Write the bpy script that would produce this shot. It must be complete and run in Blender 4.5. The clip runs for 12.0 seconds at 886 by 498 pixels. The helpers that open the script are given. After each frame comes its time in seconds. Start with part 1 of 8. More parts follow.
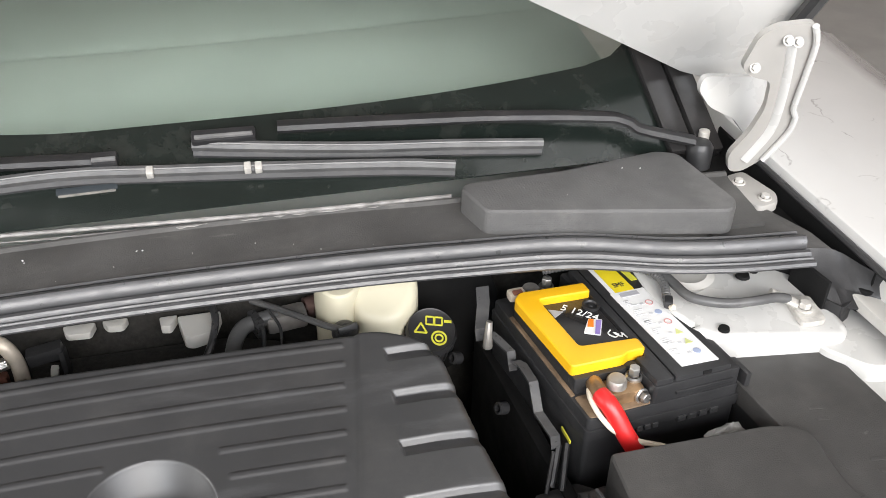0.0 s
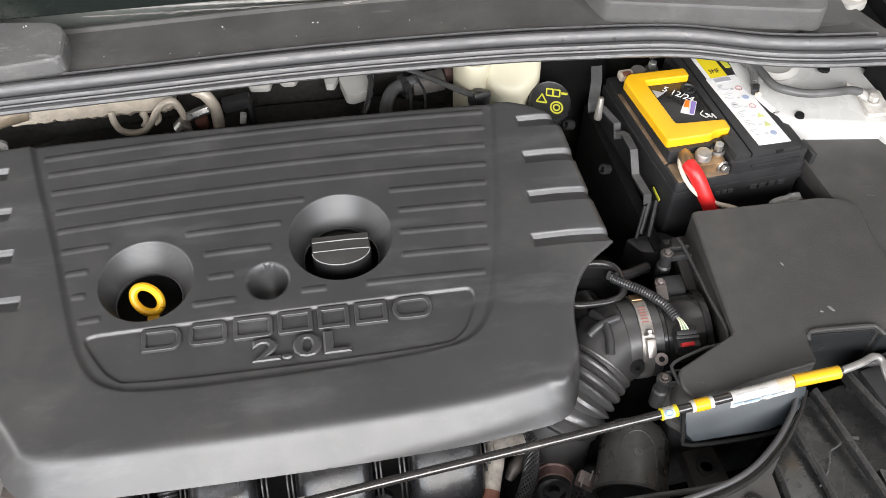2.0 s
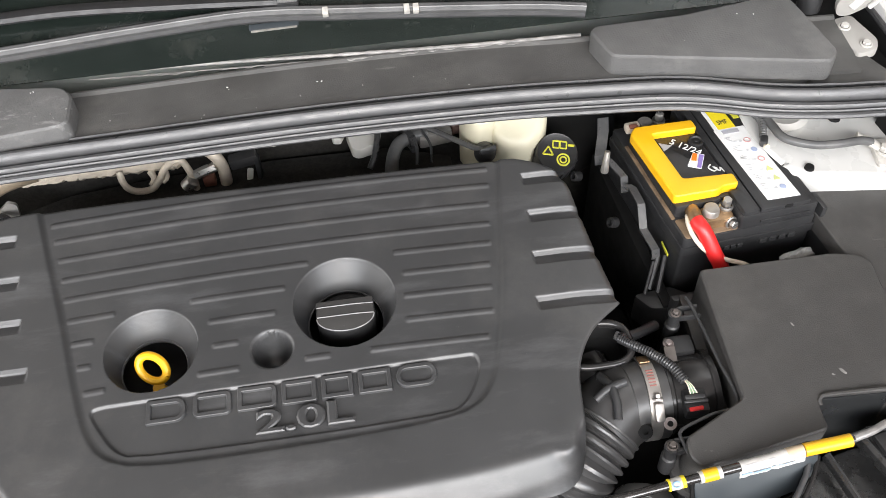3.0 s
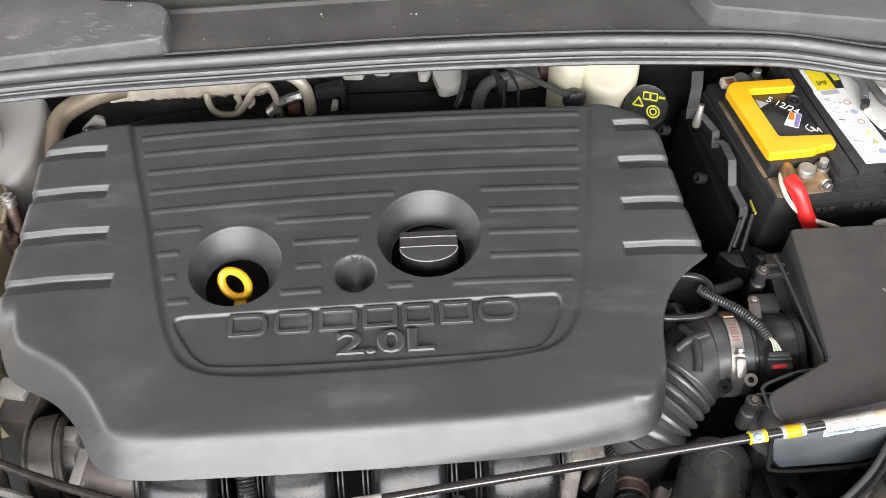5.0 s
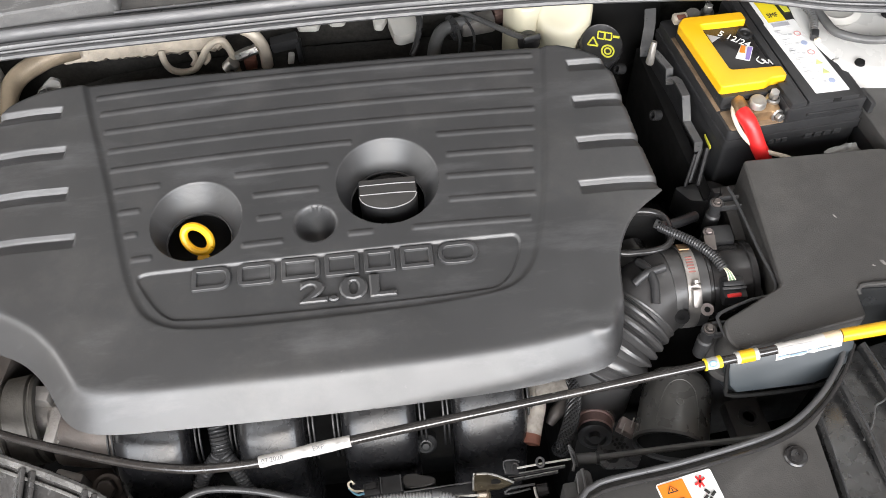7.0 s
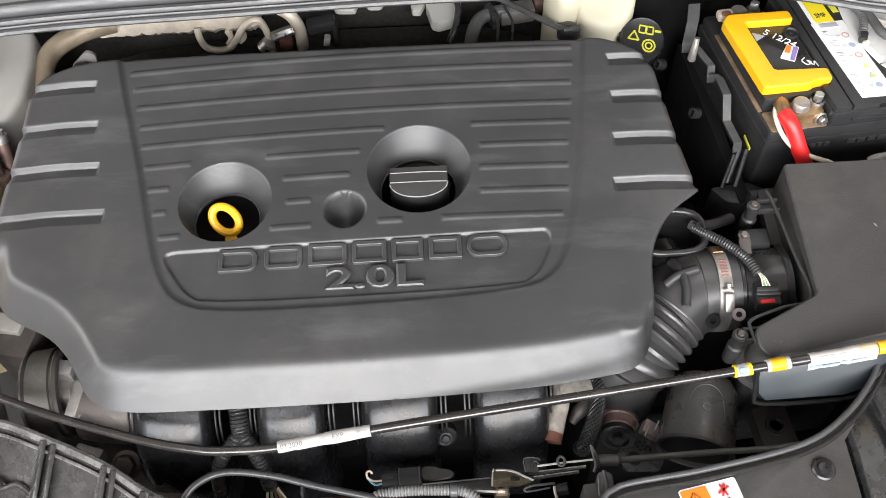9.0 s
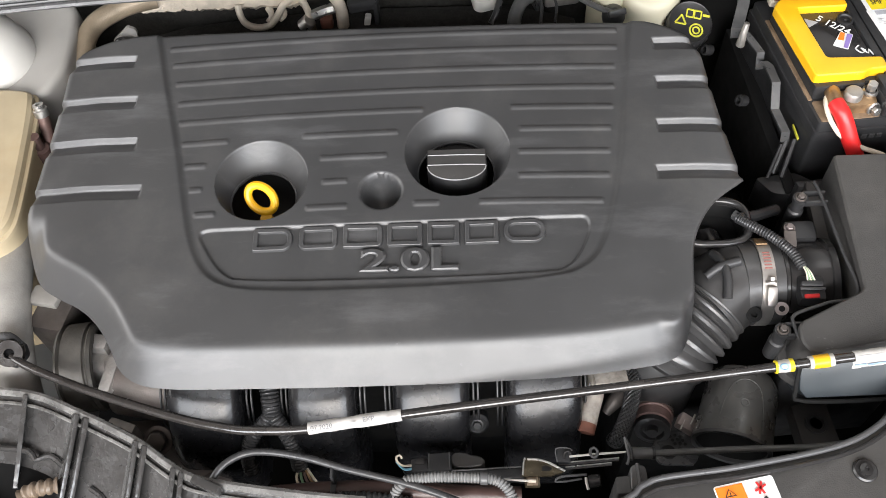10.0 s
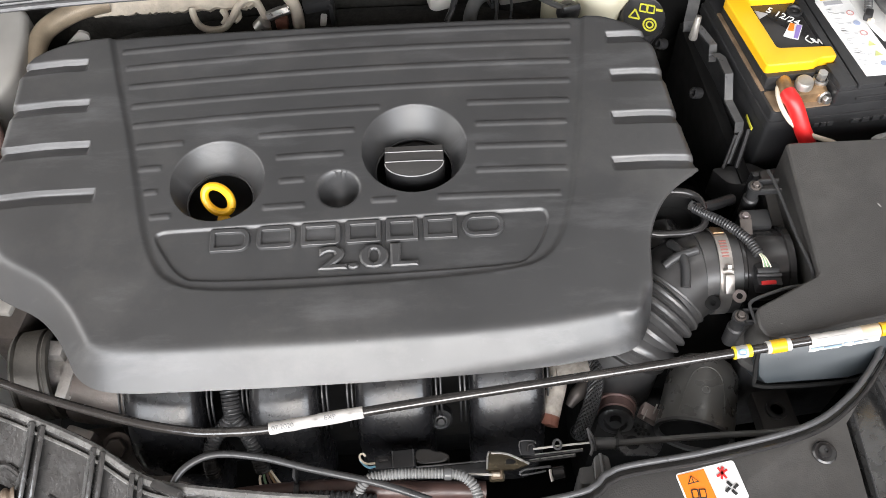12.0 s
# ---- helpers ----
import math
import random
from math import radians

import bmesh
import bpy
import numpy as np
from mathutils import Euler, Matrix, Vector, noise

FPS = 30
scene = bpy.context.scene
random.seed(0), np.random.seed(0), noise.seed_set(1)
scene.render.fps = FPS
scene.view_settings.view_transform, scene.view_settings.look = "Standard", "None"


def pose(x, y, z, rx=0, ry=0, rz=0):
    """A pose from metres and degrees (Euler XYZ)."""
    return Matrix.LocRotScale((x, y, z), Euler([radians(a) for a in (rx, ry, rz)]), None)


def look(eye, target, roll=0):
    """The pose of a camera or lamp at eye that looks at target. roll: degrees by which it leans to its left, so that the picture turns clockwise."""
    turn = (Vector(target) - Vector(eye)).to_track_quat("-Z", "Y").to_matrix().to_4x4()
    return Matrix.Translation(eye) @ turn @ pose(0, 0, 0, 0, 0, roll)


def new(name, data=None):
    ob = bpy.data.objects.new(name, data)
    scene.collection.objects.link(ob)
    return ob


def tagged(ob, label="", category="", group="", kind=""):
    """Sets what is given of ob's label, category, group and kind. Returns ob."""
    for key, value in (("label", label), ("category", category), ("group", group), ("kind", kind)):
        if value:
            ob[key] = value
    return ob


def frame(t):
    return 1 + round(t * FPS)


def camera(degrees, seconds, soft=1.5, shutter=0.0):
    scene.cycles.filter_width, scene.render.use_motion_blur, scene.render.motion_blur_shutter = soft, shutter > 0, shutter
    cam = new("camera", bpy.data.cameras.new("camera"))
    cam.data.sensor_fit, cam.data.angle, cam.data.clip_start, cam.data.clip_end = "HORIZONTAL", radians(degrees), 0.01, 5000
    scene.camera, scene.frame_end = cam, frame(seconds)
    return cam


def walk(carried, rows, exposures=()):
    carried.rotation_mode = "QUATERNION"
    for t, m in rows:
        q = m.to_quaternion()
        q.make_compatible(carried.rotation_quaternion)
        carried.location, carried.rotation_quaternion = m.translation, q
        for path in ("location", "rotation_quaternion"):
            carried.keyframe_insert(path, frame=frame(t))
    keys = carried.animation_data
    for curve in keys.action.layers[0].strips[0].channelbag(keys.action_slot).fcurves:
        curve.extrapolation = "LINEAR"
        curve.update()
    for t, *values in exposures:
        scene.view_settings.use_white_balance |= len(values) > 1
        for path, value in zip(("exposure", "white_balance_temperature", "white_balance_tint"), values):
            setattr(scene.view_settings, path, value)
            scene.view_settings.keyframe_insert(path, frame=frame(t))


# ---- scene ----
cam = camera(51.5, 12.0, soft=0.7)
PATH = [
    (0, (0.174, -0.229, 1.516), (0.5165, 1.1147, 0.5328), 0.83),
    (0.2, (0.19, -0.193, 1.565), (0.4562, 0.9719, 0.3559), 1.7),
    (0.3, (0.178, -0.198, 1.536), (0.4713, 0.9414, 0.3089), 2.45),
    (0.5, (0.159, -0.167, 1.573), (0.4571, 0.8014, 0.2076), 4.97),
    (0.6, (0.135, -0.166, 1.579), (0.464, 0.7579, 0.1904), 6.82),
    (0.8, (0.11, -0.189, 1.609), (0.4697, 0.7042, 0.2086), 8.31),
    (1, (0.104, -0.24, 1.645), (0.4696, 0.6822, 0.2646), 8.48),
    (1.2, (0.124, -0.311, 1.656), (0.462, 0.6972, 0.3302), 6.24),
    (1.5, (0.125, -0.35, 1.674), (0.467, 0.875, 0.131), 4.4),
    (1.7, (0.088, -0.36, 1.674), (0.3781, 0.6907, 0.3694), 4.38),
    (2, (0.088, -0.347, 1.677), (0.266, 0.883, 0.11), -0.1),
    (2.2, (0.095, -0.339, 1.68), (0.1826, 0.6973, 0.3352), -2.54),
    (2.5, (0.1, -0.316, 1.698), (0.2, 0.905, 0.117), -3.0),
    (2.7, (0.119, -0.303, 1.708), (0.243, 0.936, 0.143), -2.9),
    (4.3, (0.069, -0.311, 1.688), (0.16, 0.965, 0.15), -0.9),
    (4.5, (0.063, -0.318, 1.683), (0.115, 0.944, 0.132), -1.3),
    (5, (0.064, -0.325, 1.679), (0.103, 0.892, 0.092), -1.6),
    (5.5, (0.076, -0.336, 1.674), (0.104, 0.797, 0.026), -3.7),
    (6, (0.074, -0.342, 1.681), (0.112, 0.778, 0.024), -3.2),
    (6.5, (0.079, -0.343, 1.682), (0.127, 0.78, 0.028), -2.6),
    (7, (0.085, -0.342, 1.682), (0.157, 0.793, 0.037), -2.7),
    (9, (0.083, -0.331, 1.675), (0.096, 0.784, 0.014), -2.6),
    (9.5, (0.082, -0.326, 1.672), (0.039, 0.782, 0.007), -4.0),
    (10, (0.083, -0.323, 1.665), (0.016, 0.763, -0.013), -4.6),
    (10.5, (0.084, -0.321, 1.661), (0.027, 0.772, -0.013), -4.4),
    (11, (0.086, -0.32, 1.659), (0.021, 0.776, -0.013), -4.6),
    (11.5, (0.087, -0.32, 1.662), (0.015, 0.777, -0.009), -5.3),
    (12, (0.093, -0.333, 1.656), (0.092, 0.768, -0.014), -3.1),
]
walk(cam, [(t, look(eye, target, roll)) for t, eye, target, roll in PATH],
     [(0.0, 0.36), (0.5, 0.58), (1.0, 0.28), (1.5, 0.12), (2.0, 0.38), (2.5, 0.52), (4.5, 0.49), (6.0, 0.57), (9.0, 0.56), (12.0, 0.54)])

# ---- world and lights ----
world = bpy.data.worlds.new("sky")
scene.world = world
world.use_nodes = True
wn = world.node_tree
sky = wn.nodes.new("ShaderNodeTexSky")
sky.sky_type = "NISHITA"
sky.sun_disc = False
sky.sun_elevation, sky.sun_rotation = radians(35), radians(180)
sky.dust_density = 4.0
wn.links.new(sky.outputs["Color"], wn.nodes["Background"].inputs["Color"])
wn.nodes["Background"].inputs["Strength"].default_value = 0.12
# unseen area lamp added for the bright light from the front
added_front_lamp = new("added_front_lamp", bpy.data.lights.new("added_front_lamp", "AREA"))
added_front_lamp.data.shape, added_front_lamp.data.size, added_front_lamp.data.size_y = "RECTANGLE", 6.6, 2.3
added_front_lamp.data.energy, added_front_lamp.data.color = 350.0, (0.902, 0.942, 1.0)
added_front_lamp.matrix_basis = look((0.20, -3.45, 2.95), (0.20, 0.0, 1.2))


# unseen area lamp added to brighten what faces left
added_side_lamp = new("added_side_lamp", bpy.data.lights.new("added_side_lamp", "AREA"))
added_side_lamp.data.shape, added_side_lamp.data.size, added_side_lamp.data.size_y = "RECTANGLE", 2.9, 1.7
added_side_lamp.data.energy, added_side_lamp.data.color = 55.0, (1.0, 0.965, 0.925)
added_side_lamp.matrix_basis = look((-3.28, 0.35, 2.0), (0.0, 0.35, 2.0))


# ---- materials ----
def mat(name, color, rough=0.5, metal=0.0, var=0.15, scale=25.0, bump=0.0, bscale=500.0, dust=0.0, dust_color=(0.35, 0.33, 0.30), coat=0.0, rvar=0.1, spec=0.5):
    m = bpy.data.materials.new(name)
    m.use_nodes = True
    t = m.node_tree
    b = t.nodes["Principled BSDF"]
    b.inputs["Roughness"].default_value, b.inputs["Metallic"].default_value = rough, metal
    b.inputs["Specular IOR Level"].default_value = spec
    b.inputs["Coat Weight"].default_value = coat
    b.inputs["Coat Roughness"].default_value = 0.08
    geo = t.nodes.new("ShaderNodeNewGeometry")
    n1 = t.nodes.new("ShaderNodeTexNoise")
    n1.inputs["Scale"].default_value, n1.inputs["Detail"].default_value = scale, 6.0
    t.links.new(geo.outputs["Position"], n1.inputs["Vector"])
    info = t.nodes.new("ShaderNodeObjectInfo")
    ramp = t.nodes.new("ShaderNodeMapRange")
    ramp.inputs["From Min"].default_value, ramp.inputs["From Max"].default_value = 0.3, 0.7
    ramp.inputs["To Min"].default_value, ramp.inputs["To Max"].default_value = 1.0 - var, 1.0 + var
    t.links.new(n1.outputs["Fac"], ramp.inputs["Value"])
    mul = t.nodes.new("ShaderNodeVectorMath")
    mul.operation = "SCALE"
    mul.inputs[0].default_value = color
    t.links.new(ramp.outputs["Result"], mul.inputs["Scale"])
    out = mul.outputs["Vector"]
    if dust:
        n2 = t.nodes.new("ShaderNodeTexNoise")
        n2.inputs["Scale"].default_value, n2.inputs["Detail"].default_value = scale * 0.45, 9.0
        n2.inputs["Roughness"].default_value = 0.72
        t.links.new(geo.outputs["Position"], n2.inputs["Vector"])
        r2 = t.nodes.new("ShaderNodeMapRange")
        r2.inputs["From Min"].default_value, r2.inputs["From Max"].default_value = 0.52, 0.78
        r2.inputs["To Max"].default_value = dust
        t.links.new(n2.outputs["Fac"], r2.inputs["Value"])
        mix = t.nodes.new("ShaderNodeMix")
        mix.data_type = "RGBA"
        t.links.new(r2.outputs["Result"], mix.inputs["Factor"])
        t.links.new(out, mix.inputs["A"])
        mix.inputs["B"].default_value = (*dust_color, 1)
        out = mix.outputs["Result"]
    t.links.new(out, b.inputs["Base Color"])
    rr = t.nodes.new("ShaderNodeMapRange")
    rr.inputs["From Min"].default_value, rr.inputs["From Max"].default_value = 0.3, 0.7
    rr.inputs["To Min"].default_value, rr.inputs["To Max"].default_value = max(0.02, rough - rvar), min(1.0, rough + rvar)
    n3 = t.nodes.new("ShaderNodeTexNoise")
    n3.inputs["Scale"].default_value, n3.inputs["Detail"].default_value = scale * 2.3, 5.0
    t.links.new(geo.outputs["Position"], n3.inputs["Vector"])
    t.links.new(n3.outputs["Fac"], rr.inputs["Value"])
    t.links.new(rr.outputs["Result"], b.inputs["Roughness"])
    if bump:
        n4 = t.nodes.new("ShaderNodeTexNoise")
        n4.inputs["Scale"].default_value, n4.inputs["Detail"].default_value = bscale, 3.0
        t.links.new(geo.outputs["Position"], n4.inputs["Vector"])
        bp = t.nodes.new("ShaderNodeBump")
        bp.inputs["Strength"].default_value, bp.inputs["Distance"].default_value = bump, 0.001
        t.links.new(n4.outputs["Fac"], bp.inputs["Height"])
        t.links.new(bp.outputs["Normal"], b.inputs["Normal"])
    return m


COVER = mat("moulded black plastic", (0.034, 0.034, 0.035), 0.46, var=0.12, scale=14, bump=0.05, bscale=900, dust=0.10, rvar=0.03, spec=1.0)


def smear(m, scale, low, high, amount, color, turn=0.3):
    """Wiped whitish smears and scuffs over a material."""
    t = m.node_tree
    place = t.nodes.new("ShaderNodeMapping")
    place.inputs["Scale"].default_value, place.inputs["Rotation"].default_value = scale, (0, 0, turn)
    cloud = t.nodes.new("ShaderNodeTexNoise")
    cloud.inputs["Scale"].default_value, cloud.inputs["Detail"].default_value, cloud.inputs["Roughness"].default_value = 1.0, 10.0, 0.7
    share = t.nodes.new("ShaderNodeMapRange")
    share.inputs["From Min"].default_value, share.inputs["From Max"].default_value, share.inputs["To Max"].default_value = low, high, amount
    mix = t.nodes.new("ShaderNodeMix")
    mix.data_type = "RGBA"
    mix.inputs["B"].default_value = (*color, 1)
    bsdf = t.nodes["Principled BSDF"]
    t.links.new(next(n for n in t.nodes if n.type == "NEW_GEOMETRY").outputs["Position"], place.inputs["Vector"])
    t.links.new(place.outputs["Vector"], cloud.inputs["Vector"])
    t.links.new(cloud.outputs["Fac"], share.inputs["Value"])
    t.links.new(share.outputs["Result"], mix.inputs["Factor"])
    t.links.new(bsdf.inputs["Base Color"].links[0].from_socket, mix.inputs["A"])
    t.links.new(mix.outputs["Result"], bsdf.inputs["Base Color"])


smear(COVER, (7.0, 26.0, 7.0), 0.53, 0.76, 0.16, (0.33, 0.33, 0.34))
smear(COVER, (45.0, 90.0, 45.0), 0.68, 0.74, 0.16, (0.36, 0.36, 0.37), 0.9)
PLASTIC = mat("black plastic", (0.024, 0.024, 0.025), 0.42, var=0.2, scale=30, bump=0.15, bscale=700, dust=0.06)
MANIFOLD = mat("broad satin black plastic", (0.010, 0.010, 0.011), 0.27, var=0.2, scale=30, dust=0.04, rvar=0.05, spec=0.42)
GLOSSY = mat("satin black plastic", (0.024, 0.023, 0.023), 0.21, var=0.2, scale=30, dust=0.03, rvar=0.06)
GREY_PLASTIC = mat("dark grey plastic", (0.050, 0.048, 0.046), 0.5, var=0.12, scale=18, bump=0.3, bscale=800, dust=0.10)
COWL = mat("weathered cowl plastic", (0.085, 0.083, 0.080), 0.52, var=0.18, scale=16, bump=0.35, bscale=600, dust=0.22)
LID = mat("scuffed cowl lid plastic", (0.125, 0.124, 0.122), 0.5, var=0.15, scale=20, bump=0.4, bscale=450, dust=0.5, dust_color=(0.36, 0.35, 0.34))
SEAL = mat("seal rubber", (0.066, 0.066, 0.068), 0.36, var=0.12, scale=35, dust=0.10, dust_color=(0.10, 0.097, 0.094), spec=0.6)
smear(GREY_PLASTIC, (30.0, 60.0, 30.0), 0.66, 0.73, 0.35, (0.30, 0.29, 0.28), 0.8)
smear(LID, (14.0, 40.0, 14.0), 0.58, 0.66, 0.55, (0.36, 0.355, 0.35), -0.7)
smear(COWL, (12.0, 60.0, 12.0), 0.62, 0.70, 0.35, (0.28, 0.27, 0.26), 0.05)
RUBBER = mat("rubber", (0.040, 0.040, 0.041), 0.40, var=0.12, scale=35, dust=0.12)
LID_MESH = mat("fine mesh grained lid plastic", (0.115, 0.114, 0.112), 0.5, var=0.15, scale=20, bump=0.7, bscale=450, dust=0.35, dust_color=(0.32, 0.31, 0.30))
mesh_nodes = LID_MESH.node_tree
turned = mesh_nodes.nodes.new("ShaderNodeMapping")
turned.inputs["Rotation"].default_value = (0, 0, 0.7)
weave = mesh_nodes.nodes.new("ShaderNodeTexChecker")
weave.inputs["Scale"].default_value = 430.0
weave.inputs["Color1"].default_value, weave.inputs["Color2"].default_value = (1, 1, 1, 1), (0, 0, 0, 1)
mesh_nodes.links.new(next(n for n in mesh_nodes.nodes if n.type == "NEW_GEOMETRY").outputs["Position"], turned.inputs["Vector"])
mesh_nodes.links.new(turned.outputs["Vector"], weave.inputs["Vector"])
mesh_nodes.links.new(weave.outputs["Fac"], next(n for n in mesh_nodes.nodes if n.type == "BUMP").inputs["Height"])
# near-black that puts shade into cavities, gaps and holes; also on dark parts
DARK = mat("near-black for shaded cavities and dark parts", (0.011, 0.011, 0.011), 0.8, var=0.2, scale=20, spec=0.15)
PIPE_DARK = mat("dull tan pipe", (0.26, 0.21, 0.15), 0.5, metal=0.2, var=0.3, scale=30, bump=0.3, dust=0.5, dust_color=(0.16, 0.12, 0.08))
FIBRE = mat("dark insulation felt", (0.024, 0.022, 0.019), 0.95, var=0.4, scale=120, bump=0.8, bscale=300)
WHITE = mat("white body paint", (0.58, 0.575, 0.555), 0.28, var=0.03, scale=9, coat=0.6, dust=0.06, dust_color=(0.30, 0.27, 0.23), rvar=0.04)
UNDERCOAT = mat("white inner body paint", (0.56, 0.545, 0.51), 0.42, var=0.06, scale=15, dust=0.22, dust_color=(0.34, 0.29, 0.22))
CREAM = mat("cream tank plastic", (0.62, 0.58, 0.44), 0.38, var=0.07, scale=14, dust=0.10, dust_color=(0.40, 0.30, 0.15))
AMBER = mat("aged translucent plastic", (0.41, 0.34, 0.225), 0.42, var=0.18, scale=12, dust=0.35, dust_color=(0.36, 0.22, 0.08))
YELLOW = mat("yellow plastic", (0.82, 0.45, 0.012), 0.38, var=0.04, scale=20, dust=0.05, dust_color=(0.45, 0.30, 0.05))
LABEL_WHITE = mat("white paper label", (0.74, 0.74, 0.73), 0.5, var=0.05, scale=60, dust=0.05)
WORN_LABEL = mat("worn white label", (0.48, 0.465, 0.44), 0.55, var=0.12, scale=120, dust=0.45, dust_color=(0.34, 0.31, 0.28))
RED = mat("red cable sheath", (0.62, 0.02, 0.02), 0.35, var=0.05, dust=0.04)
WIRE_WHITE = mat("white wire", (0.70, 0.62, 0.50), 0.45, dust=0.1)
BRASS = mat("tarnished terminal metal", (0.34, 0.22, 0.12), 0.45, metal=0.75, var=0.35, scale=70, bump=0.3, dust=0.25, dust_color=(0.45, 0.36, 0.26))
LEAD = mat("lead terminal", (0.40, 0.38, 0.35), 0.45, metal=0.7, var=0.2, scale=80, bump=0.3)
STEEL = mat("zinc steel", (0.52, 0.51, 0.49), 0.34, metal=0.9, var=0.2, scale=60, bump=0.15, dust=0.12)
ALU = mat("cast aluminium", (0.42, 0.40, 0.38), 0.5, metal=0.7, var=0.2, scale=60, bump=0.5, bscale=500, dust=0.3, dust_color=(0.20, 0.15, 0.11))
PIPE = mat("oxidised pipe", (0.52, 0.46, 0.38), 0.5, metal=0.25, var=0.2, scale=50, bump=0.2, dust=0.35, dust_color=(0.36, 0.25, 0.15))
RUSTY = mat("reddish grimy metal", (0.14, 0.085, 0.075), 0.6, metal=0.3, var=0.35, scale=60, dust=0.3, dust_color=(0.30, 0.20, 0.16))
ROD = mat("black painted rod", (0.022, 0.020, 0.019), 0.19, var=0.25, scale=60, dust=0.2, dust_color=(0.16, 0.14, 0.12), spec=0.9)
TAN_DARK = mat("brown plug plastic", (0.16, 0.12, 0.085), 0.5, var=0.3, scale=40, dust=0.3, dust_color=(0.06, 0.045, 0.03))
LUG = mat("corroded pale lug", (0.55, 0.53, 0.49), 0.55, metal=0.2, var=0.2, scale=120, bump=0.5, bscale=300, dust=0.3, dust_color=(0.33, 0.30, 0.26))
RED_PRINT = mat("red print", (0.60, 0.03, 0.03), 0.5)
ORANGE = mat("orange label", (0.80, 0.20, 0.014), 0.45, var=0.04)
BLACK_PRINT = mat("black print", (0.02, 0.02, 0.02), 0.5)
GREY_PRINT = mat("grey print", (0.40, 0.40, 0.42), 0.5)
DARK_PRINT = mat("faint dark print", (0.13, 0.13, 0.135), 0.5)
PALE_PRINT = mat("pale grey print", (0.55, 0.55, 0.56), 0.5)
DUSTY_WHITE = mat("dusty white inner paint", (0.37, 0.357, 0.335), 0.45, var=0.1, scale=12, dust=0.35, dust_color=(0.28, 0.24, 0.19))
FADED_RED = mat("faded red print", (0.55, 0.28, 0.27), 0.5)
FADED_BLUE = mat("faded blue print", (0.33, 0.38, 0.52), 0.5)
FADED_GREEN = mat("faded yellow green print", (0.55, 0.58, 0.24), 0.5)
DUSTY = mat("brown dust on plastic", (0.19, 0.13, 0.080), 0.65, var=0.4, scale=60, dust=0.5, dust_color=(0.14, 0.09, 0.05))
YELLOW_PRINT = mat("yellow green print", (0.62, 0.60, 0.06), 0.45)
GREEN_WIRE = mat("green wire", (0.20, 0.34, 0.20), 0.45)
BLUE_WIRE = mat("blue wire", (0.15, 0.34, 0.46), 0.45)
GRIMY_PLATE = mat("grimy small plate", (0.26, 0.22, 0.21), 0.45, metal=0.5, var=0.25, scale=70)
LOOM = mat("grey corrugated loom", (0.085, 0.085, 0.085), 0.42, var=0.2, scale=40, dust=0.2)
LOOM_PALE = mat("pale grey corrugated loom", (0.16, 0.16, 0.158), 0.42, var=0.2, scale=40, dust=0.2)
LOOM_DARK = mat("black corrugated loom", (0.036, 0.036, 0.037), 0.32, var=0.2, scale=40, dust=0.1)
LOOM_RED = mat("brown corrugated loom", (0.060, 0.034, 0.029), 0.4, var=0.2, scale=40, dust=0.15)
SILVER_TAPE = mat("shiny black tape", (0.035, 0.035, 0.036), 0.2, var=0.2, scale=60, bump=0.5, bscale=250)
INSULATION = mat("beige insulation", (0.50, 0.44, 0.36), 0.9, var=0.2, scale=60, bump=0.8, bscale=250, dust=0.2)
PANEL_GREY = mat("grey moulded plastic", (0.034, 0.041, 0.046), 0.36, var=0.08, scale=10)
CONCRETE = mat("concrete ground", (0.36, 0.35, 0.33), 0.85, var=0.15, scale=3, bump=0.6, bscale=60, dust=0.2)
# warm grey, so that the added walls throw back warm light
PLASTER = mat("warm grey plaster of the added walls", (0.33, 0.29, 0.265), 0.9, var=0.05, scale=2)
ADDED_LINER = mat("dark felt added under the hood", (0.055, 0.055, 0.056), 0.95, var=0.2, scale=40, bump=0.6, bscale=200)
STRAP = mat("rubbed satin strap plastic", (0.075, 0.075, 0.076), 0.36, var=0.2, scale=60, dust=0.15)
HOSE = mat("ribbed hose rubber", (0.040, 0.039, 0.039), 0.39, var=0.15, scale=25, dust=0.08, dust_color=(0.12, 0.11, 0.10), spec=0.9)
MOTOR_RED = mat("mauve grimy motor paint", (0.25, 0.165, 0.15), 0.55, metal=0.15, var=0.3, scale=50, bump=0.3, dust=0.25, dust_color=(0.10, 0.07, 0.06))
EDGE_GLINT = mat("pale painted edge glint", (0.30, 0.30, 0.30), 0.4, var=0.3, scale=120)
DASH = mat("light dashboard plastic", (0.27, 0.285, 0.262), 0.6, var=0.06, scale=6, bump=0.2)
DASH_LIT = mat("dashboard plastic lightened as if lit", (0.36, 0.375, 0.352), 0.6, var=0.06, scale=6, bump=0.2)
FRIT = mat("black glass frit", (0.010, 0.014, 0.012), 0.22, var=0.1, rvar=0.05, dust=0.08)
LENS = mat("headlamp edge", (0.65, 0.66, 0.66), 0.12, var=0.05, coat=0.5, rvar=0.03)

GLASS = bpy.data.materials.new("green tinted glass")
GLASS.use_nodes = True
g = GLASS.node_tree.nodes["Principled BSDF"]
g.inputs["Base Color"].default_value = (0.74, 0.82, 0.77, 1)
g.inputs["Roughness"].default_value = 0.02
g.inputs["Transmission Weight"].default_value = 1.0
g.inputs["IOR"].default_value = 1.45


# ---- builders ----
ORIGIN = {}


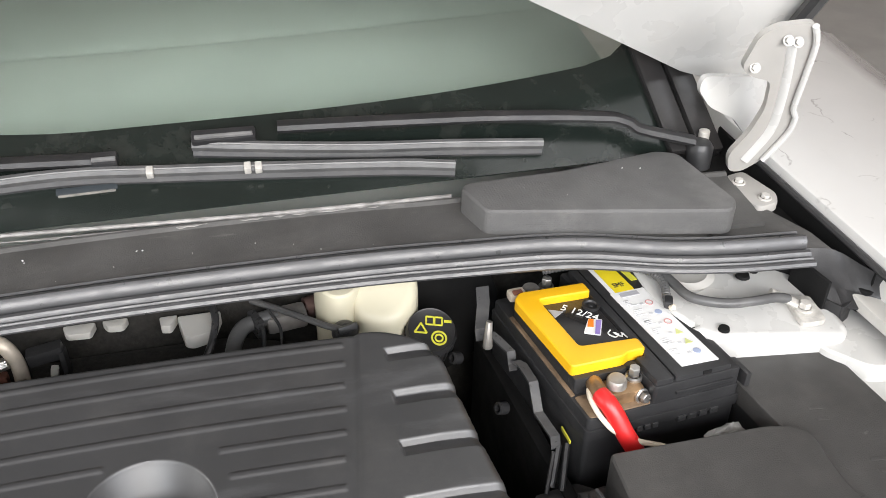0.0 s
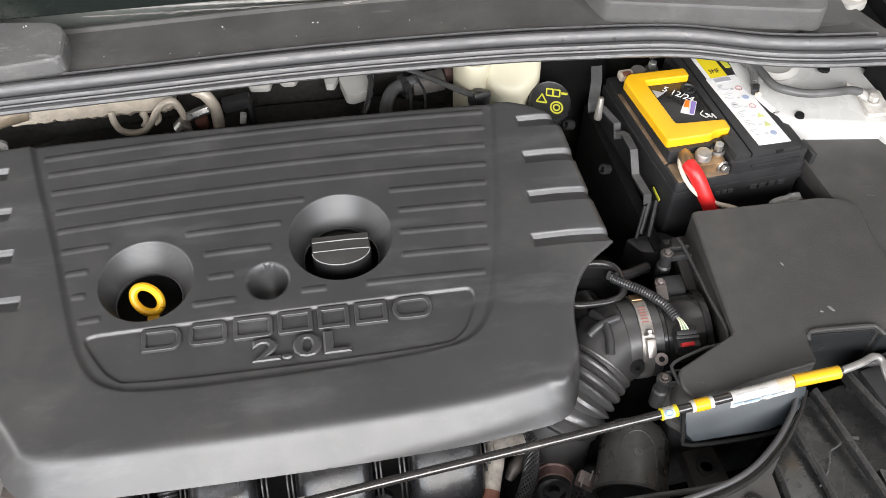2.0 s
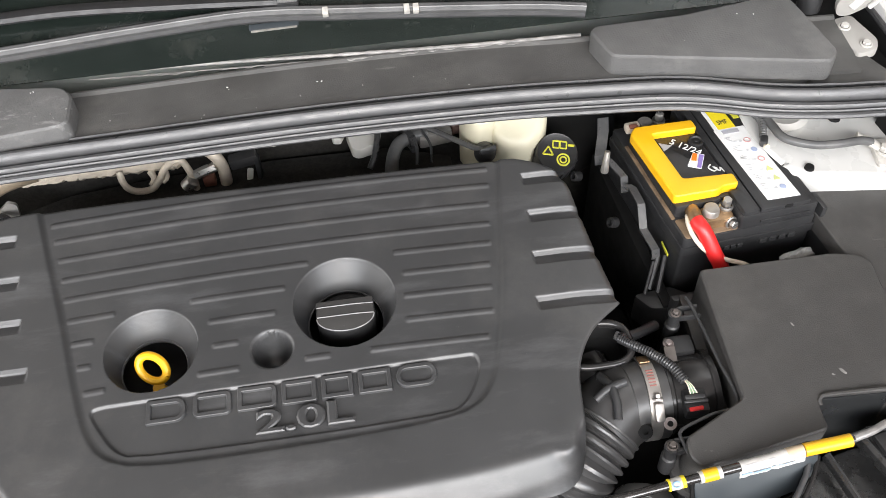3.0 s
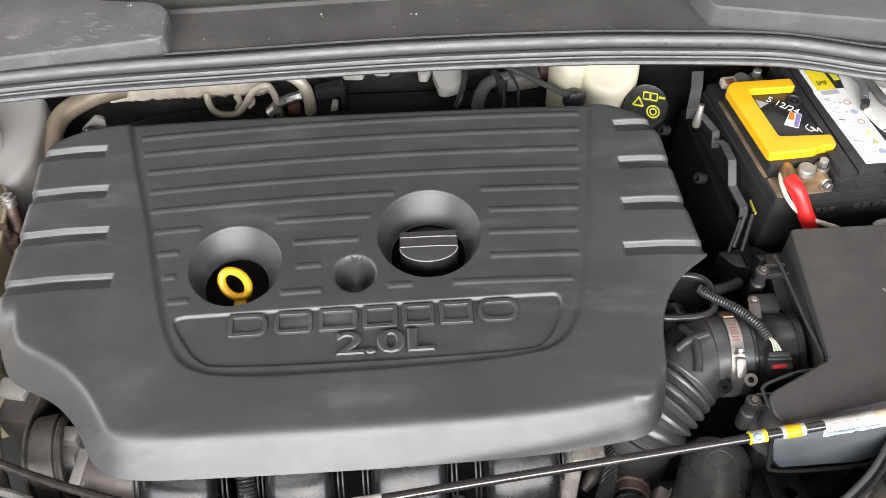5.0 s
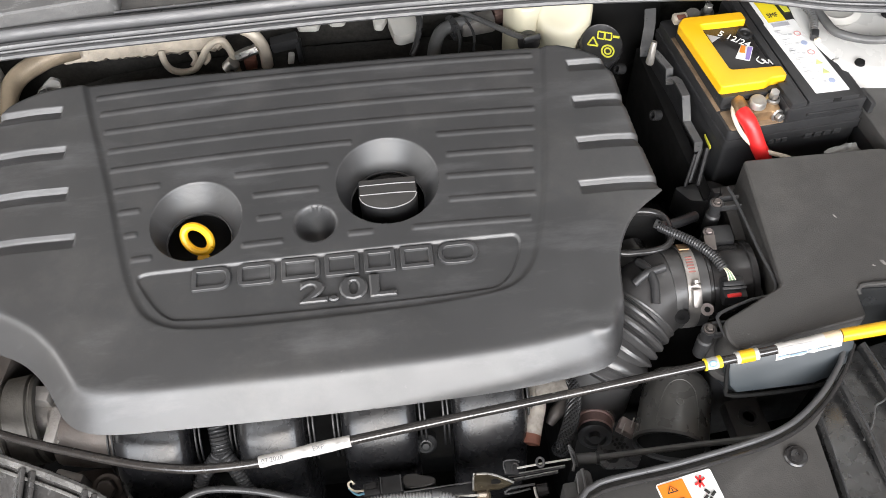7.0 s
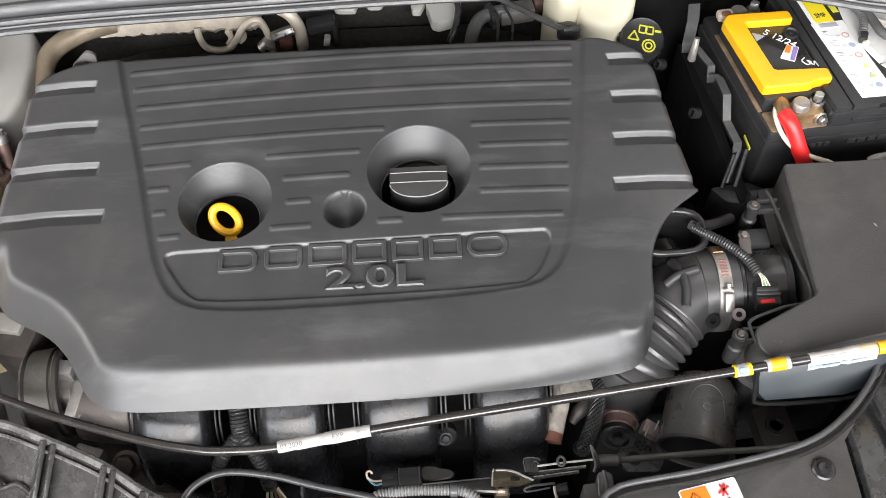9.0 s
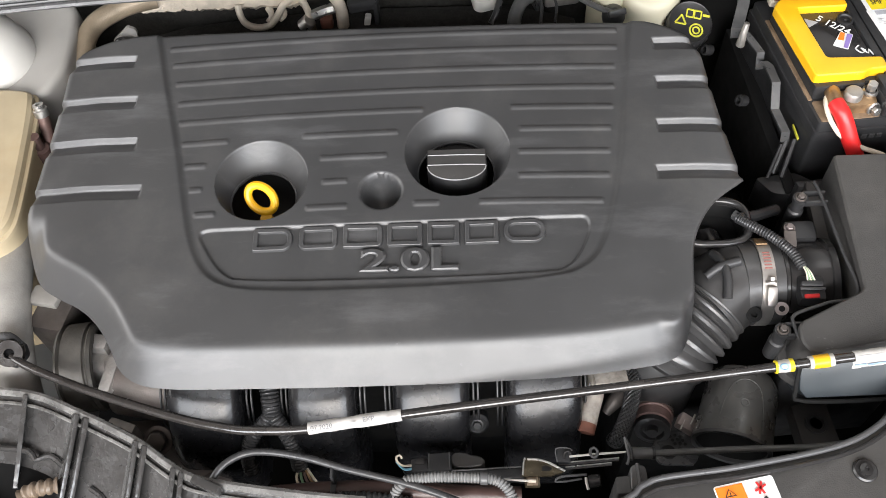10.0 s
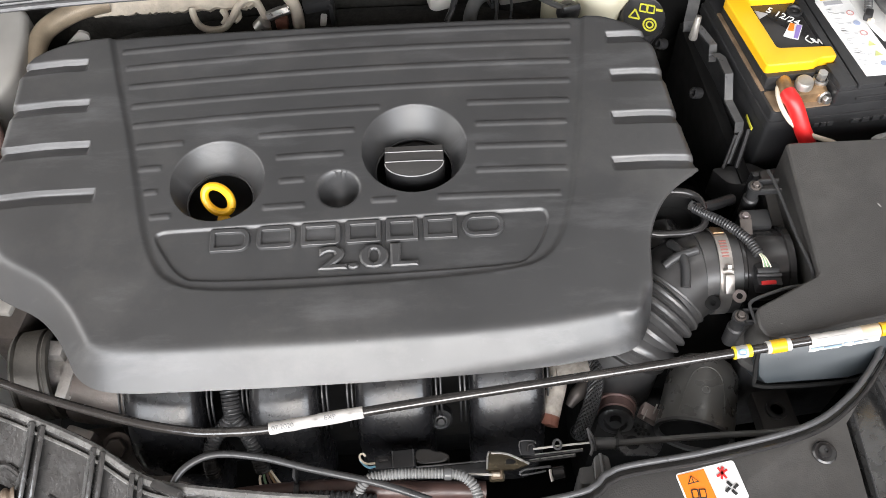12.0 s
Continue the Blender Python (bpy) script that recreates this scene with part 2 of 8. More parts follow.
def finish(bm, name, material, smooth=35.0):
    bmesh.ops.recalc_face_normals(bm, faces=bm.faces)
    me = bpy.data.meshes.new(name)
    bm.to_mesh(me)
    bm.free()
    me.materials.append(material)
    if smooth:
        for p in me.polygons:
            p.use_smooth = True
        me.set_sharp_from_angle(angle=radians(smooth))
    return me


def thing(name, base, label, category, group=""):
    """A thing made of parts: an Empty at its base."""
    ob = new(name)
    ob.empty_display_size = 0.02
    ob.location = base
    ORIGIN[ob] = Vector(base)
    return tagged(ob, label, category, group)


def part(name, bm, material, parent, label="", smooth=35.0):
    """One mesh under a thing or under a part; the bmesh is in world coordinates."""
    o = ORIGIN[parent]
    bmesh.ops.translate(bm, verts=bm.verts, vec=-o)
    ob = new(name, finish(bm, name, material, smooth))
    ob.parent = parent
    ORIGIN[ob] = o
    return tagged(ob, label)


def single(name, bm, material, label, category, kind="", group="", smooth=35.0):
    """A thing of one mesh, its origin at its base."""
    lo = Vector([min(v.co[i] for v in bm.verts) for i in range(3)])
    hi = Vector([max(v.co[i] for v in bm.verts) for i in range(3)])
    o = Vector(((lo.x + hi.x) / 2, (lo.y + hi.y) / 2, lo.z))
    bmesh.ops.translate(bm, verts=bm.verts, vec=-o)
    ob = new(name, finish(bm, name, material, smooth))
    ob.location = o
    ORIGIN[ob] = o
    return tagged(ob, label, category, group, kind)


def bevel(bm, w, seg=2, angle=35.0):
    es = [e for e in bm.edges if len(e.link_faces) == 2 and e.calc_face_angle(0) > radians(angle)]
    if es and w > 0:
        bmesh.ops.bevel(bm, geom=es, offset=w, segments=seg, profile=0.6, affect="EDGES", clamp_overlap=True)
    return bm


def box(c, size, w=0.002, rot=(0, 0, 0), seg=2, bm=None):
    b = bmesh.new()
    bmesh.ops.create_cube(b, size=1.0)
    for v in b.verts:
        v.co = Vector((v.co.x * size[0], v.co.y * size[1], v.co.z * size[2]))
    bevel(b, w, seg)
    bmesh.ops.transform(b, verts=b.verts, matrix=pose(*c, *rot))
    return merge(bm, b)


def merge(a, b):
    if a is None:
        return b
    me = bpy.data.meshes.new("join")
    b.to_mesh(me)
    b.free()
    a.from_mesh(me)
    bpy.data.meshes.remove(me)
    return a


def chaikin(pts, n=2, closed=True):
    pts = [Vector(p) for p in pts]
    for _ in range(n):
        out = []
        m = len(pts)
        for i in range(m if closed else m - 1):
            a, b = pts[i], pts[(i + 1) % m]
            out += [a * 0.75 + b * 0.25, a * 0.25 + b * 0.75]
        if not closed:
            out = [pts[0]] + out + [pts[-1]]
        pts = out
    return pts


def rounded(pts, r=0.006, seg=4):
    """A closed outline with its corners rounded."""
    pts = [Vector(p).to_2d() for p in pts]
    out = []
    for i, p in enumerate(pts):
        a, b = pts[i - 1], pts[(i + 1) % len(pts)]
        da, db = (a - p), (b - p)
        k = min(r, da.length * 0.45, db.length * 0.45)
        s, e = p + da.normalized() * k, p + db.normalized() * k
        for j in range(seg + 1):
            t = j / seg
            out.append(s * (1 - t) ** 2 + p * 2 * t * (1 - t) + e * t * t)
    return out


def prism(outline, z0, z1, w=0.003, seg=2, top=None, bm=None):
    """A solid between two heights over an outline. top: a function of x, y that gives the upper height."""
    b = bmesh.new()
    lo = [b.verts.new((p[0], p[1], z0)) for p in outline]
    hi = [b.verts.new((p[0], p[1], top(p[0], p[1]) if top else z1)) for p in outline]
    n = len(lo)
    b.faces.new(lo[::-1])
    f = b.faces.new(hi)
    for i in range(n):
        b.faces.new((lo[i], lo[(i + 1) % n], hi[(i + 1) % n], hi[i]))
    bmesh.ops.recalc_face_normals(b, faces=b.faces)
    if w > 0:
        bmesh.ops.bevel(b, geom=list(f.edges), offset=w, segments=seg, profile=0.6, affect="EDGES", clamp_overlap=True)
    return merge(bm, b)


def smooth_path(pts, step=0.004):
    """Points at even steps along a curve through the given points."""
    pts = [Vector(p) for p in pts]
    if len(pts) == 2:
        n = max(1, int((pts[1] - pts[0]).length / step))
        return [pts[0].lerp(pts[1], i / n) for i in range(n + 1)]
    ext = [pts[0] * 2 - pts[1]] + pts + [pts[-1] * 2 - pts[-2]]
    out = []
    for i in range(1, len(ext) - 2):
        p0, p1, p2, p3 = ext[i - 1:i + 3]
        n = max(2, int((p2 - p1).length / step))
        for j in range(n):
            t = j / n
            out.append(0.5 * ((2 * p1) + (p2 - p0) * t + (2 * p0 - 5 * p1 + 4 * p2 - p3) * t * t + (3 * p1 - p0 - 3 * p2 + p3) * t ** 3))
    return out + [pts[-1]]


def tube(pts, r, sides=12, step=0.004, ribs=0.0, depth=0.12, open_ends=False, squash=1.0, bm=None):
    """A round tube along a curve. r: a radius or a function of 0..1. ribs: the spacing of rings round it."""
    path = smooth_path(pts, min(step, ribs / 4) if ribs else step)
    b = bmesh.new()
    rings, side, run = [], None, 0.0
    total = sum((path[i + 1] - path[i]).length for i in range(len(path) - 1)) or 1.0
    for i, p in enumerate(path):
        d = (path[min(i + 1, len(path) - 1)] - path[max(i - 1, 0)]).normalized()
        if side is None:
            side = d.cross(Vector((0, 0, 1)))
            if side.length < 0.05:
                side = d.cross(Vector((1, 0, 0)))
        side = (side - d * side.dot(d)).normalized()
        up = side.cross(d)
        if i:
            run += (p - path[i - 1]).length
        k = r(run / total) if callable(r) else r
        if ribs:
            k *= 1 - depth * (0.5 - 0.5 * math.cos(2 * math.pi * run / ribs)) ** 2
        rings.append([b.verts.new(p + (side * math.cos(a) + up * math.sin(a) * squash) * k) for a in (2 * math.pi * j / sides for j in range(sides))])
    for a, c in zip(rings, rings[1:]):
        for j in range(sides):
            b.faces.new((a[j], a[(j + 1) % sides], c[(j + 1) % sides], c[j]))
    if not open_ends:
        b.faces.new(rings[0][::-1])
        b.faces.new(rings[-1])
    return merge(bm, b)


def lathe(profile, c, axis=(0, 0, 1), sides=32, bm=None):
    """A body of revolution. profile: rows of radius and height along the axis."""
    b = bmesh.new()
    q = Vector((0, 0, 1)).rotation_difference(Vector(axis)).to_matrix()
    rows = []
    for r, h in profile:
        if r < 1e-6:
            rows.append([b.verts.new(Vector(c) + q @ Vector((0, 0, h)))])
        else:
            rows.append([b.verts.new(Vector(c) + q @ Vector((r * math.cos(a), r * math.sin(a), h))) for a in (2 * math.pi * j / sides for j in range(sides))])
    for a, d in zip(rows, rows[1:]):
        for j in range(sides):
            k = (j + 1) % sides
            if len(a) == 1 and len(d) > 1:
                b.faces.new((a[0], d[k], d[j]))
            elif len(d) == 1 and len(a) > 1:
                b.faces.new((a[j], a[k], d[0]))
            elif len(a) > 1:
                b.faces.new((a[j], a[k], d[k], d[j]))
    return merge(bm, b)


def bolt(c, r, h, axis=(0, 0, 1), flange=1.5, bm=None):
    """A hex bolt head with a round flange, seated at c."""
    b = lathe([(0, 0), (r * flange, 0), (r * flange, h * 0.25), (r * 1.15, h * 0.34)], c, axis, 20)
    b = lathe([(r, h * 0.3), (r, h * 0.9), (r * 0.85, h), (0, h)], c, axis, 6, bm=b)
    return merge(bm, b)


def ribbon(pts, profile, bm=None):
    """A strip swept along a curve in plan. profile: rows of offset to the left of the way, and height."""
    path = smooth_path(pts, 0.012)
    b = bmesh.new()
    rows = []
    for i, p in enumerate(path):
        d = (path[min(i + 1, len(path) - 1)] - path[max(i - 1, 0)])
        n = Vector((-d.y, d.x, 0)).normalized()
        rows.append([b.verts.new(p + n * o + Vector((0, 0, z))) for o, z in profile])
    for a, c in zip(rows, rows[1:]):
        for j in range(len(profile)):
            k = (j + 1) % len(profile)
            b.faces.new((a[j], a[k], c[k], c[j]))
    b.faces.new(rows[0][::-1])
    b.faces.new(rows[-1])
    return merge(bm, b)


def lettering(body, size, depth, m, wide=1.0):
    """Raised text as a bmesh in the pose m, from Blender's own font."""
    cu = bpy.data.curves.new("text", "FONT")
    cu.body, cu.size, cu.extrude, cu.bevel_depth, cu.bevel_resolution = body, size, depth, depth * 0.9, 0
    cu.resolution_u = 3
    ob = new("text", cu)
    me = bpy.data.meshes.new_from_object(ob.evaluated_get(bpy.context.evaluated_depsgraph_get()))
    b = bmesh.new()
    b.from_mesh(me)
    bpy.data.objects.remove(ob)
    bpy.data.meshes.remove(me)
    bpy.data.curves.remove(cu)
    bmesh.ops.transform(b, verts=b.verts, matrix=m @ Matrix.Diagonal((wide, 1, 1, 1)))
    return b


def plate(outline, frame_m, t=0.0006):
    """A thin flat piece, its outline given in the plane of frame_m."""
    b = prism(outline, 0, t, 0)
    bmesh.ops.transform(b, verts=b.verts, matrix=frame_m)
    return b


def rect(x0, y0, x1, y1):
    return [(x0, y0), (x1, y0), (x1, y1), (x0, y1)]


# ---- the ground and the walls of the engine bay ----
tagged(single("ground", box((0, 0, -0.05), (400, 400, 0.1), 0), CONCRETE, "grey concrete ground under the car", "ground", "structure"), kind="structure")
# unseen walls and ceiling added round the car, open in front for the lamp
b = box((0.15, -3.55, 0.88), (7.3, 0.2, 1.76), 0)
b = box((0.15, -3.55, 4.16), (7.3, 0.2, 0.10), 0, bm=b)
single("wall_garage_front", b, PLASTER, "added unseen grey wall, open at the top for the lamp", "wall", "structure")
single("wall_garage_back", box((0.2, 4.6, 2.1), (7.0, 0.2, 4.2), 0), PLASTER, "added unseen plain grey wall", "wall", "structure")
# added unseen wall, with a gap left for the side lamp
b = box((-3.4, 0.5, 0.55), (0.2, 8.0, 1.1), 0)
b = box((-3.4, 0.5, 3.55), (0.2, 8.0, 1.3), 0, bm=b)
b = box((-3.4, -2.35, 2.0), (0.2, 2.3, 1.8), 0, bm=b)
b = box((-3.4, 3.20, 2.0), (0.2, 2.6, 1.8), 0, bm=b)
single("wall_garage_west", b, PLASTER, "added unseen grey wall with an opening for the side lamp", "wall", "structure")
single("wall_garage_east", box((3.8, 0.5, 2.1), (0.2, 8.0, 4.2), 0), PLASTER, "added unseen plain grey wall", "wall", "structure")
single("ceiling", box((0.2, 0.5, 4.3), (7.4, 8.3, 0.2), 0), PLASTER, "added unseen plain grey ceiling", "ceiling", "structure")
# the bay's deep shade is put into the near-black floor and front wall
single("floor", box((0.17, 0.20, 0.40), (1.30, 0.80, 0.02), 0), DARK, "near-black floor coloured for the bay's shaded depth", "floor", "structure")
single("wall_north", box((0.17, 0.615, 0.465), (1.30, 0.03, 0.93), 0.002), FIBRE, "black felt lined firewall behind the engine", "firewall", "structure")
single("wall_south", box((0.17, -0.24, 0.415), (1.30, 0.02, 0.83), 0.002), DARK, "near-black front wall closing the shaded engine bay", "panel", "structure")
single("wall_west", box((-0.52, 0.19, 0.42), (0.02, 0.88, 0.84), 0.002), UNDERCOAT, "white inner wing panel", "panel", "structure")
single("wall_east", box((0.755, 0.19, 0.42), (0.02, 0.86, 0.84), 0.002), UNDERCOAT, "white inner wing panel", "panel", "structure")


# ---- fender, hood, windscreen, cowl ----
def fender():
    t = thing("fender", (0.86, 0.3, 0.0), "white painted fender with thin grey vein marks", "fender")
    ys = [-0.35 + 0.05 * i for i in range(27)]
    edge = lambda y: 0.772 + 0.00 * y + 0.022 * math.sin((0.40 - y) * 2.6) + (0.16 * max(0, y - 0.62) ** 2)
    prof = [(0.0, -0.045), (0.0, -0.006), (0.0015, -0.002), (0.005, 0.0), (0.06, 0.004), (0.15, 0.002), (0.25, -0.012), (0.33, -0.04), (0.38, -0.10), (0.395, -0.25), (0.38, -0.55), (0.37, -0.99), (0.35, -0.99), (0.365, -0.25), (0.30, -0.06), (0.02, -0.012), (0.004, -0.045)]
    b = bmesh.new()
    rows = [[b.verts.new((edge(y) + o, y, 0.992 + dz + 0.02 * max(0, y - 0.2) - 0.10 * max(0, 0.10 - y))) for o, dz in prof] for y in ys]
    for v in b.verts:
        v.co.z = max(v.co.z, 0.0)
    for a, c in zip(rows, rows[1:]):
        for j in range(len(prof)):
            k = (j + 1) % len(prof)
            b.faces.new((a[j], a[k], c[k], c[j]))
    b.faces.new(rows[0][::-1])
    b.faces.new(rows[-1])
    part("panel", b, FENDER_PAINT, t)
    part("edge_strip", tube([(edge(y) - 0.004, y, 0.978 + 0.02 * max(0, y - 0.2)) for y in (0.20, 0.28, 0.36, 0.44, 0.52, 0.60)], 0.004, 8, 0.02), RUBBER, t, "black rubber edge strip")
    # near-black strip added over the white lip to paint the gap's shade
    b = bmesh.new()
    rows = [[b.verts.new((edge(y) - o, y, 0.02 * max(0, y - 0.2) + z)) for o, z in ((0.001, 0.935), (0.001, 0.976), (0.003, 0.978), (0.005, 0.976), (0.005, 0.935))] for y in [0.372 + 0.02 * i for i in range(16)]]
    for a, c in zip(rows, rows[1:]):
        for j in range(5):
            b.faces.new((a[j], a[(j + 1) % 5], c[(j + 1) % 5], c[j]))
    b.faces.new(rows[0][::-1])
    b.faces.new(rows[-1])
    part("gutter_wall", b, DARK, t, "dark strip painting the shaded gap below the edge")
    return t


FENDER_PAINT = mat("grey veined white fender paint", (0.66, 0.65, 0.63), 0.22, var=0.03, scale=8, coat=0.7, dust=0.0, rvar=0.03)
nt = FENDER_PAINT.node_tree
geo = nt.nodes.new("ShaderNodeNewGeometry")
vein = nt.nodes.new("ShaderNodeTexVoronoi")
vein.feature = "DISTANCE_TO_EDGE"
vein.inputs["Scale"].default_value = 13.0
wobble = nt.nodes.new("ShaderNodeTexNoise")
wobble.inputs["Scale"].default_value, wobble.inputs["Detail"].default_value = 30.0, 6.0
bend = nt.nodes.new("ShaderNodeVectorMath")
bend.operation = "MULTIPLY_ADD"
bend.inputs[1].default_value = (0.05, 0.05, 0.05)
nt.links.new(geo.outputs["Position"], wobble.inputs["Vector"])
nt.links.new(wobble.outputs["Color"], bend.inputs[0])
nt.links.new(geo.outputs["Position"], bend.inputs[2])
nt.links.new(bend.outputs["Vector"], vein.inputs["Vector"])
thin = nt.nodes.new("ShaderNodeMapRange")
thin.inputs["From Max"].default_value, thin.inputs["To Min"].default_value, thin.inputs["To Max"].default_value = 0.022, 1.0, 0.0
nt.links.new(vein.outputs["Distance"], thin.inputs["Value"])
patch = nt.nodes.new("ShaderNodeTexNoise")
patch.inputs["Scale"].default_value, patch.inputs["Detail"].default_value = 22.0, 5.0
nt.links.new(geo.outputs["Position"], patch.inputs["Vector"])
where = nt.nodes.new("ShaderNodeMapRange")
where.inputs["From Min"].default_value, where.inputs["From Max"].default_value, where.inputs["To Max"].default_value = 0.54, 0.62, 0.55
nt.links.new(patch.outputs["Fac"], where.inputs["Value"])
mr = nt.nodes.new("ShaderNodeMath")
mr.operation = "MULTIPLY"
nt.links.new(thin.outputs["Result"], mr.inputs[0])
nt.links.new(where.outputs["Result"], mr.inputs[1])
mx = nt.nodes.new("ShaderNodeMix")
mx.data_type = "RGBA"
bs = nt.nodes["Principled BSDF"]
old = bs.inputs["Base Color"].links[0].from_socket
nt.links.new(old, mx.inputs["A"])
mx.inputs["B"].default_value = (0.22, 0.20, 0.18, 1)
nt.links.new(mr.outputs["Value"], mx.inputs["Factor"])
nt.links.new(mx.outputs["Result"], bs.inputs["Base Color"])
fender()


def hood():
    """The raised hood: it leans forwards over the bay, its rear edge above the windscreen's foot."""
    t = thing("hood", (0.15, 0.63, 1.06), "raised white hood with a pressed inner frame", "hood")
    lean = radians(60)

    def at(x, s, d=0.0):
        return (x, 0.675 - s * math.cos(lean) + d * math.sin(lean), 1.045 + s * math.sin(lean) + d * math.cos(lean))

    def rear(x):
        return min(0.30, 0.62 * max(0.0, 0.55 - abs(x - 0.17)))

    xs = [0.17 + 0.62 * (i / 24 - 0.5) * 2 for i in range(25)]
    b = bmesh.new()
    n = 14
    for d in (0.0, 0.03):
        for x in xs:
            for j in range(n + 1):
                s = rear(x) + (1.02 - 0.10 * ((x - 0.17) / 0.62) ** 2 - rear(x)) * j / n
                bow = 0.03 * (1 - ((x - 0.17) / 0.62) ** 2)
                b.verts.new(at(x, s, d + bow))
    b.verts.ensure_lookup_table()
    w, layer = n + 1, (n + 1) * len(xs)
    V = lambda l, i, j: b.verts[l * layer + i * w + j]
    for i in range(len(xs) - 1):
        for j in range(n):
            b.faces.new((V(0, i, j), V(0, i, j + 1), V(0, i + 1, j + 1), V(0, i + 1, j)))
            b.faces.new((V(1, i, j), V(1, i + 1, j), V(1, i + 1, j + 1), V(1, i, j + 1)))
        for j in (0, n):
            b.faces.new((V(0, i, j), V(0, i + 1, j), V(1, i + 1, j), V(1, i, j)))
    for i in (0, len(xs) - 1):
        for j in range(n):
            b.faces.new((V(0, i, j), V(1, i, j), V(1, i, j + 1), V(0, i, j + 1)))
    part("panel", b, WHITE, t)
    # pressed rails of the inner frame
    for x in (-0.37,):
        sg = 1 if x > 0 else -1
        b = tube([at(x - sg * 0.03, 0.12, -0.012), at(x, 0.3, -0.012), at(x - sg * 0.02, 0.6, -0.012), at(x - sg * 0.05, 0.9, -0.012)], 0.04, 10, 0.03, squash=0.4)
        part("frame_rail", b, UNDERCOAT, t)
    part("edge_seal", tube([at(0.775, 0.08, -0.012), at(0.785, 0.2, -0.012), at(0.79, 0.34, -0.012)], 0.010, 8, 0.02), RUBBER, t, "black rubber edge strip")
    # unseen liner, added so that the engine cover mirrors less white hood
    b = bmesh.new()
    V = [[b.verts.new(at(x, rear(x) + 0.05 + (0.92 - rear(x) - 0.05) * j / 8, -0.006 + 0.03 * (1 - ((x - 0.17) / 0.62) ** 2))) for j in range(9)] for x in [0.03 + 0.45 * (i / 10 - 1) for i in range(21)]]
    for a, c in zip(V, V[1:]):
        for j in range(8):
            b.faces.new((a[j], a[j + 1], c[j + 1], c[j]))
    ex = bmesh.ops.extrude_face_region(b, geom=list(b.faces))["geom"]
    bmesh.ops.translate(b, verts=[v for v in ex if isinstance(v, bmesh.types.BMVert)], vec=(0, -0.006, -0.0035))
    part("liner", b, ADDED_LINER, t, "unseen dark grey felt added to dim the cover's reflection")
    # hinge arm
    arm_y = lambda z: 0.8735 - 0.315 * z
    out = rounded([(0.653, 1.181), (0.668, 1.190), (0.708, 1.191), (0.720, 1.168), (0.730, 1.126), (0.740, 1.082), (0.749, 1.072), (0.753, 1.052), (0.750, 1.034), (0.741, 1.006), (0.722, 0.990), (0.705, 0.994), (0.693, 1.020), (0.704, 1.050), (0.706, 1.085), (0.694, 1.122), (0.668, 1.130), (0.651, 1.142)], 0.010, 4)
    b = bmesh.new()
    bend = lambda z: 0.016 * (z - 1.0) / 0.19
    near = [b.verts.new((p.x + bend(p.y), arm_y(p.y), p.y)) for p in out]
    far = [b.verts.new((p.x + bend(p.y), arm_y(p.y) + 0.006, p.y + 0.002)) for p in out]
    b.faces.new(near)
    b.faces.new(far[::-1])
    for i in range(len(out)):
        j = (i + 1) % len(out)
        b.faces.new((near[i], far[i], far[j], near[j]))
    h = part("hinge", b, DUSTY_WHITE, t, "white painted hinge arm with bolt heads")
    part("rolled_edge", tube([(x + bend(z), arm_y(z) - 0.003, z) for x, z in ((0.706, 1.188), (0.7185, 1.166), (0.7285, 1.126), (0.7385, 1.082), (0.747, 1.071), (0.751, 1.052), (0.748, 1.034), (0.739, 1.008))], 0.0035, 10, 0.006), WHITE, h)
    part("pressed_rib", tube([(x + bend(z), arm_y(z) - 0.001, z) for x, z in ((0.690, 1.172), (0.706, 1.130), (0.720, 1.085), (0.726, 1.050), (0.716, 1.010))], 0.006, 10, 0.006, squash=0.4), WHITE, h)
    for p in ((0.698, 0.4995, 1.174), (0.710, 0.5005, 1.171), (0.676, 0.511, 1.143)):
        part("bolt", bolt(p, 0.0036, 0.004, (-0.2, -0.8, 0.4)), UNDERCOAT, h)
    b = plate(rounded([(0.668, 1.082), (0.672, 1.098), (0.752, 1.090), (0.757, 1.010), (0.742, 1.014), (0.718, 1.042), (0.685, 1.060)], 0.007), pose(0, 0.60, 0, 90), 0.008)
    part("hinge_plate", b, WHITE, h)
    part("hinge_foot", prism(rounded([(0.706, 0.566), (0.731, 0.571), (0.744, 0.520), (0.736, 0.502), (0.710, 0.496), (0.699, 0.524)], 0.007), 0.974, 0.985, 0.003), DUSTY_WHITE, h)
    part("foot_bolt", bolt((0.713, 0.548, 0.985), 0.0050, 0.005), UNDERCOAT, h)
    part("foot_bolt", bolt((0.725, 0.512, 0.985), 0.0050, 0.005), UNDERCOAT, h)


hood()


def glass_z(y):
    return 0.985 + 0.60 * (y - 0.578)


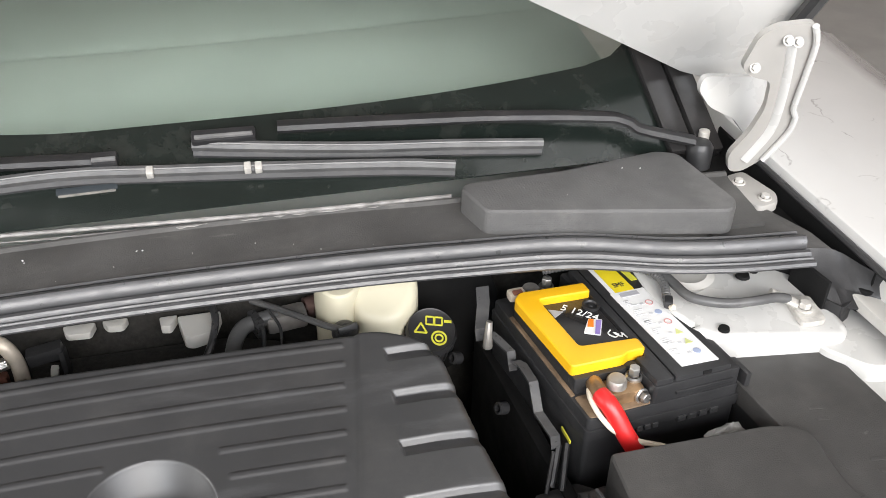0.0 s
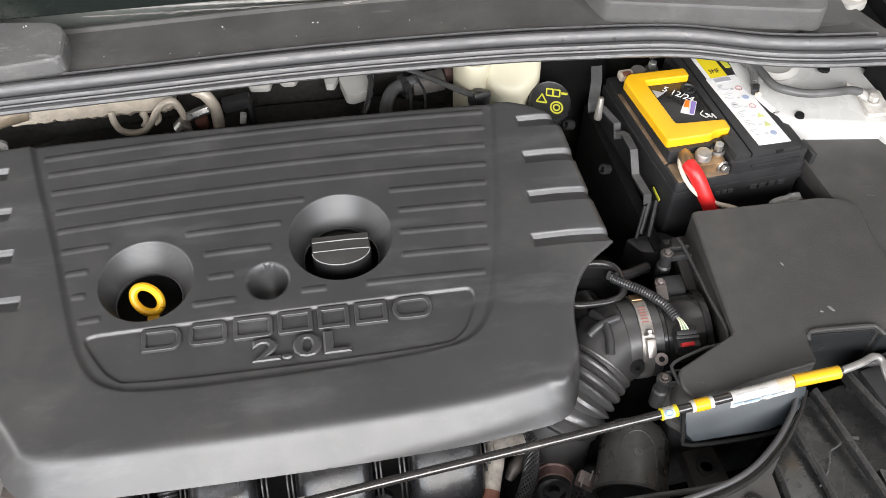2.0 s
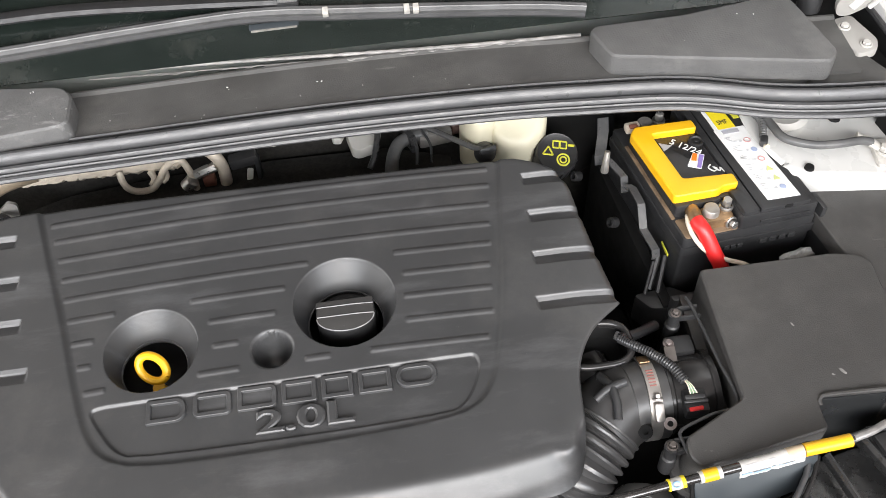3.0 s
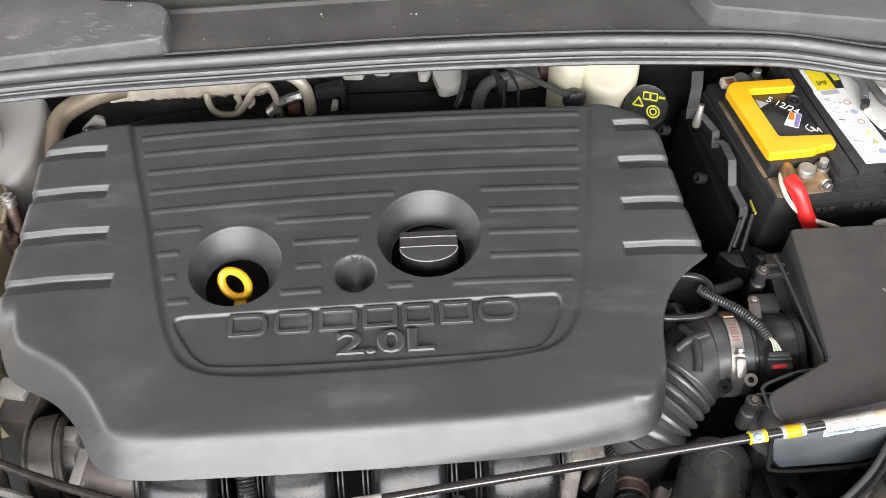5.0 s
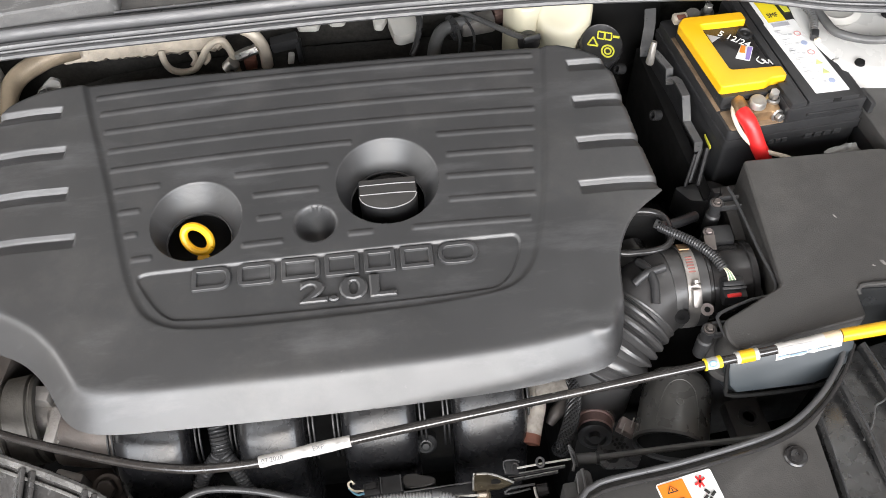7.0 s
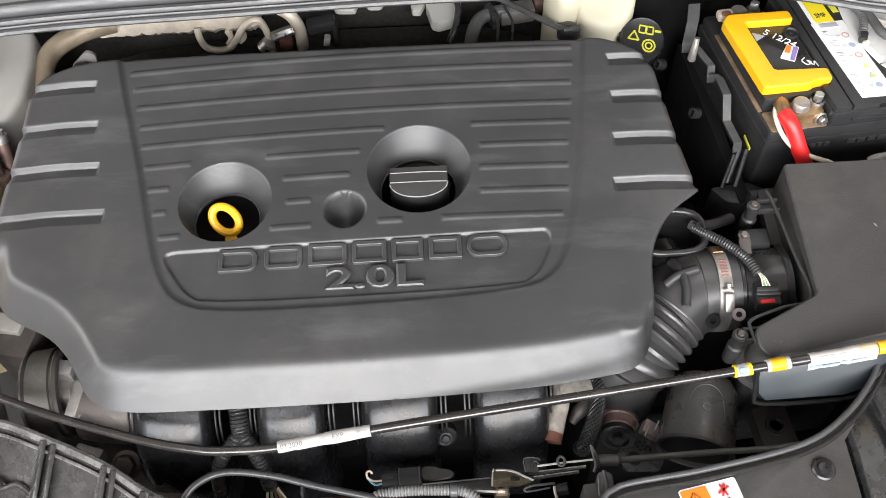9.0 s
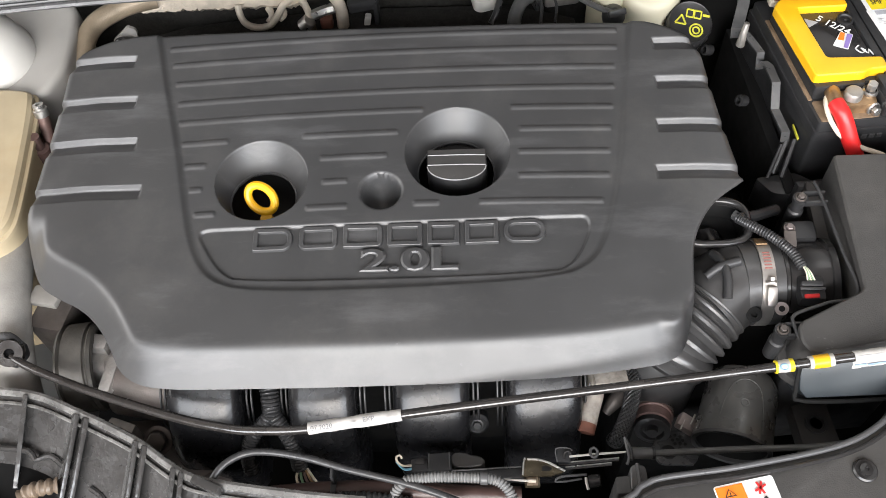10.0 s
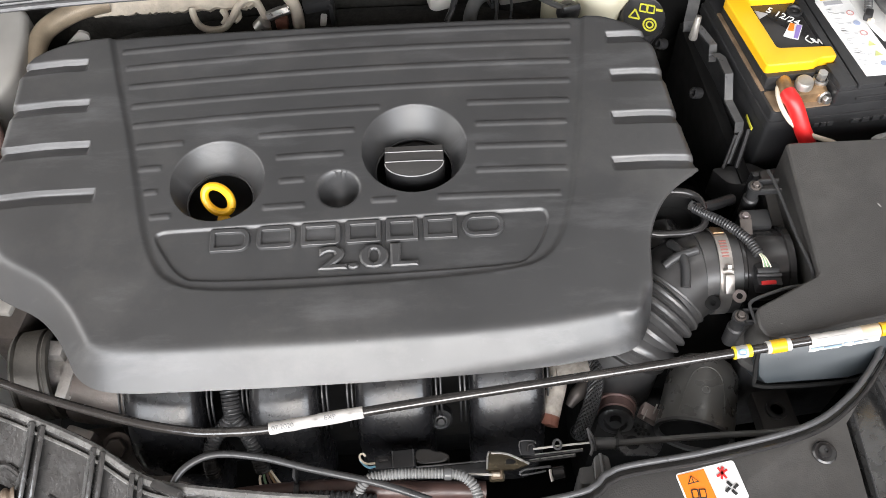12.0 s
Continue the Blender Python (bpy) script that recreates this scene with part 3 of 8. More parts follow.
def windscreen():
    t = thing("windscreen", (0.1, 0.6, 0.98), "green tinted windscreen with a black lower band", "windscreen")

    def sheet(x0, x1, lo, hi, dz, thick):
        b = bmesh.new()
        rows = []
        for i in range(33):
            x = x0 + (x1 - x0) * i / 32
            rows.append([b.verts.new((x, y, glass_z(y) + dz + k)) for k in (0, thick) for y in ([lo(x) + (hi(x) - lo(x)) * j / 8 for j in range(9)])])
        for a, c in zip(rows, rows[1:]):
            for j in range(8):
                b.faces.new((a[j], a[j + 1], c[j + 1], c[j]))
                b.faces.new((a[9 + j], c[9 + j], c[10 + j], a[10 + j]))
            b.faces.new((a[0], c[0], c[9], a[9]))
            b.faces.new((a[8], a[17], c[17], c[8]))
        b.faces.new(rows[0][:9] + rows[0][17:8:-1])
        b.faces.new(rows[-1][:9] + rows[-1][17:8:-1])
        return b

    curve = lambda x: 0.686 + 0.017 * max(0.0, (x - 0.20) / 0.355) ** 2.2 + 0.030 * max(0.0, (x - 0.565) / 0.093) ** 3 + 0.005 * max(0.0, -x / 0.06)
    pane = part("pane", sheet(-0.50, 0.69, lambda x: 0.612, lambda x: 1.40, 0.0, 0.005), GLASS, t)
    pane.visible_shadow = False
    part("lower_band", sheet(-0.50, 0.69, lambda x: 0.596, lambda x: min(0.80, curve(x)), 0.0065, 0.001), FRIT, t, "glossy black printed band")
    b = box((0.655, 0.72, glass_z(0.72) + 0.012), (0.03, 0.30, 0.012), 0.004, (math.degrees(math.atan(0.60)), 0, 3))
    part("side_trim", b, GLOSSY, t, "black pillar trim")
    part("side_trim", box((0.69, 0.72, glass_z(0.72) + 0.006), (0.03, 0.30, 0.02), 0.004, (math.degrees(math.atan(0.60)), 0, 3)), GLOSSY, t)


windscreen()


def dashboard():
    t = thing("dashboard", (0.1, 1.0, 0.9), "light grey dashboard top behind the windscreen", "dashboard")
    prof = [(0.0, -0.08), (0.0, 0.0), (0.06, 0.020), (0.09, 0.024), (0.10, 0.017), (0.115, 0.028), (0.30, 0.065), (0.31, 0.058), (0.33, 0.07), (0.60, 0.10), (0.60, -0.08)]
    part("top", ribbon([(-0.5, 0.655, 0.965), (0.1, 0.655, 0.965), (0.68, 0.69, 0.965)], prof), DASH, t)
    # lighter copy of the dashboard colour paints the light on the upturned ledge
    part("front_ledge", ribbon([(-0.5, 0.655, 0.9655), (0.1, 0.655, 0.9655), (0.68, 0.69, 0.9655)], [(0.004, 0.0), (0.004, 0.008), (0.06, 0.0225), (0.088, 0.0265), (0.088, 0.018), (0.06, 0.014)]), DASH_LIT, t, "ledge along the glass, its colour lightened as if lit")
    part("sensor", lathe([(0.016, 0), (0.016, 0.006), (0.010, 0.011), (0, 0.012)], (0.05, 0.70, 0.983)), PLASTIC, t)


dashboard()

SEAL_LINE = [(-0.50, 0.436, 0), (-0.32, 0.4525, 0), (-0.135, 0.459, 0), (0.055, 0.464, 0), (0.25, 0.461, 0), (0.37, 0.453, 0), (0.478, 0.441, 0), (0.572, 0.412, 0), (0.64, 0.399, 0), (0.695, 0.3935, 0), (0.714, 0.3915, 0)]


def cowl():
    t = thing("cowl", (0.1, 0.53, 0.93), "weathered black plastic cowl panel with a raised rear lip", "cowl panel")
    prof = [(0.030, 0.970), (0.03, 0.984), (0.06, 0.986), (0.125, 0.9845), (0.129, 0.9875), (0.132, 0.9875), (0.134, 0.972), (0.15, 0.965), (0.15, 0.955), (0.030, 0.968)]
    part("panel", ribbon([p for p in SEAL_LINE[:6]] + [(0.50, 0.452, 0), (0.62, 0.445, 0), (0.70, 0.44, 0)], prof), COWL, t)
    b = prism(rounded([(-0.50, 0.470), (-0.39, 0.484), (-0.224, 0.503), (-0.216, 0.510), (-0.216, 0.555), (-0.230, 0.572), (-0.50, 0.610)], 0.012), 0.985, 1.012, 0.006, 3)
    part("left_lid", b, LID, t, "dusty raised plastic lid")
    b = prism(rounded([(0.393, 0.560), (0.407, 0.511), (0.596, 0.470), (0.653, 0.4576), (0.667, 0.476), (0.650, 0.580), (0.627, 0.591), (0.513, 0.573), (0.400, 0.570)], 0.009), 0.985, 1.014, 0.006, 3)
    part("right_lid", b, LID_MESH, t, "raised plastic lid with a fine mesh grain")
    part("rear_lip", tube([(-0.22, 0.618, 0.989), (-0.07, 0.612, 0.989), (0.04, 0.604, 0.989), (0.152, 0.5965, 0.989), (0.268, 0.590, 0.989), (0.390, 0.586, 0.989)], lambda u: 0.0022 + 0.0008 * noise.noise(Vector((u * 60, 0, 0))), 8, 0.004), WORN_GREY, t, "scuffed pale edge")
    rng = random.Random(11)
    for _ in range(30):
        x, v = rng.uniform(-0.30, 0.62), rng.random()
        y = 0.512 + 0.055 * v
        z = 0.9862 if -0.21 < x < 0.385 else 1.0125 + 0.0020 * (x > 0)
        part("grit", box((x, y, z), (rng.uniform(0.0008, 0.0026), rng.uniform(0.0006, 0.0016), 0.0008), 0.0002, (0, 0, rng.uniform(0, 180)), 1), LABEL_WHITE if v > 0.7 else WORN_GREY, t)
    b = bmesh.new()
    rows = []
    for i in range(151):
        u = i / 150
        x = -0.21 + 0.595 * u
        y = 0.610 - 0.032 * u + 0.008 * u * u
        w = max(0.0004, 0.006 * noise.noise(Vector((x * 22, 1, 0))) + 0.004 * noise.noise(Vector((x * 90, 5, 0))) + 0.0015)
        rows.append([b.verts.new(p) for p in ((x, y, 0.9862), (x, y - w, 0.9862), (x, y - w, 0.9872), (x, y, 0.9872))])
    for p, q in zip(rows, rows[1:]):
        for k in range(4):
            b.faces.new((p[k], p[(k + 1) % 4], q[(k + 1) % 4], q[k]))
    part("dust_line", b, WORN_GREY, t, "ragged pale dust along the lip")
    # the end piece at the wing
    b = bmesh.new()
    ridge = smooth_path([(0.716, 0.424, 0.980), (0.748, 0.414, 0.980), (0.7605, 0.387, 0.979), (0.774, 0.365, 0.976)], 0.008)
    mid = smooth_path([(0.7235, 0.394, 0.957), (0.745, 0.382, 0.955), (0.763, 0.372, 0.954), (0.777, 0.360, 0.955)], 0.008)
    low = smooth_path([(0.7263, 0.3793, 0.945), (0.7452, 0.364, 0.944), (0.766, 0.357, 0.944), (0.782, 0.350, 0.945)], 0.008)
    rows = []
    for i in range(13):
        u = i / 12
        line = [p[min(len(p) - 1, round(u * (len(p) - 1)))] for p in (ridge, mid, low)]
        ring = [line[0] + Vector((-0.004, 0.012, -0.010)), line[0], line[0].lerp(line[1], 0.5) + Vector((0, 0.003, -0.002)), line[1], line[1] + Vector((0, -0.002, -0.002)), line[2], line[2] + Vector((0, 0.001, -0.003)), line[1] + Vector((0, 0.012, -0.010))]
        rows.append([b.verts.new(v) for v in ring])
    for p, q in zip(rows, rows[1:]):
        for j in range(len(p)):
            k = (j + 1) % len(p)
            b.faces.new((p[j], p[k], q[k], q[j]))
    b.faces.new(rows[0][::-1])
    b.faces.new(rows[-1])
    part("end_piece", b, PLASTIC, t, "dull black moulded corner piece")
    part("end_leg", box((0.7290, 0.3715, 0.920), (0.0190, 0.0025, 0.056), 0.0008, (0, 0, -58)), PLASTIC, t)
    part("end_leg", box((0.7425, 0.3670, 0.920), (0.0190, 0.0025, 0.056), 0.0008, (0, 0, 28)), PLASTIC, t)
    part("side_wall", box((0.7190, 0.401, 0.945), (0.004, 0.050, 0.050), 0.001, (0, 0, 10)), DARK, t)
    part("side_apron", prism(rounded([(0.640, 0.425), (0.712, 0.428), (0.749, 0.414), (0.744, 0.450), (0.722, 0.500), (0.690, 0.580), (0.640, 0.580)], 0.004), 0.958, 0.979, 0.003), COWL, t)
    part("hinge_gutter", prism(rounded([(0.70, 0.45), (0.742, 0.415), (0.762, 0.368), (0.782, 0.366), (0.790, 0.45), (0.800, 0.75), (0.665, 0.75), (0.665, 0.56)], 0.004), 0.93, 0.957, 0.003), DARK, t)
    return t


WORN_GREY = mat("scuffed pale plastic", (0.26, 0.25, 0.24), 0.6, var=0.4, scale=60, bump=0.5, bscale=200, dust=0.4, dust_color=(0.05, 0.05, 0.05))
cowl()


def hood_seal():
    t = thing("hood_seal", (0.1, 0.48, 0.97), "grey black ribbed rubber seal along the cowl", "seal")
    part("front_lip", ribbon(SEAL_LINE, [(0.001, 0.9790), (0.0, 0.9815), (0.0015, 0.9842), (0.004, 0.9850), (0.0060, 0.9838), (0.0068, 0.9790)]), SEAL, t)
    part("thin_bead", ribbon(SEAL_LINE, [(0.0072, 0.9790), (0.0078, 0.9838), (0.0090, 0.9852), (0.0106, 0.9846), (0.0114, 0.9790)]), SEAL, t)
    part("middle_bead", ribbon(SEAL_LINE, [(0.0122, 0.979), (0.0130, 0.9846), (0.0152, 0.9876), (0.0190, 0.9880), (0.0212, 0.9860), (0.0222, 0.979)]), SEAL, t)
    part("rear_bead", ribbon(SEAL_LINE, [(0.0235, 0.979), (0.0245, 0.987), (0.0265, 0.9930), (0.0305, 0.9965), (0.0345, 0.9960), (0.0385, 0.9925), (0.0425, 0.9880), (0.0435, 0.979)]), SEAL, t)
    part("rear_rib", ribbon(SEAL_LINE, [(0.0470, 0.980), (0.0476, 0.9880), (0.0492, 0.9897), (0.0508, 0.9880), (0.0514, 0.980)]), SEAL, t)
    return t


hood_seal()


def wiper(name, blade, arm, pivot, joint, width, clips=()):
    t = thing(name, pivot, "black windscreen wiper parked on the glass", "wiper", "windscreen wipers")
    part("blade", tube(blade, 0.006, 8, 0.02, squash=1.1), LOOM, t)
    part("blade_edge", tube([(x, y - 0.004, z + 0.005) for x, y, z in blade], 0.0012, 6, 0.02), LOOM_PALE, t)
    part("rubber", tube([(x, y, z - 0.011) for x, y, z in blade], 0.003, 6, 0.02, squash=1.8), RUBBER, t)
    part("arm", tube(arm, 0.010, 8, 0.02, squash=0.6), PLASTIC, t)
    k = part("joint", box(joint, (width, 0.016, 0.012), 0.003, (25, 0, -2)), PLASTIC, t)
    part("joint_edge", box((joint[0], joint[1] - 0.006, joint[2] + 0.005), (width * 0.9, 0.004, 0.004), 0.001, (25, 0, -2)), LOOM_PALE, k)
    for p in clips:
        part("clip", box(p, (0.007, 0.010, 0.009), 0.001, (25, 0, -2)), LUG, t, "pale metal clip")
    part("pivot_cap", lathe([(0.015, -0.02), (0.015, 0.004), (0.011, 0.010), (0, 0.012)], pivot), PLASTIC, t)
    return t


g1 = lambda y: glass_z(y) + 0.020
wiper("wiper", [(-0.40, 0.617, 1.028), (-0.27, 0.623, 1.032), (-0.138, 0.630, 1.036), (-0.007, 0.634, 1.0385), (0.102, 0.627, 1.034), (0.216, 0.618, 1.029), (0.334, 0.608, 1.023), (0.397, 0.600, 1.018)],
      [(0.045, 0.641, 1.047), (-0.10, 0.652, 1.050), (-0.25, 0.655, 1.055), (-0.40, 0.650, 1.045), (-0.48, 0.615, 1.02)], (-0.49, 0.60, 1.01), (0.040, 0.640, 1.046), 0.026, ((0.083, 0.6225, 1.037), (0.180, 0.6155, 1.034), (0.191, 0.6148, 1.0335)))
wiper("wiper", [(0.127, 0.650, g1(0.650)), (0.219, 0.6386, g1(0.6386)), (0.3075, 0.629, g1(0.629)), (0.399, 0.622, g1(0.622)), (0.50, 0.6125, g1(0.6125))],
      [(0.216, 0.653, 1.058), (0.342, 0.645, 1.055), (0.467, 0.637, 1.0504), (0.590, 0.623, 1.042), (0.6115, 0.6084, 1.0332), (0.672, 0.589, 1.021)], (0.680, 0.587, 1.010), (0.160, 0.6500, 1.054), 0.066)
t = thing("glass_clip", (0.02, 0.625, 1.01), "pale grey clip at the foot of the windscreen", "clip")
part("clip", box((0.019, 0.628, 1.0215), (0.060, 0.008, 0.005), 0.0015, (25, 0, 1)), PANEL_GREY, t)
part("clip_edge", box((0.019, 0.6235, 1.0195), (0.056, 0.0025, 0.003), 0.0008, (25, 0, 1)), LEAD, t)
t = thing("wiper_nozzle", (0.690, 0.600, 1.0), "pale hose stub beside the wiper pivot", "nozzle")
part("stub", lathe([(0.007, 0), (0.008, 0.012), (0.0062, 0.014), (0.0062, 0.026), (0, 0.028)], (0.690, 0.600, 1.000)), LUG, t)


# ---- strut tower and inner wing beside the battery ----
def tower():
    t = thing("strut_tower", (0.64, 0.42, 0.55), "white painted strut tower with round holes and a ground stud", "strut tower")
    top = lambda x, y: 0.946 - 0.12 * max(0, (x - 0.675)) - 0.15 * max(0.0, 0.37 - y)
    part("shell", prism(rounded([(0.555, 0.54), (0.556, 0.42), (0.578, 0.364), (0.60, 0.352), (0.722, 0.336), (0.735, 0.345), (0.737, 0.47), (0.72, 0.54)], 0.012, 5), 0.55, 0.94, 0.012, 4, top=top), WHITE, t)
    # near-black discs on the closed surface paint the shade of holes
    for x, y, r in ((0.664, 0.434, 0.0065), (0.680, 0.441, 0.0045), (0.605, 0.362, 0.005)):
        part("hole", lathe([(0, 0.0), (r, 0.0), (r * 1.15, -0.003)], (x, y, top(x, y) + 0.0022), sides=20), DARK, t, "dark disc painting the shade of a round hole")
    part("ring", lathe([(0.026, 0), (0.030, 0.006), (0.022, 0.009), (0.014, 0.006), (0, 0.006)], (0.605, 0.448, 0.944)), UNDERCOAT, t)
    lug = part("ground_lug", prism(rounded([(0.685, 0.353), (0.712, 0.353), (0.716, 0.392), (0.69, 0.395)], 0.006), 0.938, 0.944, 0.001), LUG, t, "pale corroded ground lug with nut")
    part("nut", bolt((0.699, 0.374, 0.943), 0.0060, 0.009), LUG, lug)
    return t


tower()
SEALER = mat("dirty seam sealer", (0.45, 0.43, 0.40), 0.7, var=0.25, scale=50, bump=0.6, bscale=150, dust=0.4, dust_color=(0.18, 0.16, 0.14))
t = thing("inner_wing_rail", (0.75, 0.28, 0.80), "white wing rail with pressed ridges and bolts", "rail")
part("rail", prism(rounded([(0.715, 0.372), (0.728, 0.16), (0.800, 0.165), (0.795, 0.33), (0.76, 0.385)], 0.008), 0.80, 0.905, 0.008, 3), WHITE, t)
for y in (0.345, 0.30, 0.26, 0.225, 0.195):
    part("ridge", tube([(0.724, y - 0.006, 0.8955), (0.742, y + 0.002, 0.8985), (0.760, y + 0.006, 0.8985), (0.776, y + 0.004, 0.895)], 0.0105, 12, 0.005, squash=0.55), WHITE, t)
part("flange", prism(rounded([(0.75, 0.385), (0.757, 0.31), (0.748, 0.285), (0.765, 0.262), (0.785, 0.255), (0.785, 0.395)], 0.006), 0.940, 0.952, 0.003), UNDERCOAT, t)
for p in ((0.768, 0.322),):
    part("bolt", bolt((*p, 0.952), 0.0062, 0.005, flange=1.6), UNDERCOAT, t)
part("shelf", prism(rounded([(0.700, 0.335), (0.705, 0.41), (0.765, 0.40), (0.786, 0.36), (0.788, 0.29), (0.730, 0.30)], 0.010), 0.86, 0.925, 0.008, 3), WHITE, t)
part("torn_foam", tube([(0.740, 0.146, 0.900), (0.748, 0.154, 0.906), (0.758, 0.158, 0.906), (0.768, 0.156, 0.902)], lambda u: 0.007 - 0.003 * abs(u - 0.4), 8, 0.004), UNDERCOAT, t)
part("sealer", tube([(0.770, 0.33, 0.905), (0.779, 0.307, 0.908), (0.776, 0.261, 0.907), (0.782, 0.235, 0.907), (0.786, 0.184, 0.905), (0.784, 0.165, 0.905)], lambda u: 0.010 + 0.003 * noise.noise(Vector((u * 14, 2, 0))), 10, 0.005, squash=0.45), SEALER, t, "ragged greyish seam sealer")
t = thing("bump_stop", (0.775, 0.27, 0.95), "black meshed rubber bump stop on the wing flange", "bump stop")
b = prism(rounded([(0.757, 0.296), (0.768, 0.302), (0.800, 0.296), (0.822, 0.225), (0.812, 0.175), (0.79, 0.19)], 0.006), 0.952, 0.975, 0.004)
part("pad", b, PLASTIC, t)
for i in range(9):
    for j in range(4):
        x, y = 0.772 + 0.0085 * j + 0.0022 * i, 0.288 - 0.0085 * i
        part("cell", box((x, y, 0.9755), (0.0062, 0.0062, 0.003), 0.0012, (0, 0, 32), 1), LOOM_PALE, t)
part("clip", lathe([(0.008, 0), (0.008, 0.006), (0.004, 0.012), (0, 0.012)], (0.768, 0.288, 0.973)), PLASTIC, t)


# ---- the engine and its cover ----
SLOPE, COVER_Z, COVER_Y = 0.0875, 0.936, 0.236


def cover_z(y):
    return COVER_Z + (y - COVER_Y) * SLOPE


def signed(poly, X, Y):
    """Distance to a closed outline, positive inside, with the nearest points on it."""
    best = np.full(X.shape, 1e9)
    NX, NY = np.zeros_like(X), np.zeros_like(X)
    inside = np.zeros(X.shape, bool)
    n = len(poly)
    for i in range(n):
        (ax, ay), (bx, by) = poly[i], poly[(i + 1) % n]
        dx, dy = bx - ax, by - ay
        u = np.clip(((X - ax) * dx + (Y - ay) * dy) / (dx * dx + dy * dy + 1e-12), 0, 1)
        px, py = ax + u * dx, ay + u * dy
        d = np.hypot(X - px, Y - py)
        k = d < best
        best[k], NX[k], NY[k] = d[k], px[k], py[k]
        c = ((ay > Y) != (by > Y)) & (X < (bx - ax) * (Y - ay) / (by - ay + 1e-12) + ax)
        inside ^= c
    return np.where(inside, best, -best), NX, NY


def step01(a, b, v):
    u = np.clip((v - a) / (b - a), 0, 1)
    return u * u * (3 - 2 * u)


# wells: centre and radius of the rim, centre and radius of the bore, depth
FUNNELS = [(-0.1295, 0.2410, 0.0475, -0.1325, 0.2360, 0.0340, 0.029), (0.069, 0.2685, 0.0540, 0.067, 0.2625, 0.0400, 0.0315)]
SLOTS_LEFT = [(0.4035, -0.2785), (0.3485, -0.2700), (0.2945, -0.2620), (0.2370, -0.2495)]
SLOTS_RIGHT = [(0.4030, 0.2790), (0.3515, 0.2765), (0.2970, 0.2715), (0.2415, 0.2645)]
# ribs of the sunken panel: height on the plan at the middle, and their stretches
RIBS = {0.4215: [(-0.246, 0.246)], 0.3985: [(-0.240, 0.244)], 0.3725: [(-0.234, 0.240)], 0.3460: [(-0.228, 0.237)],
        0.3205: [(-0.224, 0.036), (0.124, 0.233)], 0.2935: [(-0.218, -0.166), (-0.092, 0.010), (0.131, 0.228)],
        0.2655: [(-0.212, -0.186), (-0.073, -0.001), (0.129, 0.225)], 0.2370: [(-0.204, -0.187), (-0.069, -0.040), (0.128, 0.222)],
        0.2075: [(-0.195, -0.171), (-0.084, -0.039), (0.023, 0.052), (0.088, 0.213)]}


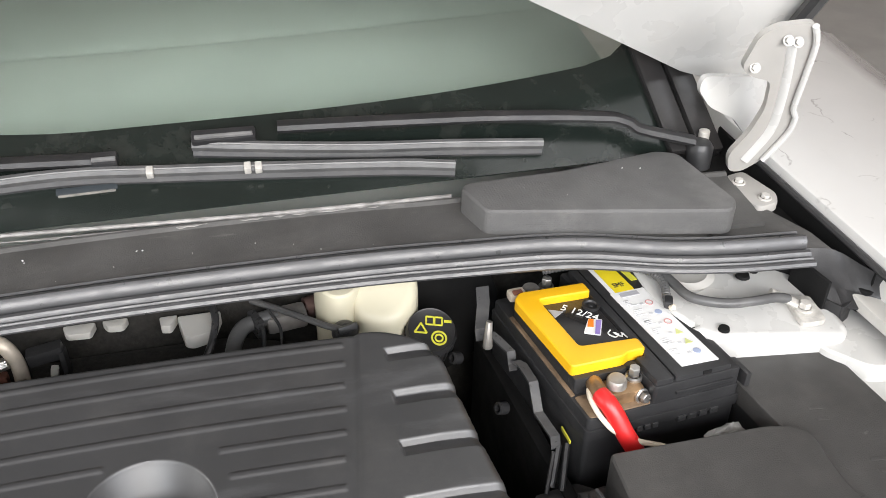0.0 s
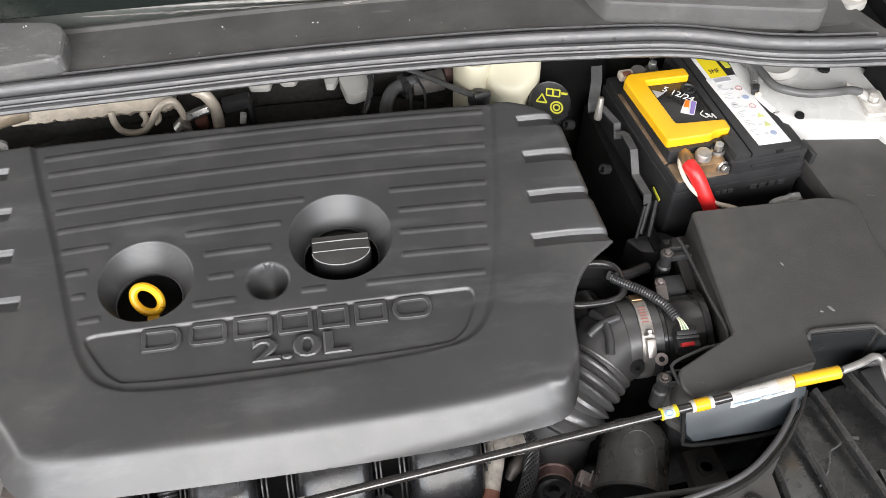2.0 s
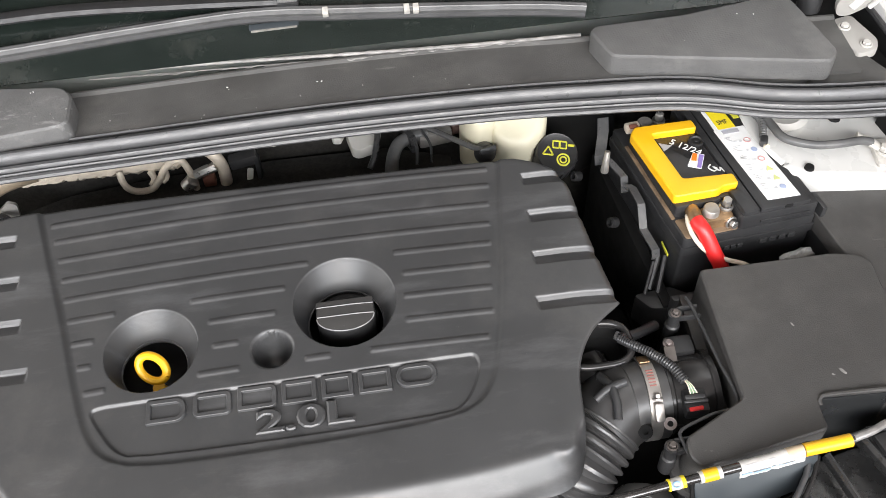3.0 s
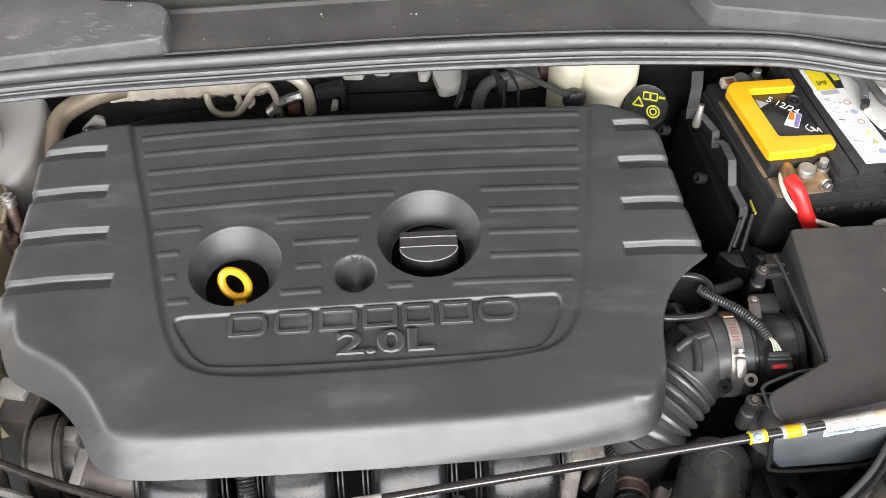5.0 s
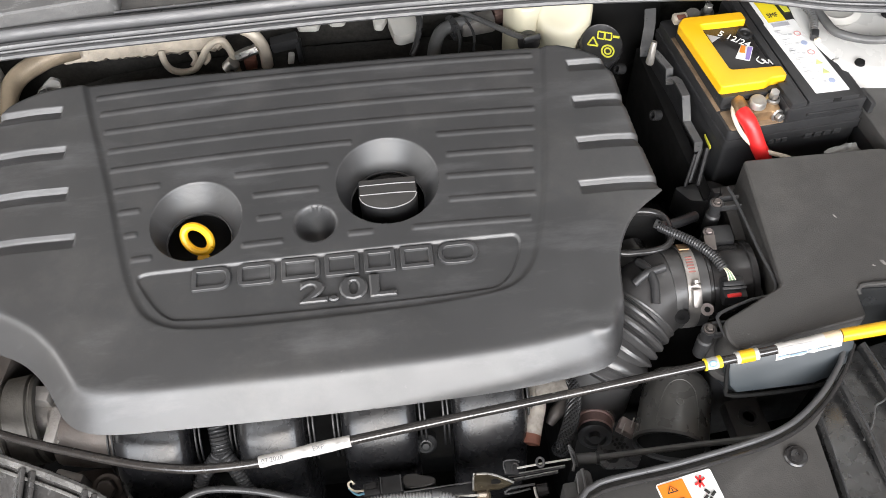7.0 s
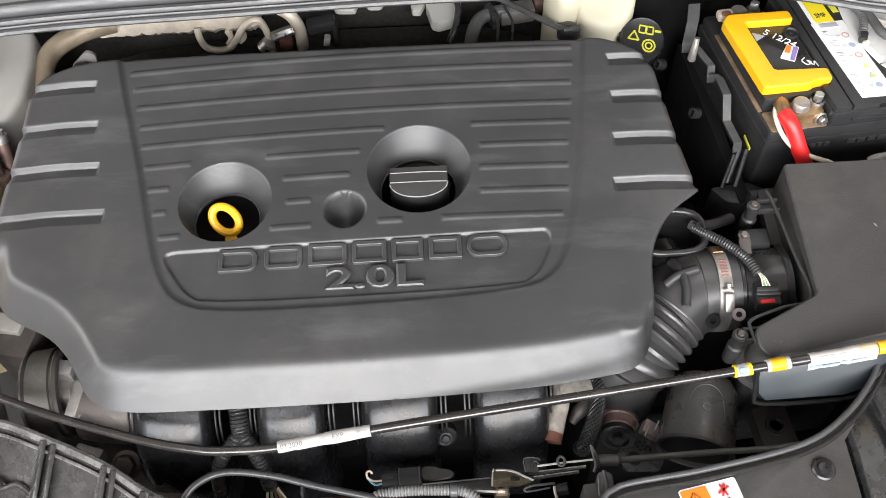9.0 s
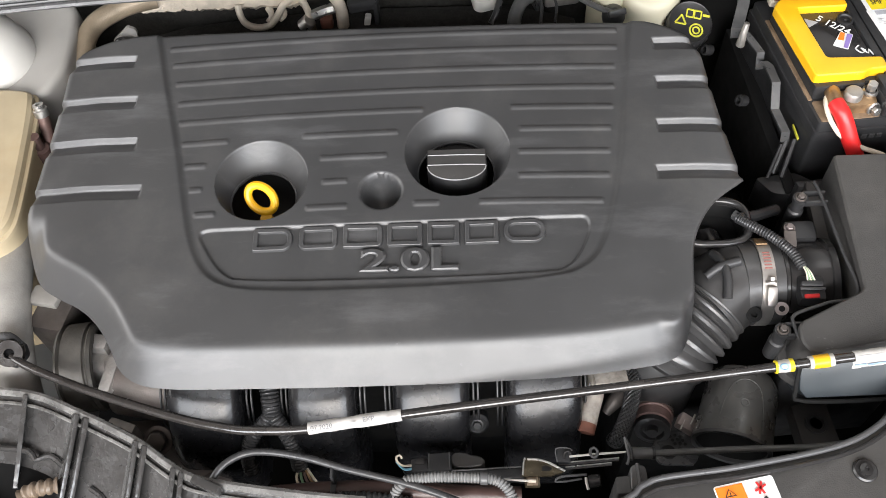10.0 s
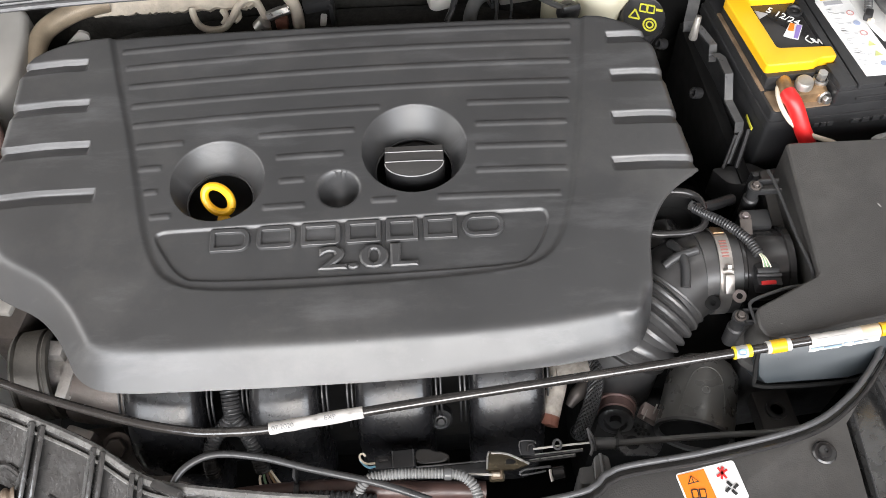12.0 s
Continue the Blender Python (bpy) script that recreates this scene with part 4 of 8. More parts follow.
def engine_cover():
    t = thing("engine_cover", (0.0, 0.24, 0.85), "black moulded plastic engine cover with ribs and two round wells", "engine cover")
    outline = [(p.x, p.y) for p in chaikin([
        (-0.262, 0.437), (0.00, 0.4365), (0.262, 0.433), (0.300, 0.421), (0.331, 0.400), (0.336, 0.345), (0.343, 0.285), (0.350, 0.240), (0.3525, 0.2265), (0.3495, 0.2225),
        (0.326, 0.206), (0.312, 0.192), (0.301, 0.175), (0.2935, 0.158), (0.289, 0.138), (0.2865, 0.105), (0.2825, 0.072), (0.266, 0.0475), (0.226, 0.0410), (0.168, 0.0345), (0.064, 0.0308), (-0.041, 0.0298),
        (-0.146, 0.0302), (-0.208, 0.0315), (-0.235, 0.037), (-0.254, 0.051), (-0.2650, 0.072), (-0.280, 0.096), (-0.302, 0.118), (-0.333, 0.134), (-0.357, 0.151), (-0.3685, 0.182), (-0.365, 0.235),
        (-0.360, 0.30), (-0.357, 0.35), (-0.356, 0.408), (-0.322, 0.426)], 2)]
    panel = [(p.x, p.y) for p in chaikin([(-0.290, 0.56), (-0.267, 0.45), (-0.2445, 0.36), (-0.225, 0.29), (-0.2025, 0.19), (-0.189, 0.150), (-0.170, 0.125), (-0.13, 0.113), (0.014, 0.113), (0.16, 0.119),
                                          (0.196, 0.133), (0.215, 0.165), (0.234, 0.24), (0.248, 0.33), (0.265, 0.45), (0.290, 0.56)], 2)]
    name_plate = [(p.x, p.y) for p in chaikin([(-0.181, 0.165), (-0.188, 0.179), (-0.183, 0.1855), (-0.160, 0.1865), (0.182, 0.1905), (0.196, 0.189), (0.198, 0.172), (0.180, 0.136), (0.155, 0.126), (-0.140, 0.125), (-0.162, 0.136)], 2)]
    h, hy = 0.00105, 0.00105
    gx, gy = np.meshgrid(np.arange(-0.371, 0.356, h), np.arange(0.0280, 0.444, hy), indexing="ij")
    sd, nx, ny = signed(outline, gx, gy)
    away = np.hypot(gx - nx, gy - ny) + 1e-9
    reach = 0.53 * (np.abs(gx - nx) / away * h + np.abs(gy - ny) / away * hy)
    snap = np.abs(sd) < reach
    X, Y = np.where(snap, nx, gx), np.where(snap, ny, gy)
    keep = sd > -reach
    sd = np.maximum(np.where(snap, 0, sd), 0)
    rr = np.hypot(X + 0.008, Y - 0.2235)
    near = np.abs(rr - 0.0205) < 0.7 * h
    X, Y = np.where(near, (X + 0.008) * 0.0205 / np.maximum(rr, 1e-6) - 0.008, X), np.where(near, (Y - 0.2235) * 0.0205 / np.maximum(rr, 1e-6) + 0.2235, Y)
    for _, _, _, cx, cy, ri, D in FUNNELS:
        rr = np.hypot(X - cx, Y - cy)
        near = np.abs(rr - ri) < 0.6 * h
        X, Y = np.where(near, cx + (X - cx) * ri / np.maximum(rr, 1e-6), X), np.where(near, cy + (Y - cy) * ri / np.maximum(rr, 1e-6), Y)
        keep &= (rr > ri) | near
    Z = COVER_Z + (Y - COVER_Y) * SLOPE
    # where the edge turns down into the slanted apron and its corners, and where the notch cuts the side
    flank = np.where(nx < 0, step01(0.215, 0.160, ny), step01(0.105, 0.070, ny))
    notch = step01(0.275, 0.290, nx) * step01(0.232, 0.222, ny) * (1 - flank)
    r = (0.010 - 0.004 * step01(0.38, 0.43, Y)) * (1 - notch) + 0.0028 * notch
    d = np.minimum(sd, r)
    Z -= (1 - flank) * (r - np.sqrt(np.maximum(r * r - (r - d) ** 2, 0)))
    wide = np.where(nx < -0.20, 0.0335 - 0.0055 * step01(-0.215, -0.275, nx), 0.0335)
    wide = np.where(nx > 0.20, 0.0335 - 0.0215 * step01(0.046, 0.076, ny), wide)
    bend = np.where(nx < -0.20, 0.011 - 0.004 * step01(-0.215, -0.26, nx), 0.011)
    bend = np.minimum(bend, wide * 0.6)
    e = np.clip(wide - sd, 0, wide)
    fall = (0.936 + (ny - COVER_Y) * SLOPE - 0.8905) / (wide - bend / 2)
    drop = flank * np.where(e < bend, e * e / (2 * bend), e - bend / 2) * fall
    for axis in (0, 1):
        soft = sum(np.roll(drop, k, axis) for k in range(-3, 4)) / 7
        drop = np.where(sd > 0.004, soft, drop)
    Z -= drop
    # a long soft fall towards the front edge and the flanks
    Z -= 0.004 * step01(0.30, 0.36, np.abs(X))
    sp = signed(panel, X, Y)[0]
    sn = signed(name_plate, X, Y)[0]
    Z -= 0.0036 * step01(0.0, 0.0090, sp) + 0.0010 * np.exp(-((sp - 0.0045) / 0.0030) ** 2)
    for y0, spans in RIBS.items():
        for x0, x1 in spans:
            along = step01(x0, x0 + 0.004, X) * step01(x1, x1 - 0.004, X)
            Z += 0.0014 * along * step01(1.65, 0.45, np.abs(Y - y0 + 0.11 * (X - 0.05) ** 2) / 0.0026)
    Z -= 0.0030 * step01(0.0, 0.0030, sn)
    for slots, side in ((SLOTS_LEFT, -1), (SLOTS_RIGHT, 1)):
        for y0, x0 in slots:
            wall = np.clip(np.minimum((y0 - Y) / 0.0034, ((X - x0) * side) / 0.0034), 0, 1)
            Z -= 0.0058 * wall * np.clip((Y - y0 + 0.0172) / 0.0132, 0, 1) ** 0.8
    for ox, oy, R, cx, cy, ri, D in FUNNELS:
        out, inn = np.maximum(R - np.hypot(X - ox, Y - oy), 0), np.maximum(np.hypot(X - cx, Y - cy) - ri, 0)
        s = out / (out + inn + 1e-9)
        Z -= D * (0.9 * s + 0.1 * s * s) * step01(0, 0.10, s)
    # a deep round cup with a rolled rim
    u = np.hypot(X + 0.008, Y - 0.2235) / 0.0205
    Z -= 0.0320 * np.maximum(1 - u * u, 0) ** 0.6 + 0.0020 * step01(1.12, 1.0, u)
    index = -np.ones(keep.shape, int)
    index[keep] = np.arange(keep.sum())
    q = np.stack([index[:-1, :-1], index[1:, :-1], index[1:, 1:], index[:-1, 1:]], -1).reshape(-1, 4)
    q = q[(q >= 0).all(1)]
    me = bpy.data.meshes.new("shell")
    me.from_pydata(np.stack([X[keep], Y[keep], Z[keep]], -1).tolist(), [], q.tolist())
    b = bmesh.new()
    b.from_mesh(me)
    bpy.data.meshes.remove(me)
    bmesh.ops.delete(b, geom=[v for v in b.verts if not v.link_faces], context="VERTS")
    rim = [e for e in b.edges if len(e.link_faces) == 1]
    wells = lambda v: min(math.hypot(v.co.x - f[3], v.co.y - f[4]) - f[5] for f in FUNNELS) < 0.003
    outer = [e for e in rim if not wells(e.verts[0])]
    inner = [e for e in rim if wells(e.verts[0])]
    made = bmesh.ops.extrude_edge_only(b, edges=outer)["geom"]
    mid = Vector((0.0, 0.24, 0))
    for v in (g for g in made if isinstance(g, bmesh.types.BMVert)):
        k = min(1.0, max(0.0, (v.co.y - 0.10) / 0.25))
        away = (Vector((v.co.x, v.co.y, 0)) - mid).normalized() * 0.004
        if v.co.y < 0.062 or (v.co.x < 0 and v.co.y < 0.19):
            v.co = Vector((v.co.x - away.x * 0.4, v.co.y - away.y * 0.4, v.co.z - 0.003))
        else:
            down = Vector((v.co.x + away.x, v.co.y + away.y, min(v.co.z - 0.004, 0.878 + 0.018 * k)))
            lip = Vector((v.co.x - 0.004, v.co.y + 0.003, v.co.z - 0.010))
            v.co = lip.lerp(down, min(1.0, max(0.0, (v.co.y - 0.226) / 0.03))) if v.co.x > 0.27 else down
    made = bmesh.ops.extrude_edge_only(b, edges=inner)["geom"]
    for v in (g for g in made if isinstance(g, bmesh.types.BMVert)):
        v.co.z -= 0.004
    part("shell", b, COVER, t, smooth=50)
    for _, _, _, cx, cy, ri, D in FUNNELS:
        ring = [(cx + ri * math.cos(a), cy + ri * math.sin(a), cover_z(cy + ri * math.sin(a)) - 0.0038 - D) for a in [2 * math.pi * i / 48 for i in range(49)]]
        part("well_edge", tube(ring, 0.0011, 8, 0.003), COVER, t)
    plane = pose(0, 0, 0, math.degrees(math.atan(SLOPE)))

    def on(x, y, lift=0.0):
        return Matrix.Translation((x, y, cover_z(y) - 0.0048 + lift)) @ plane

    # seven raised plain blocks in a row, each with a sunken middle
    for x0, x1, y, ra, rb in ((-0.132, -0.093, 0.1715, 0.001, 0.010), (-0.087, -0.049, 0.1722, 0.006, 0.006), (-0.044, -0.005, 0.1728, 0.001, 0.006), (-0.001, 0.034, 0.1732, 0.002, 0.002),
                              (0.038, 0.070, 0.1734, 0.001, 0.001), (0.0745, 0.108, 0.1736, 0.001, 0.001), (0.112, 0.153, 0.1738, 0.011, 0.011)):
        w, hh = (x1 - x0) / 2 - 0.0008, 0.0118

        def loop(grow, z):
            pts = []
            for sx, sy, rad in ((1, -1, rb), (1, 1, rb), (-1, 1, ra), (-1, -1, ra)):
                rad = max(0.0006, rad + grow)
                px, py = sx * (w + grow - rad), sy * (hh + grow - rad)
                first = {(1, -1): -90, (1, 1): 0, (-1, 1): 90, (-1, -1): 180}[(sx, sy)]
                pts += [(px + rad * math.cos(radians(first + 15 * q)), py + rad * math.sin(radians(first + 15 * q)), z) for q in range(7)]
            return pts

        b = bmesh.new()
        rings = [[b.verts.new(p) for p in loop(g, z)] for g, z in ((0.0010, 0.0), (0.0002, 0.0030), (-0.0002, 0.0034), (-0.0036, 0.0034), (-0.0040, 0.0030), (-0.0048, 0.0004))]
        for p, q in zip(rings, rings[1:]):
            for j in range(len(p)):
                k = (j + 1) % len(p)
                b.faces.new((p[j], p[k], q[k], q[j]))
        b.faces.new(rings[-1])
        bmesh.ops.transform(b, verts=b.verts, matrix=on((x0 + x1) / 2, y, -0.0012))
        part("raised_mark", b, COVER, t, smooth=20)
    part("engine_size", lettering("2.0L", 0.0325, 0.0014, on(-0.0262, 0.1345, 0.0006), 1.68), COVER, t, "raised moulded writing 2.0L", smooth=20)
    return t


engine_cover()


def oil_cap():
    t = thing("oil_filler_cap", (0.069, 0.272, 0.86), "black ribbed oil filler cap in the cover's well", "oil cap")
    part("disc", lathe([(0.033, 0.86), (0.033, 0.899), (0.030, 0.904), (0, 0.904)], (0.069, 0.272, 0)), GLOSSY, t)
    arc = [(0.0305 * math.cos(a), -0.0215 + 0.0190 * math.sin(a)) for a in [math.pi + math.pi * i / 16 for i in range(17)]]
    out = [(0.068 + x, 0.278 + y) for x, y in [(0.0305, 0.0), (-0.0305, 0.0)] + arc]
    # sides in a darker plastic for their shade, with a lighter plate on top
    g = part("grip", prism(out, 0.890, 0.9245, 0.001, 2), PLASTIC, t)
    part("top", prism([(0.068 + (x - 0.068) * 0.97, 0.258 + (y - 0.258) * 0.97) for x, y in out], 0.9245, 0.9260, 0.0006, 2), GREY_PLASTIC, g, "top face, grey against sides darkened for shade")
    # thin pale tubes paint the glints on the cap's ridges
    for y in (0.2700, 0.2575):
        part("ridge", tube([(0.0385, y, 0.926), (0.066, y - 0.0003, 0.9264), (0.080, y - 0.0005, 0.9264), (0.0975, y - 0.0012, 0.926)], 0.0006, 8, 0.004), EDGE_GLINT, g)
    part("ridge", tube([(0.068 + 0.0300 * math.cos(a), 0.2565 + 0.0187 * math.sin(a), 0.9258) for a in [math.pi * (1.02 + 0.96 * i / 14) for i in range(15)]], 0.0006, 8, 0.004), EDGE_GLINT, g)


oil_cap()
t = thing("dipstick", (-0.127, 0.245, 0.86), "yellow plastic dipstick ring handle", "dipstick")
e1 = Vector((0.84, -0.45, -0.29)).normalized()
e2 = Vector((0.40, 0.60, 0.72)).normalized()
ring = [Vector((-0.1325, 0.2315, 0.913)) + e1 * 0.0155 * math.cos(a) + e2 * 0.0122 * math.sin(a) for a in [2 * math.pi * i / 24 for i in range(25)]]
part("ring", tube(ring, 0.0044, 10, 0.003), YELLOW, t)
part("stem", tube([(-0.128, 0.2145, 0.902), (-0.127, 0.222, 0.880), (-0.127, 0.243, 0.845)], 0.0065, 10), YELLOW, t)


def engine():
    t = thing("engine_block", (0.0, 0.25, 0.42), "engine block under the cover, coloured near-black for shade", "engine")
    # block and gearbox carry the shade under the cover in their near-black colour
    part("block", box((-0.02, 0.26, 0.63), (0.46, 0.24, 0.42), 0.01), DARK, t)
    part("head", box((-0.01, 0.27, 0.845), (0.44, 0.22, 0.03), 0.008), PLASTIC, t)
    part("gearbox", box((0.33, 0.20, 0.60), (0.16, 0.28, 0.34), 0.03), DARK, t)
    return t


engine()


def manifold():
    t = thing("intake_manifold", (0.0, 0.02, 0.62), "black plastic intake manifold with four broad runners", "intake manifold")
    for x0, x1 in ((-0.222, -0.148), (-0.102, -0.036), (0.000, 0.075), (0.110, 0.184)):
        w = (x1 - x0) / 2
        path = smooth_path([((x0 + x1) / 2, 0.13, 0.858), ((x0 + x1) / 2, 0.075, 0.845), ((x0 + x1) / 2, 0.035, 0.815), ((x0 + x1) / 2, 0.022, 0.76), ((x0 + x1) / 2, 0.035, 0.68)], 0.012)
        b = bmesh.new()
        rows = []
        for i, p in enumerate(path):
            d = (path[min(i + 1, len(path) - 1)] - path[max(i - 1, 0)]).normalized()
            n = Vector((1, 0, 0)).cross(d)
            row = []
            for j in range(24):
                a = 2 * math.pi * j / 24
                ca, sa = math.cos(a), math.sin(a)
                e = 0.45
                row.append(b.verts.new(p + Vector((math.copysign(abs(ca) ** e, ca) * w, 0, 0)) + n * math.copysign(abs(sa) ** e, sa) * 0.028))
            rows.append(row)
        for a, c in zip(rows, rows[1:]):
            for j in range(24):
                b.faces.new((a[j], a[(j + 1) % 24], c[(j + 1) % 24], c[j]))
        b.faces.new(rows[0][::-1])
        b.faces.new(rows[-1])
        r = part("runner", b, MANIFOLD, t)
        for x in [x0 - 0.0035, x0 - 0.0080] + ([x1 + 0.0035, x1 + 0.0080] if x1 < 0.18 else [x1 + 0.0035]):
            part("flange_rib", tube([(x, 0.10, 0.852), (x, 0.055, 0.842), (x, 0.034, 0.820), (x, 0.028, 0.795)], 0.0012, 6, 0.006), PLASTIC, r)
    part("seam", tube([(0.192, 0.052, 0.838), (0.190, 0.034, 0.815), (0.181, 0.016, 0.800), (0.166, -0.004, 0.79)], 0.0010, 6, 0.006), STRAP, t)
    part("back_plate", box((-0.02, 0.085, 0.74), (0.44, 0.02, 0.20), 0.006), DARK, t)
    m = part("mount", lathe([(0.0115, -0.01), (0.0115, 0.002), (0.009, 0.004), (0.007, 0.003), (0, 0.003)], (0.0815, 0.0290, 0.80), (0, -0.8, 0.6)), PLASTIC, t)
    part("screw", bolt((0.0815, 0.0266, 0.8018), 0.0042, 0.004, (0, -0.8, 0.6)), LOOM, m)
    return t


manifold()


# ---- pulley and accessories at the timing side ----
def pulley():
    t = thing("belt_pulley", (-0.31, 0.095, 0.77), "grimy belt pulley with a cast bracket", "pulley")
    ax = (1, 0.12, 0)
    c = (-0.337, 0.090, 0.818)
    part("rim", lathe([(0.025, 0.0), (0.045, 0.0), (0.047, 0.003), (0.0435, 0.005), (0.0435, 0.030), (0.047, 0.033), (0.045, 0.036), (0.036, 0.036), (0.034, 0.028), (0.022, 0.026), (0.010, 0.030), (0, 0.030)], c, ax, 40), BELT, t, "worn grey rim")
    part("belt", lathe([(0.0438, 0.006), (0.0462, 0.007), (0.0462, 0.028), (0.0438, 0.029)], c, ax, 40), BELT, t, "dull belt")
    part("hub", lathe([(0.020, 0.026), (0.020, 0.045), (0.014, 0.050), (0.014, 0.062), (0, 0.062)], c, ax, 24), ALU, t)
    b = prism(rounded([(-0.297, 0.128), (-0.280, 0.132), (-0.272, 0.10), (-0.272, 0.060), (-0.285, 0.052), (-0.295, 0.085)], 0.004), 0.80, 0.838, 0.004)
    part("bracket", b, ALU, t)
    part("bracket_lug", box((-0.298, 0.104, 0.845), (0.018, 0.016, 0.016), 0.002, (0, 0, -10)), ALU, t)
    part("bracket_lug", box((-0.283, 0.072, 0.840), (0.012, 0.036, 0.014), 0.002, (10, 0, -12)), ALU, t)
    part("housing", tube([(-0.28, 0.082, 0.81), (-0.24, 0.075, 0.81), (-0.19, 0.078, 0.805)], 0.037, 20, 0.01), GRIMY, t, "reddish grey cast housing")
    return t


BELT = mat("worn belt back", (0.062, 0.057, 0.050), 0.6, var=0.2, scale=50, bump=0.4, bscale=300)
GRIMY = mat("grimy cast metal", (0.130, 0.114, 0.104), 0.5, metal=0.5, var=0.25, scale=40, bump=0.3, dust=0.3, dust_color=(0.17, 0.10, 0.08))
pulley()
t = thing("alternator_bracket", (-0.23, 0.03, 0.70), "grimy cast bracket with a bolt below the pulley", "bracket")
part("casting", prism(rounded([(-0.29, 0.05), (-0.20, 0.055), (-0.175, 0.0), (-0.21, -0.02), (-0.27, 0.015)], 0.01), 0.70, 0.775, 0.006), GRIMY, t)
part("tab", box((-0.275, 0.026, 0.80), (0.030, 0.018, 0.03), 0.004, (0, 0, -20)), ALU, t)
part("bolt", bolt((-0.238, 0.018, 0.80), 0.010, 0.012, (0, -0.5, 0.8)), GRIMY, t)
part("stay", tube([(-0.205, 0.03, 0.80), (-0.195, 0.01, 0.775), (-0.19, -0.01, 0.74)], 0.018, 10, 0.01, squash=0.5), GRIMY, t)


def mount():
    t = thing("engine_mount", (-0.39, 0.17, 0.72), "pale cast engine mount arm beside the cover", "engine mount")
    b = tube([(-0.412, 0.30, 0.850), (-0.414, 0.24, 0.858), (-0.410, 0.19, 0.856), (-0.402, 0.14, 0.850), (-0.388, 0.09, 0.835), (-0.380, 0.06, 0.81)], lambda u: 0.022 - 0.003 * math.cos(u * 6), 20, 0.008, squash=0.8)
    part("arm", b, PALE, t)
    part("block", box((-0.358, 0.148, 0.79), (0.040, 0.050, 0.11), 0.008, (0, 0, -12)), GRIMY, t)
    part("cap", box((-0.366, 0.160, 0.848), (0.032, 0.022, 0.010), 0.004, (0, 0, -12)), PALE, t)
    part("stud", lathe([(0.010, 0), (0.010, 0.02), (0.006, 0.022), (0.006, 0.04), (0, 0.041)], (-0.40, 0.335, 0.86), sides=14), RUSTY, t)
    return t


PALE = mat("pale cast alloy", (0.36, 0.345, 0.32), 0.5, metal=0.4, var=0.15, scale=40, bump=0.3, dust=0.3, dust_color=(0.28, 0.20, 0.13))
mount()
t = thing("washer_tank", (-0.44, 0.30, 0.70), "aged beige translucent fluid tank", "fluid tank")
part("body", prism(chaikin([(-0.50, 0.40), (-0.418, 0.400), (-0.407, 0.385), (-0.393, 0.24), (-0.395, 0.205), (-0.42, 0.185), (-0.50, 0.17)], 2), 0.70, 0.912, 0.012, 3), AMBER, t)
part("seam", prism(chaikin([(-0.505, 0.402), (-0.416, 0.403), (-0.403, 0.387), (-0.389, 0.24), (-0.391, 0.20), (-0.42, 0.181), (-0.505, 0.166)], 2), 0.895, 0.900, 0.001), AMBER, t)
t = thing("pipe_stub", (-0.397, 0.375, 0.80), "rusty pipe stub with a pale collar beside the tank", "pipe")
part("pipe", tube([(-0.392, 0.30, 0.82), (-0.394, 0.34, 0.86), (-0.398, 0.368, 0.90)], 0.007, 12), RUSTY, t)
part("collar", lathe([(0.0085, 0), (0.0085, 0.008), (0.0065, 0.009), (0.0065, 0.014), (0.003, 0.014), (0.003, 0.004)], (-0.398, 0.368, 0.898), (-0.1, 0.3, 0.9), 16), STEEL, t)
part("lower_pipe", tube([(-0.385, 0.25, 0.80), (-0.392, 0.30, 0.82)], 0.009, 12), RUSTY, t)
t = thing("left_strut_tower", (-0.46, 0.47, 0.6), "white painted rounded strut tower", "strut tower")
part("shell", lathe([(0.066, 0.60), (0.066, 0.86), (0.062, 0.905), (0.052, 0.932), (0.036, 0.946), (0, 0.950)], (-0.490, 0.455, 0), sides=48), UNDERCOAT, t)
part("gusset", prism(rounded([(-0.52, 0.395), (-0.432, 0.388), (-0.402, 0.402), (-0.388, 0.44), (-0.388, 0.50), (-0.396, 0.545), (-0.43, 0.575), (-0.52, 0.575)], 0.012), 0.7, 0.900, 0.014, 4), DUSTY_WHITE, t)


# ---- battery ----
BAT = pose(0.521, 0.398, 0.0, 0, 0, 5.0) @ Matrix(((1, -0.09, 0, 0), (0, 1, 0, 0), (0, 0, 1, 0), (0, 0, 0, 1)))


def in_bat(b):
    bmesh.ops.transform(b, verts=b.verts, matrix=BAT)
    return b


